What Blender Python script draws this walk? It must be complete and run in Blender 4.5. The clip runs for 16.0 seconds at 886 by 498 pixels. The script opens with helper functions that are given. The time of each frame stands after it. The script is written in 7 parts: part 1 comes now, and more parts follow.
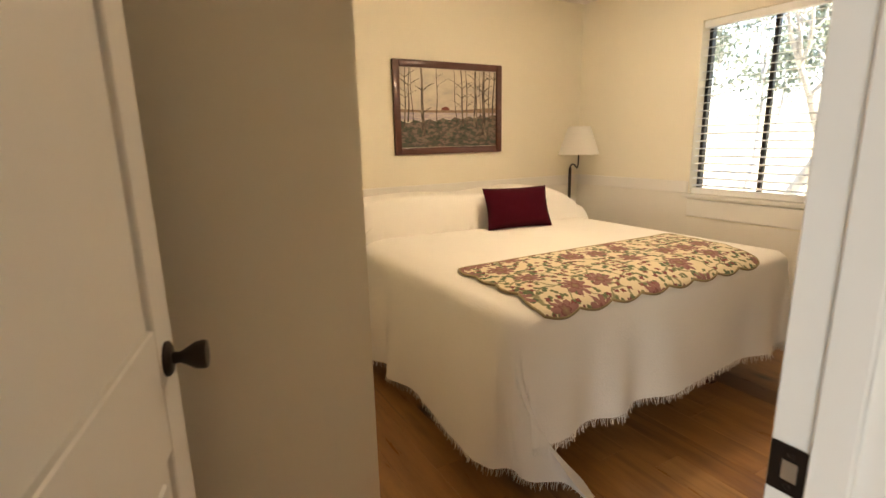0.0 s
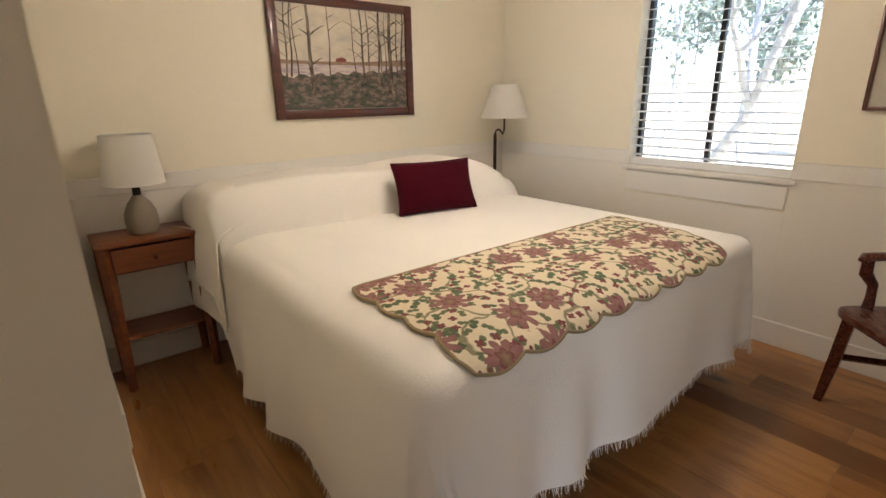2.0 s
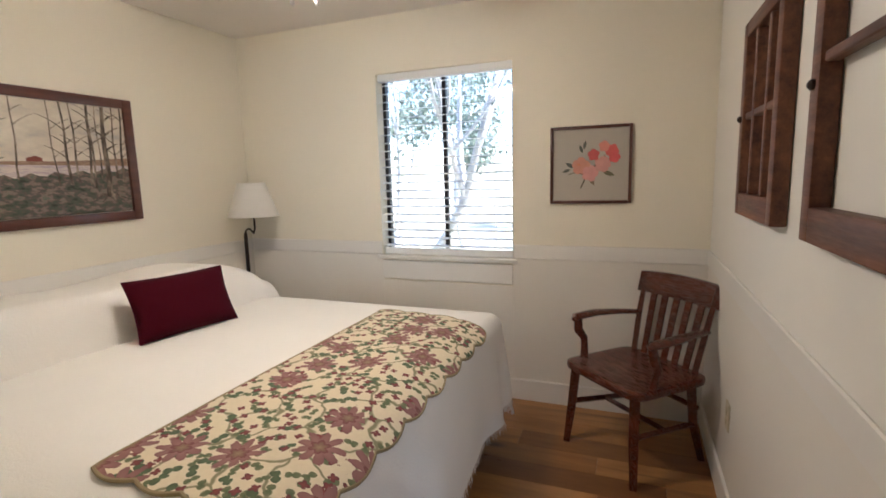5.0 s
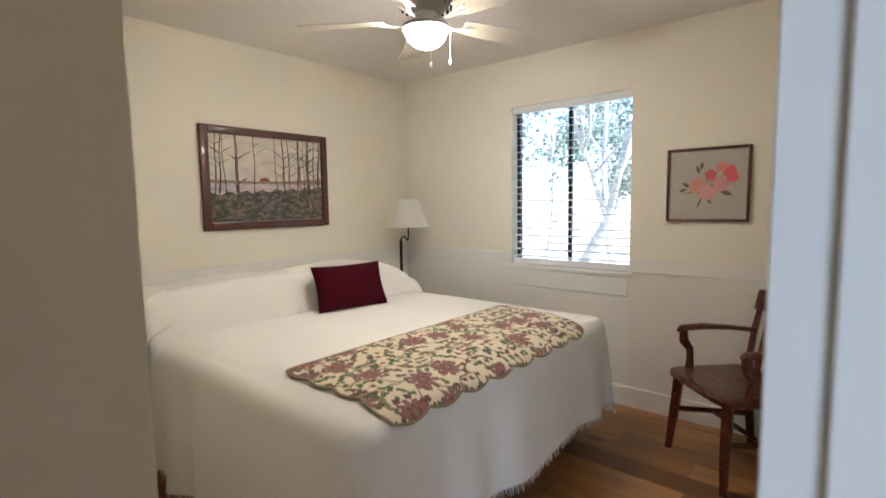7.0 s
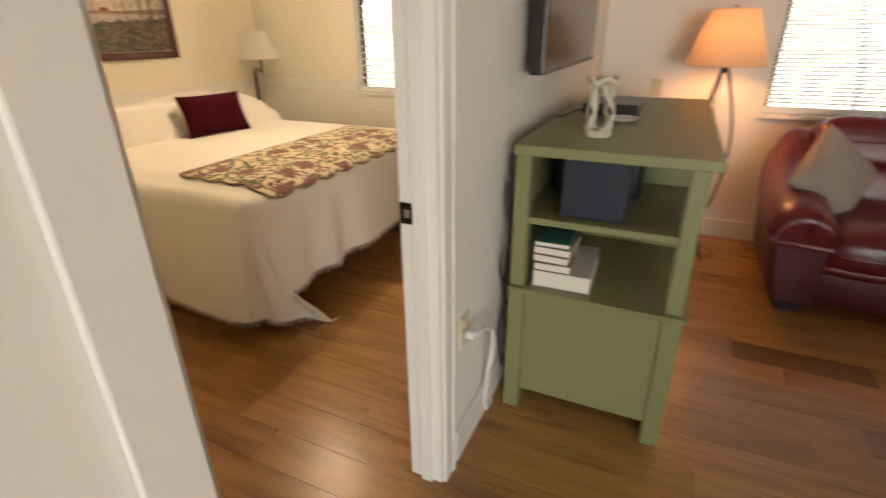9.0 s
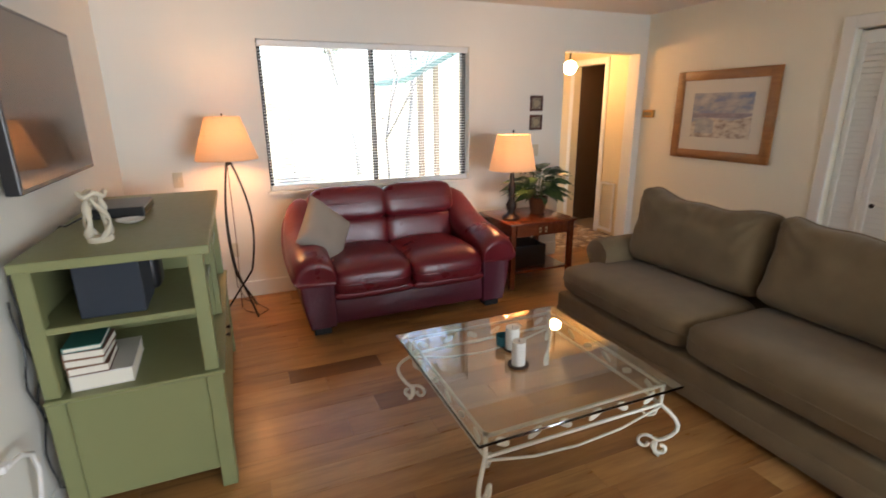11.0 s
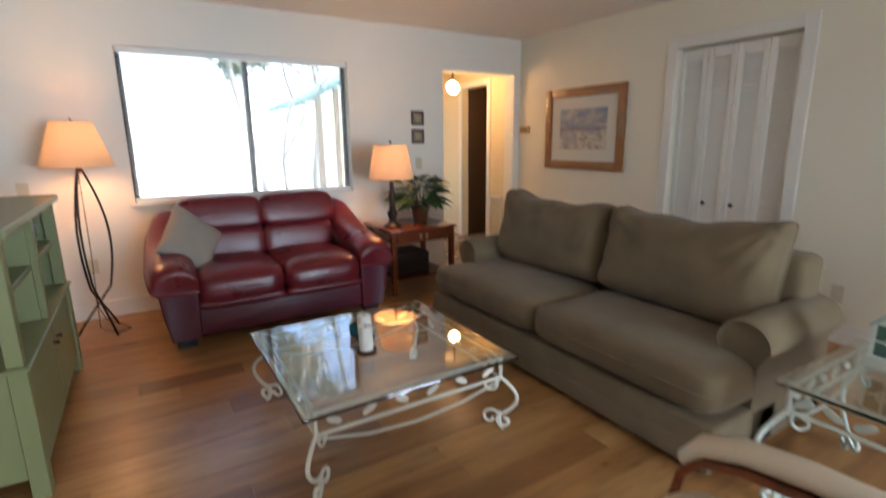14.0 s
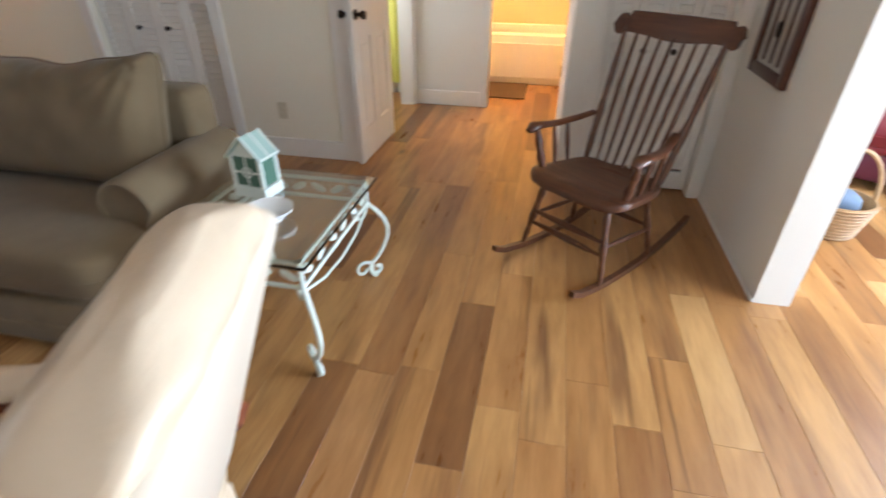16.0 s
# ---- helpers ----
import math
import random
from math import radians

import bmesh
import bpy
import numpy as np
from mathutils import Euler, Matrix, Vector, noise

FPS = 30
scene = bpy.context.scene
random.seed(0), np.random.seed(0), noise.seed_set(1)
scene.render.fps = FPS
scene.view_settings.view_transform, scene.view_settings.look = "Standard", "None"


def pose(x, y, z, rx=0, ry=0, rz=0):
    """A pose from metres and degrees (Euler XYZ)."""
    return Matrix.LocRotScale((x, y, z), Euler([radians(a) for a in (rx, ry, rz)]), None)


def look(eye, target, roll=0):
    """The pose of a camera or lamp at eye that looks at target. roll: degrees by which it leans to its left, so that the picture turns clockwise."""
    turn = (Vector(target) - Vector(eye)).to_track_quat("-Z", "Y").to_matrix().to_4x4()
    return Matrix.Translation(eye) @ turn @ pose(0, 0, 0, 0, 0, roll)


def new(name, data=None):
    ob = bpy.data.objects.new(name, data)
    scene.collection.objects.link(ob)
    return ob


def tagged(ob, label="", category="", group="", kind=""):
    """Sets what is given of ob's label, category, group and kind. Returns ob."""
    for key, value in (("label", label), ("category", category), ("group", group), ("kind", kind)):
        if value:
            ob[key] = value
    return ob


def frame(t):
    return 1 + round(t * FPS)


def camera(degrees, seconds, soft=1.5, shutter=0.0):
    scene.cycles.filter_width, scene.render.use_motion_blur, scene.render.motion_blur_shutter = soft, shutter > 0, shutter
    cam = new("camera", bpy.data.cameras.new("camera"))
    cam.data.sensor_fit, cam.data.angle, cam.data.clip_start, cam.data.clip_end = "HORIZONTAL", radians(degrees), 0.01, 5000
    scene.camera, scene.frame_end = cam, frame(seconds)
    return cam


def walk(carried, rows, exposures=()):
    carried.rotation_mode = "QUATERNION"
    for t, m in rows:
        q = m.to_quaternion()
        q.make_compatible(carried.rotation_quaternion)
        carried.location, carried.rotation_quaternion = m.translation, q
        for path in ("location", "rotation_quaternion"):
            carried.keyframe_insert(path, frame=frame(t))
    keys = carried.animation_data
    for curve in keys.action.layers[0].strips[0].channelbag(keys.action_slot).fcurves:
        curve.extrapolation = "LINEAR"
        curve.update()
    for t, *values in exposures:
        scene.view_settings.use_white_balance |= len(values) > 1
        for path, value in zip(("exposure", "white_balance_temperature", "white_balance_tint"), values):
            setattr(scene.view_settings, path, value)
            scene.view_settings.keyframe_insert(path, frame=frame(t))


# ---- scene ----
cam = camera(84.2, 16.0, shutter=0.35)
PATH = [
    (0, (1.039, 1.418, 1.322), (2.008, 3.113, 0.888), -1.2),
    (0.5, (1.179, 1.601, 1.317), (2.156, 3.275, 0.824), -1.2),
    (1, (1.301, 1.757, 1.309), (2.3, 3.41, 0.79), -1.2),
    (1.5, (1.401, 1.868, 1.313), (2.525, 3.417, 0.734), -1.1),
    (2, (1.471, 1.926, 1.327), (2.671, 3.413, 0.737), -1.0),
    (2.5, (1.492, 1.917, 1.352), (2.717, 3.392, 0.781), -0.9),
    (3, (1.473, 1.929, 1.381), (2.787, 3.334, 0.833), -0.9),
    (3.5, (1.449, 1.996, 1.399), (3.048, 3.07, 0.862), -0.6),
    (4, (1.479, 2.064, 1.407), (3.286, 2.77, 0.918), -0.4),
    (4.2, (1.476, 2.074, 1.418), (3.324, 2.687, 0.961), -0.5),
    (6.3, (1.323, 1.847, 1.396), (2.994, 2.944, 1.443), -0.7),
    (6.5, (1.271, 1.784, 1.388), (2.882, 2.97, 1.386), -0.8),
    (7, (1.163, 1.619, 1.376), (2.688, 2.9, 1.188), -0.9),
    (7.5, (1.026, 1.489, 1.353), (2.503, 2.793, 1.003), -0.9),
    (8, (0.825, 1.355, 1.352), (2.265, 2.641, 0.831), -0.3),
    (8.5, (0.685, 1.188, 1.377), (2.128, 2.366, 0.649), -0.8),
    (9, (0.538, 1.045, 1.394), (2.196, 1.813, 0.58), -0.6),
    (9.5, (0.435, 0.998, 1.426), (2.245, 1.186, 0.597), -0.1),
    (10, (0.328, 0.978, 1.454), (2.124, 0.663, 0.633), 0.2),
    (10.2, (0.28, 0.951, 1.472), (2.05, 0.491, 0.661), 0.3),
    (12.3, (-0.09, 0.49, 1.597), (1.653, -0.478, 1.438), -0.3),
    (12.5, (-0.121, 0.485, 1.6), (1.624, -0.49, 1.513), -0.2),
    (13, (-0.154, 0.482, 1.554), (1.588, -0.501, 1.588), -0.3),
    (13.5, (-0.143, 0.464, 1.435), (1.597, -0.521, 1.433), -0.4),
    (14, (-0.155, 0.468, 1.344), (1.511, -0.549, 0.911), -0.6),
    (14.5, (-0.226, 0.407, 1.316), (1.123, -0.807, 0.476), -0.3),
    (15, (-0.386, 0.247, 1.321), (0.595, -1.189, 0.332), -0.2),
    (15.5, (-0.544, 0.06, 1.322), (0.165, -1.495, 0.283), 0.1),
    (16, (-0.673, -0.241, 1.358), (-0.327, -1.892, 0.285), 0.2),
]
EXPOSURE = [(0.0, 2.36, 7800, 14), (0.4, 2.32, 6700, 13), (0.8, 2.32, 6350, 13), (1.5, 2.26, 6200, 14), (4.0, 2.17, 5600, 14), (6.5, 2.10, 5500, 12), (7.0, 2.14, 5400, 11), (7.4, 2.15, 6300, 12), (8.0, 2.46, 6500, 12), (8.5, 2.24, 7500, 13),
            (9.0, 2.30, 8100, 15), (9.5, 2.5, 7800, 15), (10.2, 2.66, 7500, 16), (12.3, 2.45, 6300, 9), (13.5, 2.45, 6300, 9), (14.0, 2.48, 6200, 9), (14.5, 3.0, 6000, 7),
            (15.0, 2.82, 6300, 10), (15.5, 2.9, 5950, 11), (16.0, 2.62, 6200, 12)]
walk(cam, [(t, look(eye, target, roll)) for t, eye, target, roll in PATH], EXPOSURE)

# ---- sky, sun and lamps ----
world = bpy.data.worlds.new("sky")
scene.world = world
world.use_nodes = True
wt = world.node_tree
sky = wt.nodes.new("ShaderNodeTexSky")
sky.sky_type, sky.sun_disc = "NISHITA", False
sky.sun_elevation, sky.sun_rotation = radians(49.6), radians(182)
wt.links.new(sky.outputs[0], wt.nodes["Background"].inputs[0])
wt.nodes["Background"].inputs[1].default_value = 0.15


def lamp(name, kind, m, energy, color, size=0.05, size_y=None, label=""):
    data = bpy.data.lights.new(name, kind)
    data.energy, data.color = energy, color
    if kind == "AREA":
        data.size = size
        if size_y:
            data.shape, data.size_y = "RECTANGLE", size_y
    elif kind == "SUN":
        data.angle = radians(0.6)
    else:
        data.shadow_soft_size = size
    ob = new(name, data)
    ob.matrix_world = m
    return ob


lamp("sun", "SUN", look((0, 0, 30), (0.4, 9.0, 19.4)), 5.0, (1.0, 0.95, 0.86))
BOWL = 34.0
WARM = (1.0, 0.56, 0.27)
lamp("west_window_daylight", "AREA", pose(-4.19, -2.05, 1.2, 0, -90, 0), 60, (0.68, 0.83, 1.0), 1.8, 3.1)
# added to brighten the hall, in an unseen opening of the far room
lamp("far_room_hall_fill", "AREA", pose(1.30, -4.475, 1.4, 0, 90, 0), 3.2, (0.85, 0.92, 1.0), 1.15, 0.72)
lamp("floor_lamp_bulb", "POINT", pose(4.02, 0.82, 1.34), 2.5, WARM, 0.07)
lamp("table_lamp_bulb", "POINT", pose(3.8, -1.42, 1.17), 2.4, WARM, 0.07)
lamp("bathroom_bulb", "POINT", pose(-0.4, -5.2, 2.3), 16, (1.0, 0.6, 0.26), 0.12)

# ---- mesh helpers ----
def box(bm, x0, x1, y0, y1, z0, z1):
    m = Matrix.Translation(((x0 + x1) / 2, (y0 + y1) / 2, (z0 + z1) / 2)) @ Matrix.Diagonal((abs(x1 - x0), abs(y1 - y0), abs(z1 - z0), 1))
    return bmesh.ops.create_cube(bm, size=1, matrix=m)["verts"]


def rbox(bm, x0, x1, y0, y1, z0, z1, r=0.01, seg=2, m=None):
    """A box with rounded edges."""
    vs = box(bm, x0, x1, y0, y1, z0, z1)
    if m is not None:
        bmesh.ops.transform(bm, matrix=m, verts=vs)
    edges = list({e for v in vs for e in v.link_edges})
    bmesh.ops.bevel(bm, geom=edges, offset=r, segments=seg, profile=0.5, affect="EDGES", clamp_overlap=True)


def ring_sweep(bm, rings, closed=False, cap=True):
    """Skin a list of rings of points."""
    loops = [[bm.verts.new(p) for p in ring] for ring in rings]
    n = len(loops[0])
    pairs = list(zip(loops, loops[1:])) + ([(loops[-1], loops[0])] if closed else [])
    for a, b in pairs:
        for i in range(n):
            bm.faces.new((a[i], a[(i + 1) % n], b[(i + 1) % n], b[i]))
    if cap and not closed:
        bm.faces.new(loops[0][::-1])
        bm.faces.new(loops[-1])
    return loops


def tube(bm, pts, r, seg=8, flat=1.0, cap=True):
    """A round bar along points; r is one radius or one for each point; flat squeezes it across its second axis."""
    pts = [Vector(p) for p in pts]
    radii = r if isinstance(r, (list, tuple)) else [r] * len(pts)
    up, rings = None, []
    for i, p in enumerate(pts):
        d = (pts[min(i + 1, len(pts) - 1)] - pts[max(i - 1, 0)]).normalized()
        if up is None:
            up = Vector((0, 0, 1)) if abs(d.z) < 0.9 else Vector((1, 0, 0))
        side = d.cross(up).normalized()
        up = side.cross(d).normalized()
        rings.append([p + (side * math.cos(a) + up * math.sin(a) * flat) * radii[i] for a in (2 * math.pi * k / seg for k in range(seg))])
    ring_sweep(bm, rings, cap=cap)


def bar(bm, a, b, w, h):
    """A square bar from a to b."""
    tube(bm, [a, b], max(w, h) / math.sqrt(2), seg=4, flat=1.0)


def lathe(bm, profile, seg=24, at=(0, 0, 0), cap=True):
    rings = [[(at[0] + r * math.cos(2 * math.pi * k / seg), at[1] + r * math.sin(2 * math.pi * k / seg), at[2] + z) for k in range(seg)] for r, z in profile]
    ring_sweep(bm, rings, cap=cap)


def turned(bm, a, b, radii, seg=10):
    """A turned spindle from a to b with radii at even steps."""
    a, b = Vector(a), Vector(b)
    n = len(radii) - 1
    tube(bm, [a.lerp(b, i / n) for i in range(n + 1)], list(radii), seg=seg)


def soft(bm, sx, sy, sz, m=None, ex=0.35, ez=0.5, n=28, k=14, sag=None):
    """A cushion: a superellipsoid of full size sx, sy, sz; small exponents are boxier. sag(x, y, z) moves points."""
    def sp(v, e):
        return math.copysign(abs(v) ** e, v)
    rings = []
    for j in range(1, k):
        phi = -math.pi / 2 + math.pi * j / k
        ring = []
        for i in range(n):
            th = 2 * math.pi * i / n
            p = Vector((sx / 2 * sp(math.cos(phi), ez) * sp(math.cos(th), ex), sy / 2 * sp(math.cos(phi), ez) * sp(math.sin(th), ex), sz / 2 * sp(math.sin(phi), ez)))
            if sag:
                p = Vector(sag(p.x, p.y, p.z))
            ring.append(m @ p if m is not None else p)
        rings.append(ring)
    ring_sweep(bm, rings)


def arc(cx, cy, r, a0, a1, n=10):
    return [(cx + r * math.cos(radians(a0 + (a1 - a0) * i / n)), cy + r * math.sin(radians(a0 + (a1 - a0) * i / n))) for i in range(n + 1)]


def prism(bm, outline, axis, v0, v1):
    """Push a flat outline (pairs) along an axis from v0 to v1."""
    def put(p, v):
        return {"x": (v, p[0], p[1]), "y": (p[0], v, p[1]), "z": (p[0], p[1], v)}[axis]
    ring_sweep(bm, [[put(p, v0) for p in outline], [put(p, v1) for p in outline]])


def ob_from(name, bm, material, smooth=None):
    bmesh.ops.recalc_face_normals(bm, faces=bm.faces)
    me = bpy.data.meshes.new(name)
    bm.to_mesh(me)
    bm.free()
    me.materials.append(material)
    if smooth is not None:
        me.polygons.foreach_set("use_smooth", [True] * len(me.polygons))
        me.set_sharp_from_angle(angle=radians(smooth))
    return new(name, me)


def part(name, bm, material, parent, label="", smooth=None):
    ob = ob_from(name, bm, material, smooth)
    ob.parent = parent
    return tagged(ob, label)


def thing(name, m, label, category, group=""):
    ob = new(name)
    ob.empty_display_size = 0.1
    ob.matrix_world = m
    return tagged(ob, label, category, group)


def solid(name, bm, material, label, category, group="", m=None, smooth=None):
    ob = ob_from(name, bm, material, smooth)
    if m is not None:
        ob.matrix_world = m
    return tagged(ob, label, category, group)


def struct(name, bm, material, label="", category="", smooth=None, parent=None):
    ob = ob_from(name, bm, material, smooth)
    if parent is not None:
        ob.parent = parent
        return tagged(ob, label)
    return tagged(ob, label, category, kind="structure")


def B():
    return bmesh.new()


# ---- materials ----
def nodes_of(name):
    m = bpy.data.materials.new(name)
    m.use_nodes = True
    nt = m.node_tree
    return m, nt, nt.nodes["Principled BSDF"]


def mixrgb(nt, fac, a, b, mode="MIX"):
    n = nt.nodes.new("ShaderNodeMix")
    n.data_type, n.blend_type = "RGBA", mode
    for key, v in ((0, fac), (6, a), (7, b)):
        if hasattr(v, "links"):
            nt.links.new(v, n.inputs[key])
        elif key == 0:
            n.inputs[0].default_value = v
        else:
            n.inputs[key].default_value = (*v, 1)
    return n.outputs[2]


def math_node(nt, op, a, b=0.0):
    n = nt.nodes.new("ShaderNodeMath")
    n.operation = op
    for i, v in enumerate((a, b)):
        if hasattr(v, "links"):
            nt.links.new(v, n.inputs[i])
        else:
            n.inputs[i].default_value = v
    return n.outputs[0]


def ramp(nt, v, stops):
    n = nt.nodes.new("ShaderNodeValToRGB")
    while len(n.color_ramp.elements) < len(stops):
        n.color_ramp.elements.new(0.5)
    for el, (p, c) in zip(n.color_ramp.elements, stops):
        el.position, el.color = p, (*c, 1) if len(c) == 3 else c
    nt.links.new(v, n.inputs[0])
    return n.outputs[0]


def coords(nt, scale=(1, 1, 1), rot=(0, 0, 0), offset=None):
    tc, mp = nt.nodes.new("ShaderNodeTexCoord"), nt.nodes.new("ShaderNodeMapping")
    nt.links.new(tc.outputs["Object"], mp.inputs[0])
    mp.inputs["Scale"].default_value, mp.inputs["Rotation"].default_value = scale, rot
    if offset is not None:
        nt.links.new(offset, mp.inputs["Location"])
    return mp.outputs[0]


def noise_tex(nt, vec, scale, detail=4, rough=0.55):
    n = nt.nodes.new("ShaderNodeTexNoise")
    nt.links.new(vec, n.inputs["Vector"])
    n.inputs["Scale"].default_value, n.inputs["Detail"].default_value, n.inputs["Roughness"].default_value = scale, detail, rough
    return n.outputs[0]


def bump_to(nt, bsdf, height, strength, distance=0.002):
    n = nt.nodes.new("ShaderNodeBump")
    n.inputs["Strength"].default_value, n.inputs["Distance"].default_value = strength, distance
    nt.links.new(height, n.inputs["Height"])
    nt.links.new(n.outputs[0], bsdf.inputs["Normal"])


def shade(c, k):
    return tuple(min(1.0, v * k) for v in c)


def plain(name, base, rough=0.5, metal=0.0, var=0.08, big=1.5, fine=60.0, bump=0.15, dist=0.001, coat=0.0, sheen=0.0, spec=0.5):
    """Paint, plastic, metal or cloth of one colour, uneven at a large and a fine scale."""
    m, nt, b = nodes_of(name)
    v = coords(nt)
    n1, n2 = noise_tex(nt, v, big, 3), noise_tex(nt, v, fine, 5)
    c = mixrgb(nt, n1, shade(base, 1 - var), shade(base, 1 + var))
    c = mixrgb(nt, math_node(nt, "MULTIPLY", n2, var), c, shade(base, 0.7))
    nt.links.new(c, b.inputs["Base Color"])
    nt.links.new(math_node(nt, "ADD", math_node(nt, "MULTIPLY", n2, 0.12), rough - 0.06), b.inputs["Roughness"])
    b.inputs["Metallic"].default_value = metal
    b.inputs["Coat Weight"].default_value = coat
    b.inputs["Sheen Weight"].default_value = sheen
    b.inputs["Specular IOR Level"].default_value = spec
    bump_to(nt, b, n2, bump, dist)
    return m


def wood(name, dark, light, rough=0.4, scale=(2, 22, 22), coat=0.0, rot=(0, 0, 0), vary=0.0):
    """Wood with grain along the local x axis."""
    m, nt, b = nodes_of(name)
    v = coords(nt, scale, rot)
    g, f = noise_tex(nt, v, 1.6, 6, 0.6), noise_tex(nt, coords(nt, tuple(s * 4 for s in scale), rot), 2.2, 4)
    c = ramp(nt, g, [(0.3, dark), (0.72, light)])
    c = mixrgb(nt, math_node(nt, "MULTIPLY", f, 0.45), c, shade(dark, 0.75))
    nt.links.new(c, b.inputs["Base Color"])
    nt.links.new(math_node(nt, "ADD", math_node(nt, "MULTIPLY", f, 0.2), rough - 0.1), b.inputs["Roughness"])
    b.inputs["Coat Weight"].default_value = coat
    bump_to(nt, b, f, 0.12, 0.001)
    return m


def glow(name, color, strength, base=(0.9, 0.85, 0.75)):
    m, nt, b = nodes_of(name)
    b.inputs["Base Color"].default_value = (*base, 1)
    b.inputs["Emission Color"].default_value = (*color, 1)
    b.inputs["Emission Strength"].default_value = strength
    return m


def floor_wood():
    m, nt, b = nodes_of("oak_floor")
    info, geo = nt.nodes.new("ShaderNodeObjectInfo"), nt.nodes.new("ShaderNodeNewGeometry")
    r = math_node(nt, "FRACT", math_node(nt, "ADD", info.outputs["Random"], geo.outputs["Random Per Island"]))
    shift = nt.nodes.new("ShaderNodeCombineXYZ")
    nt.links.new(math_node(nt, "MULTIPLY", r, 37.0), shift.inputs[0])
    nt.links.new(math_node(nt, "MULTIPLY", r, 91.0), shift.inputs[2])
    grain = noise_tex(nt, coords(nt, (11, 1.6, 11), offset=shift.outputs[0]), 1.5, 7, 0.62)
    fine = noise_tex(nt, coords(nt, (90, 5, 90), offset=shift.outputs[0]), 2.0, 4)
    patch = noise_tex(nt, coords(nt, (7.5, 0.9, 7), offset=shift.outputs[0]), 1.0, 3)
    tone = ramp(nt, r, [(0.0, (0.19, 0.080, 0.026)), (0.08, (0.31, 0.137, 0.043)), (0.16, (0.39, 0.183, 0.058)), (0.3, (0.47, 0.236, 0.076)), (0.5, (0.43, 0.208, 0.068)), (0.7, (0.50, 0.262, 0.089)), (0.88, (0.46, 0.229, 0.081)), (1.0, (0.54, 0.303, 0.114))])
    c = mixrgb(nt, ramp(nt, grain, [(0.34, (0, 0, 0)), (0.62, (0.97, 0.97, 0.97))]), mixrgb(nt, 1.0, tone, (0.70, 0.62, 0.56), "MULTIPLY"), tone)
    c = mixrgb(nt, ramp(nt, patch, [(0.55, (0, 0, 0)), (0.70, (0.8, 0.8, 0.8))]), c, (0.17, 0.070, 0.026))
    streak = noise_tex(nt, coords(nt, (26, 0.8, 26), offset=shift.outputs[0]), 1.0, 5, 0.6)
    c = mixrgb(nt, ramp(nt, streak, [(0.60, (0, 0, 0)), (0.72, (0.6, 0.6, 0.6))]), c, (0.105, 0.042, 0.016))
    knot = nt.nodes.new("ShaderNodeTexVoronoi")
    nt.links.new(coords(nt, (2.3, 1.1, 2.3), offset=shift.outputs[0]), knot.inputs["Vector"])
    knot.inputs["Scale"].default_value = 1.0
    kd = math_node(nt, "ADD", knot.outputs["Distance"], math_node(nt, "MULTIPLY", fine, 0.03))
    c = mixrgb(nt, ramp(nt, kd, [(0.045, (0.9, 0.9, 0.9)), (0.105, (0, 0, 0))]), c, (0.045, 0.02, 0.01))
    c = mixrgb(nt, math_node(nt, "MULTIPLY", fine, 0.22), c, (0.14, 0.07, 0.03))
    nt.links.new(c, b.inputs["Base Color"])
    nt.links.new(math_node(nt, "ADD", math_node(nt, "MULTIPLY", grain, 0.10), 0.24), b.inputs["Roughness"])
    wave = noise_tex(nt, coords(nt, (9, 4, 9), offset=shift.outputs[0]), 1.0, 2)
    bump_to(nt, b, math_node(nt, "ADD", math_node(nt, "MULTIPLY", fine, 0.15), wave), 0.22, 0.004)
    return m


def glass(name, rough=0.0, tint=(1, 1, 1)):
    m, nt, b = nodes_of(name)
    b.inputs["Base Color"].default_value = (*tint, 1)
    b.inputs["Roughness"].default_value = rough
    b.inputs["Transmission Weight"].default_value = 1.0
    b.inputs["IOR"].default_value = 1.45
    return m


M_CREAM = plain("cream_wall_paint", (0.80, 0.745, 0.61), 0.75, var=0.03, fine=140, bump=0.12)
M_WHITEWALL = plain("living_wall_paint", (0.78, 0.75, 0.68), 0.75, var=0.03, fine=140, bump=0.12)
M_TRIM = plain("white_trim_paint", (0.78, 0.75, 0.69), 0.42, var=0.03, fine=40, bump=0.06)
M_CEIL = plain("ceiling_texture", (0.79, 0.745, 0.68), 0.9, var=0.04, fine=55, bump=0.5, dist=0.004)
M_BRONZE = plain("oiled_bronze", (0.035, 0.025, 0.02), 0.38, metal=0.8, var=0.2, bump=0.05)
M_BLACK = plain("black_plastic", (0.012, 0.012, 0.014), 0.35, var=0.1, bump=0.05)
M_FLOOR = floor_wood()
M_GLASS = glass("window_glass")
M_ALU = plain("dark_bronze_sash", (0.03, 0.028, 0.028), 0.4, metal=0.6, bump=0.05)
M_BLIND = plain("blind_slat_vinyl", (0.8, 0.8, 0.78), 0.45, var=0.02, bump=0.03)

# ---- walls, floor, ceiling ----
E, N, S = 4.385, 4.75, -3.36          # east wall, bedroom north wall, living room south wall
P0, P1 = 1.558, 1.667                 # the wall between living room and bedroom
H = 2.43
TH = 0.16


def wall(name, boxes, mat=None, label="", category="wall"):
    bm = B()
    for b in boxes:
        box(bm, *b)
    return struct(name, bm, mat or M_WHITEWALL, label, category)


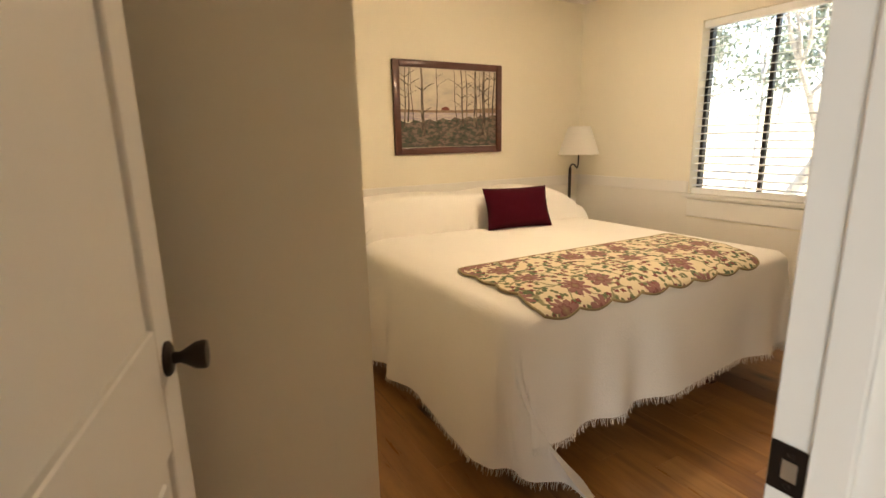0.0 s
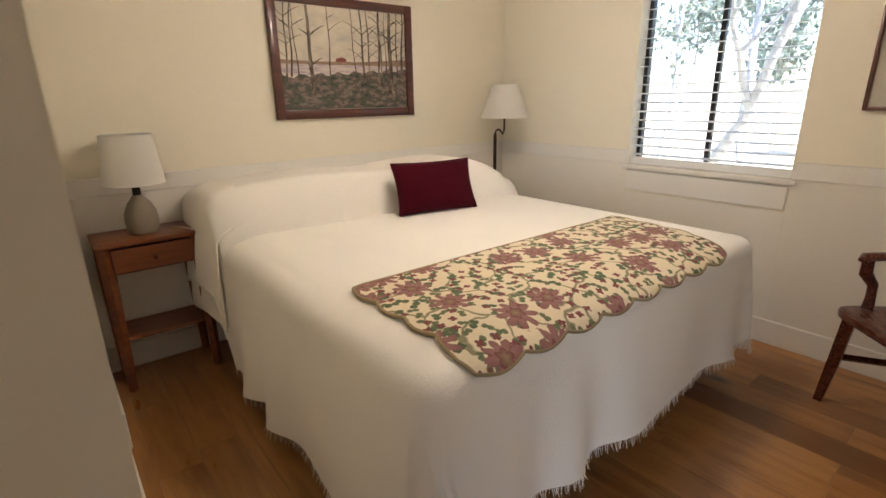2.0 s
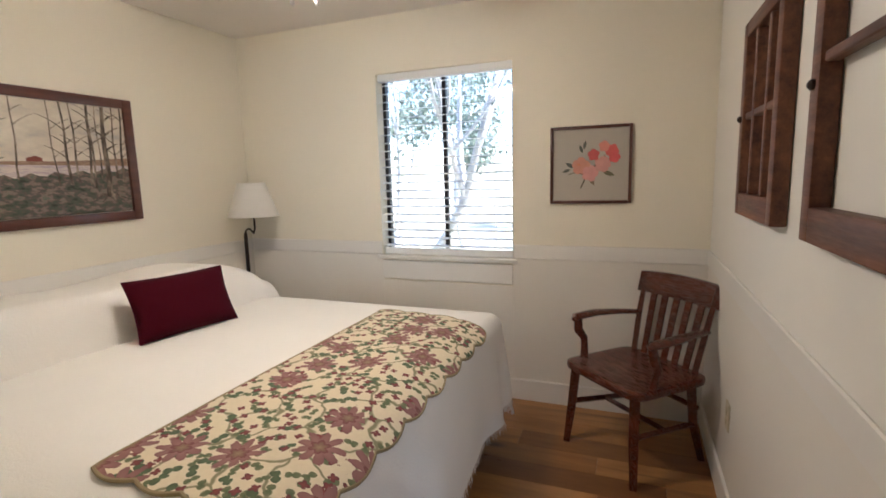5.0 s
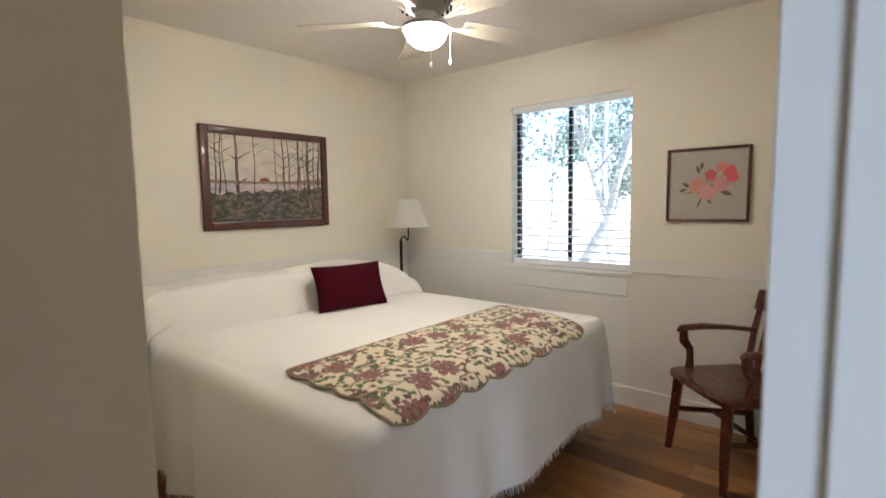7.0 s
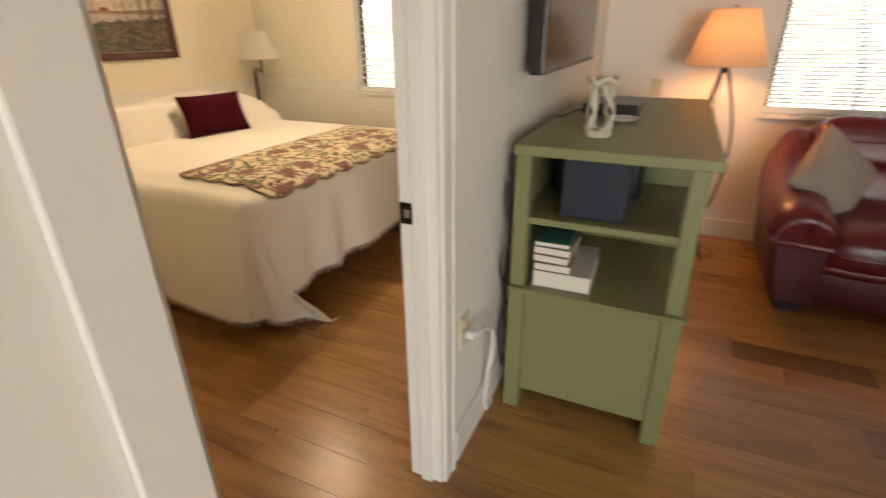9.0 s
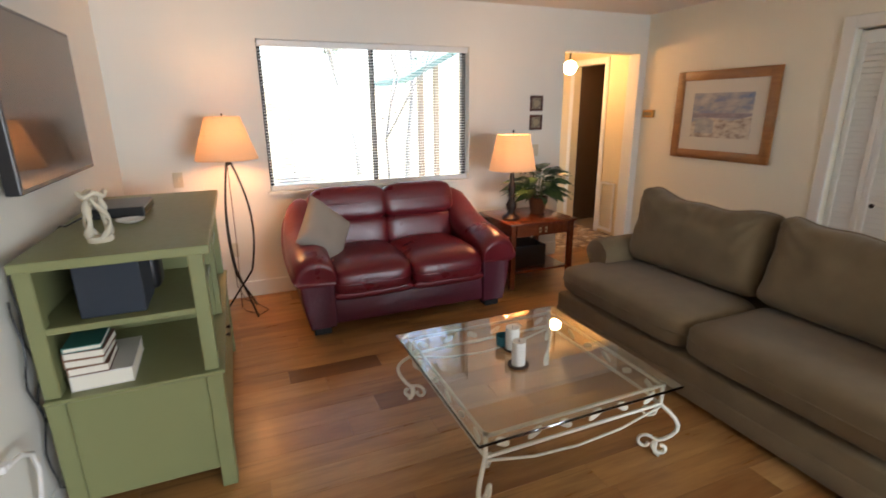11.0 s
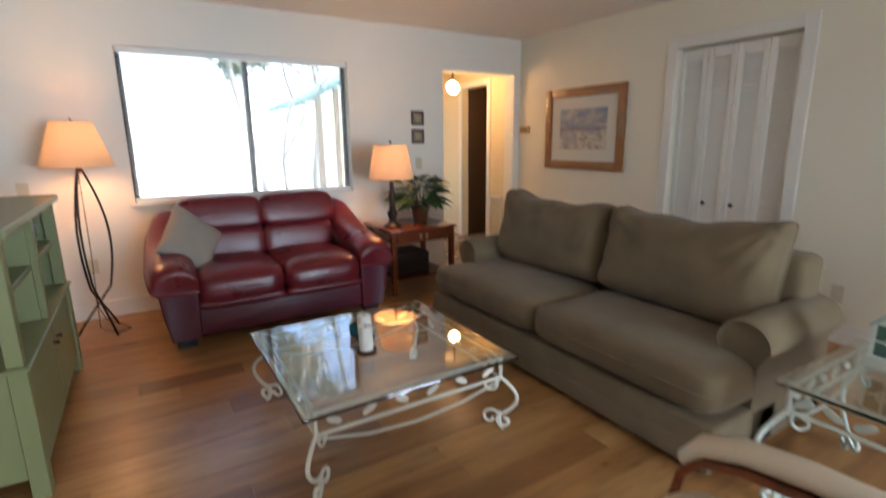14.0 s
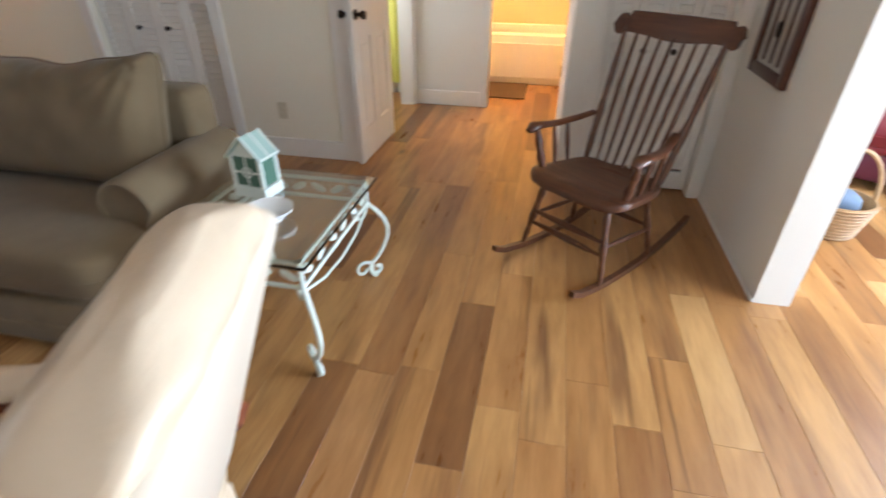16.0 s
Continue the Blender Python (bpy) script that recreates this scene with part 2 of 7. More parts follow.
BW = (2.735, 3.635, 0.90, 2.078)      # bedroom window: y0, y1, z0, z1
LW = (-1.285, 0.523, 0.875, 2.055)    # living room window
OP = (-3.27, -2.32, 2.055)            # opening to the tiled entry
W1 = E + TH
wall("wall_east_bedroom", [(E, W1, P0, BW[0], 0, H), (E, W1, BW[1], N + TH, 0, H), (E, W1, BW[0], BW[1], 0, BW[2]), (E, W1, BW[0], BW[1], BW[3], H)], M_CREAM, "cream painted bedroom wall with a window")
wall("wall_east_living", [(E, W1, LW[1], P0, 0, H), (E, W1, OP[1], LW[0], 0, H), (E, W1, LW[0], LW[1], 0, LW[2]), (E, W1, LW[0], LW[1], LW[3], H),
                          (E, W1, OP[0], OP[1], OP[2], H), (E, W1, S - TH, OP[0], 0, H)], M_WHITEWALL, "pale painted living room wall with a window")
wall("wall_north_bedroom", [(1.0, E, N, N + TH, 0, H)], M_CREAM, "cream painted wall behind the bed")
wall("wall_partition", [(1.632, E, P0, P1, 0, H), (0.855, 1.632, P0, P1, 2.06, H), (-4.2, 0.835, P0, P1, 0, H)], M_WHITEWALL, "painted wall between bedroom and living room")

wall("wall_west_bedroom", [(0.57, 0.69, P1, N, 0, H)], M_CREAM, "cream painted wall behind the open door")
BF = (1.534, 2.432, 2.04)
wall("wall_south_living", [(BF[1], E, S - 0.12, S, 0, H), (0.58, BF[0], S - 0.12, S, 0, H), (BF[0], BF[1], S - 0.12, S, BF[2], H)], M_CREAM, "cream painted living room wall")
wall("wall_hall_east", [(0.58, 0.70, -4.03, S - 0.12, 0, H), (0.58, 0.70, -4.80, -4.03, 2.04, H), (0.58, 0.70, -4.98, -4.80, 0, H)], M_WHITEWALL, "pale painted hall wall with a doorway")
wall("wall_hall_end", [(-0.12, 0.58, -4.98, -4.87, 0, H), (-0.77, -0.12, -4.98, -4.87, 2.04, H), (-1.66, -0.77, -4.98, -4.87, 0, H)], M_WHITEWALL, "pale painted end wall of the hall")
wall("wall_hall_west", [(-0.89, -0.77, -4.87, -3.24, 0, H)], M_WHITEWALL, "pale painted hall wall")
wall("wall_closet_hall", [(-1.66, -1.58, -3.36, -3.24, 0, H), (-1.58, -0.94, -3.36, -3.24, 2.04, H), (-0.94, -0.89, -3.36, -3.24, 0, H)], M_WHITEWALL, "painted wall round a louvred closet")
wall("wall_pillar", [(-1.81, -1.66, -4.98, -2.19, 0, H)], M_WHITEWALL, "white painted end of a dividing wall")
WW = (-3.6, -0.5, 0.3, 2.1)
wall("wall_west", [(-4.36, -4.2, -7.0, WW[0], 0, H), (-4.36, -4.2, WW[1], P1, 0, H), (-4.36, -4.2, WW[0], WW[1], 0, WW[2]), (-4.36, -4.2, WW[0], WW[1], WW[3], H)], M_WHITEWALL, "pale painted wall with a wide window")
wall("wall_south_far", [(-4.2, -1.81, -7.0, -6.9, 0, H)], M_WHITEWALL, "pale painted far wall")
bm = B()
ring_sweep(bm, [[(0.69, 2.606, z), (1.487, 2.606, z), (1.523, N, z), (0.69, N, z)] for z in (0, H)])
struct("wall_closet_bedroom", bm, M_CREAM, "cream painted projecting closet wall", "wall")
bm = B()
box(bm, -4.36, W1 + 0.35, -7.2, N + TH, H, H + 0.12)
box(bm, W1 + 0.35, 6.5, -4.7, -2.15, H, H + 0.12)
struct("ceiling", bm, M_CEIL, "off-white textured ceiling", "ceiling")
bm = B()
box(bm, -4.36, W1, -7.2, N + TH, -0.2, -0.018)
struct("subfloor", bm, plain("subfloor", (0.05, 0.03, 0.02), 0.8), "dark floor base under the planks", "floor")

# ---- trim ----
def strip(name, boxes, label, mat=None, category="trim", r=0.004):
    bm = B()
    for b in boxes:
        rbox(bm, *b, r=r, seg=1)
    return struct(name, bm, mat or M_TRIM, label, category)


BBH, BT = 0.135, 0.016
strip("baseboard_bedroom", [(1.49, E, N - BT, N, 0, BBH), (E - BT, E, P1 + BT, N - BT, 0, BBH), (1.64, E, P1, P1 + BT, 0, BBH),
                            (0.70, 1.503, 2.590, 2.606, 0, BBH + 0.03), (1.487, 1.505, 2.606, 3.3, 0, BBH + 0.03), (1.49, 1.516, 3.3, 4.0, 0, BBH + 0.03), (1.5, 1.530, 4.0, N - BT, 0, BBH + 0.03)], "white painted baseboard", category="baseboard")
strip("baseboard_living", [(E - BT, E, OP[1] + 0.0, P0 - BT, 0, BBH), (1.71, E, P0 - BT, P0, 0, BBH), (BF[1] + 0.09, E - BT, S, S + BT, 0, BBH), (0.62, BF[0] - 0.09, S, S + BT, 0, BBH),
                           (-4.2, 0.75, P0 - BT, P0, 0, BBH)], "white painted baseboard", category="baseboard")
strip("baseboard_hall", [(-0.05, 0.58, -4.87, -4.855, 0, BBH), (-1.66, -1.648, -3.24, -2.19, 0, 0.02)], "white painted baseboard", category="baseboard")
RZ0, RZ1, RT = 0.905, 0.992, 0.012
strip("chair_rail", [(1.49, E, N - RT, N, RZ0, RZ1), (E - RT, E, BW[1] + 0.005, N - RT, RZ0, RZ1), (E - RT, E, P1 + RT, BW[0] - 0.005, RZ0, RZ1), (1.64, E, P1, P1 + RT, RZ0, RZ1)], "white painted flat chair rail")
WAIN = plain("wainscot_paint", (0.78, 0.74, 0.66), 0.5, var=0.03, fine=50, bump=0.08)
strip("wainscot", [(1.49, E - 0.004, N - 0.004, N, BBH, RZ0), (E - 0.004, E, P1 + 0.004, BW[0] - 0.0, BBH, RZ0), (E - 0.004, E, BW[1], N - 0.004, BBH, RZ0), (E - 0.004, E, BW[0], BW[1], BBH, 0.73), (1.64, E - 0.004, P1, P1 + 0.004, BBH, RZ0)], "white painted panelling below the rail", WAIN, r=0.001)

# ---- the bedroom doorway ----
frame_parts = [(1.612, 1.632, P0 - 0.002, P1 + 0.002, 0, 2.06), (0.835, 0.855, P0 - 0.002, P1 + 0.002, 0, 2.06), (0.855, 1.612, P0 - 0.002, P1 + 0.002, 2.04, 2.06),
               (1.600, 1.612, P0 + 0.03, P0 + 0.068, 0, 2.04), (0.855, 0.890, P0 + 0.042, P1 + 0.001, 0, 2.04)]
strip("door_frame", frame_parts, "white painted door jambs", category="door frame", r=0.002)
for yy in ((P0 - 0.017, P0 - 0.003), (P1 + 0.003, P1 + 0.017)):
    bm = B()
    for x0, x1 in (((1.618, 1.70), (0.762, 0.849)) if yy[0] < P0 else ((0.762, 0.849),)):
        rbox(bm, x0, x1, *yy, 0, 2.125, r=0.004, seg=2)
        ymid = yy[0] - 0.004 if yy[0] < P0 else yy[1] + 0.004
        if x0 < 1 and yy[0] < P0:
            continue
        rbox(bm, x0 + (0.055 if x0 > 1 else 0.008), x1 - (0.008 if x0 > 1 else 0.055), min(ymid, (yy[0] + yy[1]) / 2), max(ymid, (yy[0] + yy[1]) / 2), 0, 2.12, r=0.002, seg=1)
    rbox(bm, 0.849, 1.618 if yy[0] < P0 else 1.70, *yy, 2.045, 2.125, r=0.004, seg=2)
    struct("door_casing", bm, M_TRIM, "white painted door casing", "trim")
strike = thing("strike_plate", pose(1.6115, 1.645, 0.952), "dark bronze strike plate on the white jamb", "strike plate")
bm = B()
rbox(bm, -0.003, 0.0, -0.022, 0.022, -0.03, 0.03, r=0.002, seg=2)
part("plate", bm, M_BRONZE, strike)
bm = B()
rbox(bm, -0.0042, -0.003, -0.008, 0.008, -0.012, 0.012, r=0.0005, seg=1)
part("latch_hole", bm, plain("bright_steel", (0.6, 0.6, 0.6), 0.3, metal=1.0), strike, "bright steel latch hole")
for z in (-0.02, 0.02):
    bm = B()
    lathe(bm, [(0.001, 0), (0.004, 0), (0.003, 0.001), (0.001, 0.0012)], 10)
    ob = part("screw", bm, M_BRONZE, strike)
    ob.matrix_local = pose(-0.003, 0, z, 0, -90, 0)
for z in (0.25, 1.11, 1.82):
    h = thing("door_hinge", pose(0.892, 1.664, z), "dark bronze hinge on the white jamb", "hinge", "hinges of the bedroom door")
    bm = B()
    rbox(bm, -0.002, 0.001, -0.03, 0.004, -0.045, 0.045, r=0.001, seg=1)
    part("leaf", bm, M_BRONZE, h)
    bm = B()
    lathe(bm, [(0.006, -0.046), (0.006, 0.046)], 10, (0.004, 0.012, 0))
    part("knuckle", bm, M_BRONZE, h, smooth=40)


def knob(parent, m):
    bm = B()
    lathe(bm, [(0.031, 0), (0.031, 0.005), (0.026, 0.009), (0.012, 0.011)], 24)
    rose = part("rose", bm, M_BRONZE, parent, smooth=40)
    rose.matrix_local = m
    bm = B()
    lathe(bm, [(0.011, 0.010), (0.010, 0.022), (0.014, 0.03), (0.024, 0.047), (0.026, 0.06), (0.024, 0.066), (0.005, 0.068)], 24)
    k = part("knob", bm, M_BRONZE, parent, "dark bronze door knob", smooth=50)
    k.matrix_local = m


def panel_door(name, m, w, h, label, rows, cols=2, knob_x=None):
    """A panelled door: its hinge edge on local x = 0, faces at y = 0 and y = 0.036."""
    d = thing(name, m, label, "door")
    stile, th = 0.105, 0.036
    bm = B()
    edges = [0.0]
    pw = (w - stile * (cols + 1)) / cols
    for c in range(cols + 1):
        x = c * (pw + stile)
        rbox(bm, x, x + stile, 0, th, 0, h, r=0.003, seg=1)
    zs = [0.0] + [z for r in rows for z in r] + [h]
    for c in range(cols):
        x = stile + c * (pw + stile)
        for z0, z1 in zip(zs[::2], zs[1::2]):
            rbox(bm, x - 0.001, x + pw + 0.001, 0.0006, th - 0.0006, z0, z1, r=0.003, seg=1)
    part("door_frame_boards", bm, M_TRIM, d)
    for c in range(cols):
        x = stile + c * (pw + stile)
        for z0, z1 in rows:
            bm = B()
            rbox(bm, x, x + pw, 0.011, th - 0.011, z0, z1, r=0.001, seg=1)
            rbox(bm, x + 0.035, x + pw - 0.035, 0.006, th - 0.006, z0 + 0.035, z1 - 0.035, r=0.005, seg=1)
            part("panel", bm, M_TRIM, d)
    if knob_x is not None:
        knob(d, pose(knob_x, 0, 0.95, 90, 0, 0))
        knob(d, pose(knob_x, th, 0.95, -90, 0, 0))
    return d


panel_door("door_1", pose(0.862, 1.69, 0.008, 0, 0, 77.3), 0.74, 2.02, "white painted panelled bedroom door standing open", [(0.22, 0.80), (1.02, 1.90)], 1, 0.68)

# ---- windows ----
M_SILL = M_TRIM


def window(name, y0, y1, z0, z1, mullion, label, f=0.035, hm=0.022):
    w = tagged(new(name), label, "window", kind="structure")
    w.location = (E, (y0 + y1) / 2, z0)
    xf = 0.085

    def local(bm):
        bmesh.ops.translate(bm, vec=(-E, -(y0 + y1) / 2, -z0), verts=bm.verts)
        return bm
    bm = B()
    for b in ((y0, y0 + f, z0, z1), (y1 - f, y1, z0, z1), (y0 + f, y1 - f, z0, z0 + f), (y0 + f, y1 - f, z1 - f, z1)):
        rbox(bm, E + xf, E + xf + 0.045, *b, r=0.002, seg=1)
    part("window_frame", local(bm), M_ALU, w, "dark bronze metal window frame")
    bm = B()
    rbox(bm, E + xf + 0.004, E + xf + 0.036, mullion - hm, mullion + hm, z0 + f, z1 - f, r=0.002, seg=1)
    part("mullion", local(bm), M_ALU, w)
    for a, b in ((y0 + f, mullion - hm), (mullion + hm, y1 - f)):
        bm = B()
        box(bm, E + xf + 0.018, E + xf + 0.022, a, b, z0 + f, z1 - f)
        p = part("pane", local(bm), M_GLASS, w)
        p.visible_shadow = False
    bm = B()
    rbox(bm, E - 0.0005, E + xf, y0 + 0.001, y1 - 0.001, z0 - 0.022, z0 + 0.004, r=0.004, seg=2)
    rbox(bm, E - 0.03, E - 0.001, y0 - 0.03, y1 + 0.03, z0 - 0.022, z0 + 0.004, r=0.004, seg=2)
    part("window_sill", local(bm), M_SILL, w)
    return w


window("window_1", BW[0], BW[1], BW[2], BW[3], 3.20, "sliding bedroom window with dark metal sashes", 0.024, 0.013)
strip("window_apron", [(E - 0.014, E, BW[0] + 0.002, BW[1] - 0.002, 0.742, 0.868), ], "white painted apron under the sill")
window("window_2", LW[0], LW[1], LW[2], LW[3], -0.40, "wide sliding living room window with dark metal sashes")


def blind(name, y0, y1, z0, z1, x, depth, pitch, tilt, label, cords):
    b = thing(name, pose(x, (y0 + y1) / 2, z1), label, "blind")
    w = (y1 - y0) / 2
    bm = B()
    rbox(bm, -0.022, 0.03, -w, w, -0.045, 0, r=0.003, seg=1)
    part("head_rail", bm, M_BLIND, b)
    bm = B()
    rbox(bm, -0.012, 0.012, -w, w, -(z1 - z0) - 0.008, -(z1 - z0) + 0.034, r=0.003, seg=1)
    part("bottom_rail", bm, M_BLIND, b)
    bm = B()
    c, s = math.cos(radians(tilt)), math.sin(radians(tilt))
    prof = [(-depth / 2, 0.0), (0, 0.0025), (depth / 2, 0.0)]
    out = prof + [(p, q - 0.0016) for p, q in reversed(prof)]
    prism(bm, [(p * c - q * s, p * s + q * c) for p, q in out], "y", -w + 0.004, w - 0.004)
    me = None
    z = -0.07
    while z > -(z1 - z0) + 0.045:
        if me is None:
            ob = part("slat", bm, M_BLIND, b)
            me = ob.data
        else:
            ob = new("slat", me)
            ob.parent = b
        ob.location = (0, 0, z)
        z -= pitch
    for y in cords:
        bm = B()
        for dx in (-depth / 2, depth / 2):
            box(bm, dx - 0.0006, dx + 0.0006, y - 0.001, y + 0.001, -(z1 - z0) + 0.01, -0.04)
        part("cord", bm, M_BLIND, b)
    return b


blind("bedroom_blind", BW[0] + 0.006, BW[1] - 0.006, BW[2] + 0.014, BW[3] - 0.002, E + 0.034, 0.048, 0.052, 8, "white horizontal blind lowered with its slats open", (-0.33, 0.33))
blind("living_room_blind", LW[0] + 0.006, LW[1] - 0.006, LW[2] + 0.014, LW[3] - 0.002, E + 0.04, 0.024, 0.024, 14, "white narrow slat blind lowered with its slats open", (-0.7, 0.0, 0.7))

# ---- louvred closet doors ----
def louvre_closet(name, m, widths, h, label, knob_at):
    d = thing(name, m, label, "closet door")
    x = 0.0
    for i, w in enumerate(widths):
        bm = B()
        for a in (0.002, w - 0.042):
            rbox(bm, x + a, x + a + 0.04, 0, 0.028, 0.015, h - 0.015, r=0.003, seg=1)
        for a, b in ((0.015, 0.13), (h - 0.10, h - 0.015)):
            rbox(bm, x + 0.042, x + w - 0.042, 0.001, 0.027, a, b, r=0.003, seg=1)
        leaf = part("leaf", bm, M_TRIM, d)
        bm = B()
        out = [(0.010, 0.021), (0.003, 0.020), (0.0225, -0.019), (0.0278, -0.016)]
        prism(bm, out, "x", x + 0.042, x + w - 0.042)
        me = None
        for z0, z1 in ((0.145, h - 0.105),):
            step = (z1 - z0) / round((z1 - z0) / 0.0395)
            z = z0 + step / 2
            while z < z1:
                if me is None:
                    ob = part("slat", bm, M_TRIM, leaf)
                    me = ob.data
                else:
                    ob = new("slat", me)
                    ob.parent = leaf
                ob.location = (0, 0, z)
                z += step
        if i in knob_at:
            bm = B()
            lathe(bm, [(0.008, 0), (0.007, 0.012), (0.015, 0.02), (0.017, 0.027), (0.012, 0.033), (0.002, 0.034)], 16)
            k = part("knob", bm, M_BRONZE, leaf, "small dark round knob", smooth=50)
            k.matrix_local = pose(x + 0.62 * w, 0.028, 0.83, -90, 0, 0)
        x += w
    return d


louvre_closet("louvred_closet_doors", pose(BF[0] + 0.003, S - 0.075, 0), [0.223] * 4, BF[2], "white louvred folding closet doors with dark knobs", (1, 2))
louvre_closet("louvred_closet_doors", pose(-1.578, -3.335, 0), [0.159] * 4, BF[2], "white louvred folding closet doors behind the rocker", (1, 2))
cs = [(BF[0] - 0.085, BF[0], S, S + 0.018, 0, BF[2] + 0.085), (BF[1], BF[1] + 0.085, S, S + 0.018, 0, BF[2] + 0.085), (BF[0], BF[1], S, S + 0.018, BF[2], BF[2] + 0.085)]
strip("closet_casing", cs, "white painted closet casing")
strip("hall_casing", [(-0.94, -0.885, -3.24, -3.225, 0, 2.1), (-1.64, -1.58, -3.24, -3.225, 0, 2.1), (-0.05, -0.12, -4.87, -4.852, 0, 2.1), (-0.77, -0.83, -4.87, -4.852, 0, 2.1), (-0.12, -0.10, -4.98, -4.87, 0, 2.04),
                      (0.56, 0.578, -4.87, -4.80, 0, 2.1), (0.562, 0.578, -4.03, -3.97, 0, 2.1), (0.562, 0.70, -3.35, -3.3425, 0, 2.1), (-0.785, -0.77, -4.98, -4.87, 0, 2.04)], "white painted door casings of the hall")
bm = B()
box(bm, BF[0] - 0.2, BF[1] + 0.2, -4.0, -3.95, 0, H)
box(bm, BF[0] - 0.25, BF[0] - 0.2, -4.0, S - 0.12, 0, H)
box(bm, BF[1] + 0.2, BF[1] + 0.25, -4.0, S - 0.12, 0, H)
box(bm, -1.66, -0.89, -3.95, -3.9, 0, H)
struct("wall_closet_backs", bm, M_WHITEWALL, "plain closet inside walls", "wall")

# ---- hall, bathroom and the yellow room ----
panel_door("door_2", pose(0.555, -3.985, 0.008, 0, 0, 89.0), 0.70, 2.02, "white painted panelled door folded back on the hall wall", [(0.22, 0.80), (1.02, 1.90)], 2, 0.64)
knob_plate = thing("strike_plate", pose(0.50, -4.85, 0.95), "small dark strike plate on a white casing", "strike plate")
bm = B()
rbox(bm, -0.015, 0.015, -0.003, 0.0, -0.03, 0.03, r=0.002, seg=1)
part("plate", bm, M_BRONZE, knob_plate)
for z in (0.355, 1.05, 1.8):
    h = thing("door_hinge", pose(-0.77, -4.90, z), "dark hinge on the bathroom door frame", "hinge", "hinges of the bathroom door")
    bm = B()
    rbox(bm, 0.0, 0.008, -0.02, 0.03, -0.045, 0.045, r=0.002, seg=1)
    part("leaf", bm, M_BRONZE, h)
M_BATH = plain("bathroom_wall", (0.78, 0.66, 0.42), 0.6, var=0.03)
bm = B()
box(bm, -1.6, 0.9, -7.0, -6.9, 0, H)
box(bm, -1.6, -1.5, -6.9, -4.98, 0, H)
box(bm, 0.45, 0.55, -6.9, -4.98, 0, H)
struct("wall_bathroom", bm, M_BATH, "warm lit bathroom walls", "wall")
tub = thing("bathtub", pose(-0.5, -6.25, 0), "white bathtub with a tall smooth apron", "bathtub")
bm = B()
rbox(bm, -0.95, 0.9, -0.02 + 0.42, 0.42 + 0.03, 0, 0.50, r=0.015, seg=2)
rbox(bm, -0.85, 0.8, 0.45, 0.458, 0.07, 0.42, r=0.004, seg=1)
part("apron", bm, plain("tub_enamel", (0.85, 0.82, 0.76), 0.2, var=0.02, bump=0.02), tub, smooth=40)
bm = B()
rbox(bm, -0.95, 0.9, -0.4, -0.33, 0.40, 0.50, r=0.02, seg=2)
rbox(bm, -0.95, 0.9, 0.33, 0.43, 0.46, 0.51, r=0.02, seg=2)
rbox(bm, -0.95, 0.9, -0.33, 0.33, 0.08, 0.14, r=0.02, seg=2)
part("basin", bm, bpy.data.materials["tub_enamel"], tub, smooth=40)
mat_ = thing("bath_mat", pose(-0.15, -5.55, 0.0), "dark brown floor mat in the bathroom doorway", "mat")
M_YELLOW = plain("yellow_cloth", (0.75, 0.72, 0.18), 0.8, var=0.15, bump=0.3)
bm = B()
pts = []
for i in range(60):
    pts.append((0.73 + i * 0.012, -5.12 + 0.02 * math.sin(i * 0.9)))
ring_sweep(bm, [[(x, y, z) for x, y in pts] + [(x, y + 0.006, z) for x, y in reversed(pts)] for z in (0.12, 1.0, 2.0)])
solid("curtain", bm, M_YELLOW, "pale yellow green curtain in the room beyond", "curtain", smooth=60)
bm = B()
box(bm, 0.70, 2.6, -5.3, -5.2, 0, H)
# the opening is added for the lamp that fills the hall
for b in ((-5.2, -4.85, 0, H), (-4.1, -4.0, 0, H), (-4.85, -4.1, 0, 0.8), (-4.85, -4.1, 2.0, H)):
    box(bm, 1.28, 1.36, *b)
struct("wall_yellow_room", bm, M_WHITEWALL, "plain wall of the room beyond", "wall")
bm = B()
rbox(bm, -0.3, 0.3, -0.35, 0.35, 0, 0.012, r=0.004, seg=1)
part("woven_surface", bm, plain("brown_mat", (0.10, 0.06, 0.03), 0.9, var=0.3, bump=0.6, dist=0.004), mat_)

# ---- the tiled entry ----
M_ENTRY = plain("entry_wall", (0.74, 0.62, 0.40), 0.7, var=0.03)
bm = B()
box(bm, W1, 6.4, -2.31, -2.22, 0, H)
box(bm, W1 + 0.001, 5.06, -3.50, -3.40, 0, H)
box(bm, 5.06, 5.64, -3.50, -3.40, 2.02, H)
box(bm, 5.64, 6.4, -3.50, -3.40, 0, H)
box(bm, 6.3, 6.4, -2.50, -2.31, 0, H)
box(bm, 6.3, 6.4, -3.40, -2.50, 2.06, H)
struct("wall_entry", bm, M_ENTRY, "warm lit entry walls", "wall")
# the shade inside the doorway is put into the near-black wall colour
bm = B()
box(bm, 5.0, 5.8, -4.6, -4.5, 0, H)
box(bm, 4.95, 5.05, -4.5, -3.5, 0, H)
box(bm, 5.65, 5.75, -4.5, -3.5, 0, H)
struct("wall_pantry", bm, plain("pantry_shade", (0.10, 0.06, 0.035), 0.7), "pantry inside walls with the doorway's shade in their colour", "wall")
strip("entry_casing", [(4.99, 5.06, -3.40, -3.385, 0, 2.09), (5.64, 5.71, -3.40, -3.385, 0, 2.09), (5.06, 5.64, -3.40, -3.385, 2.02, 2.09)], "white painted door casing")
bm = B()
box(bm, W1 - 0.16, 6.4, -4.6, -2.24, -0.2, -0.006)
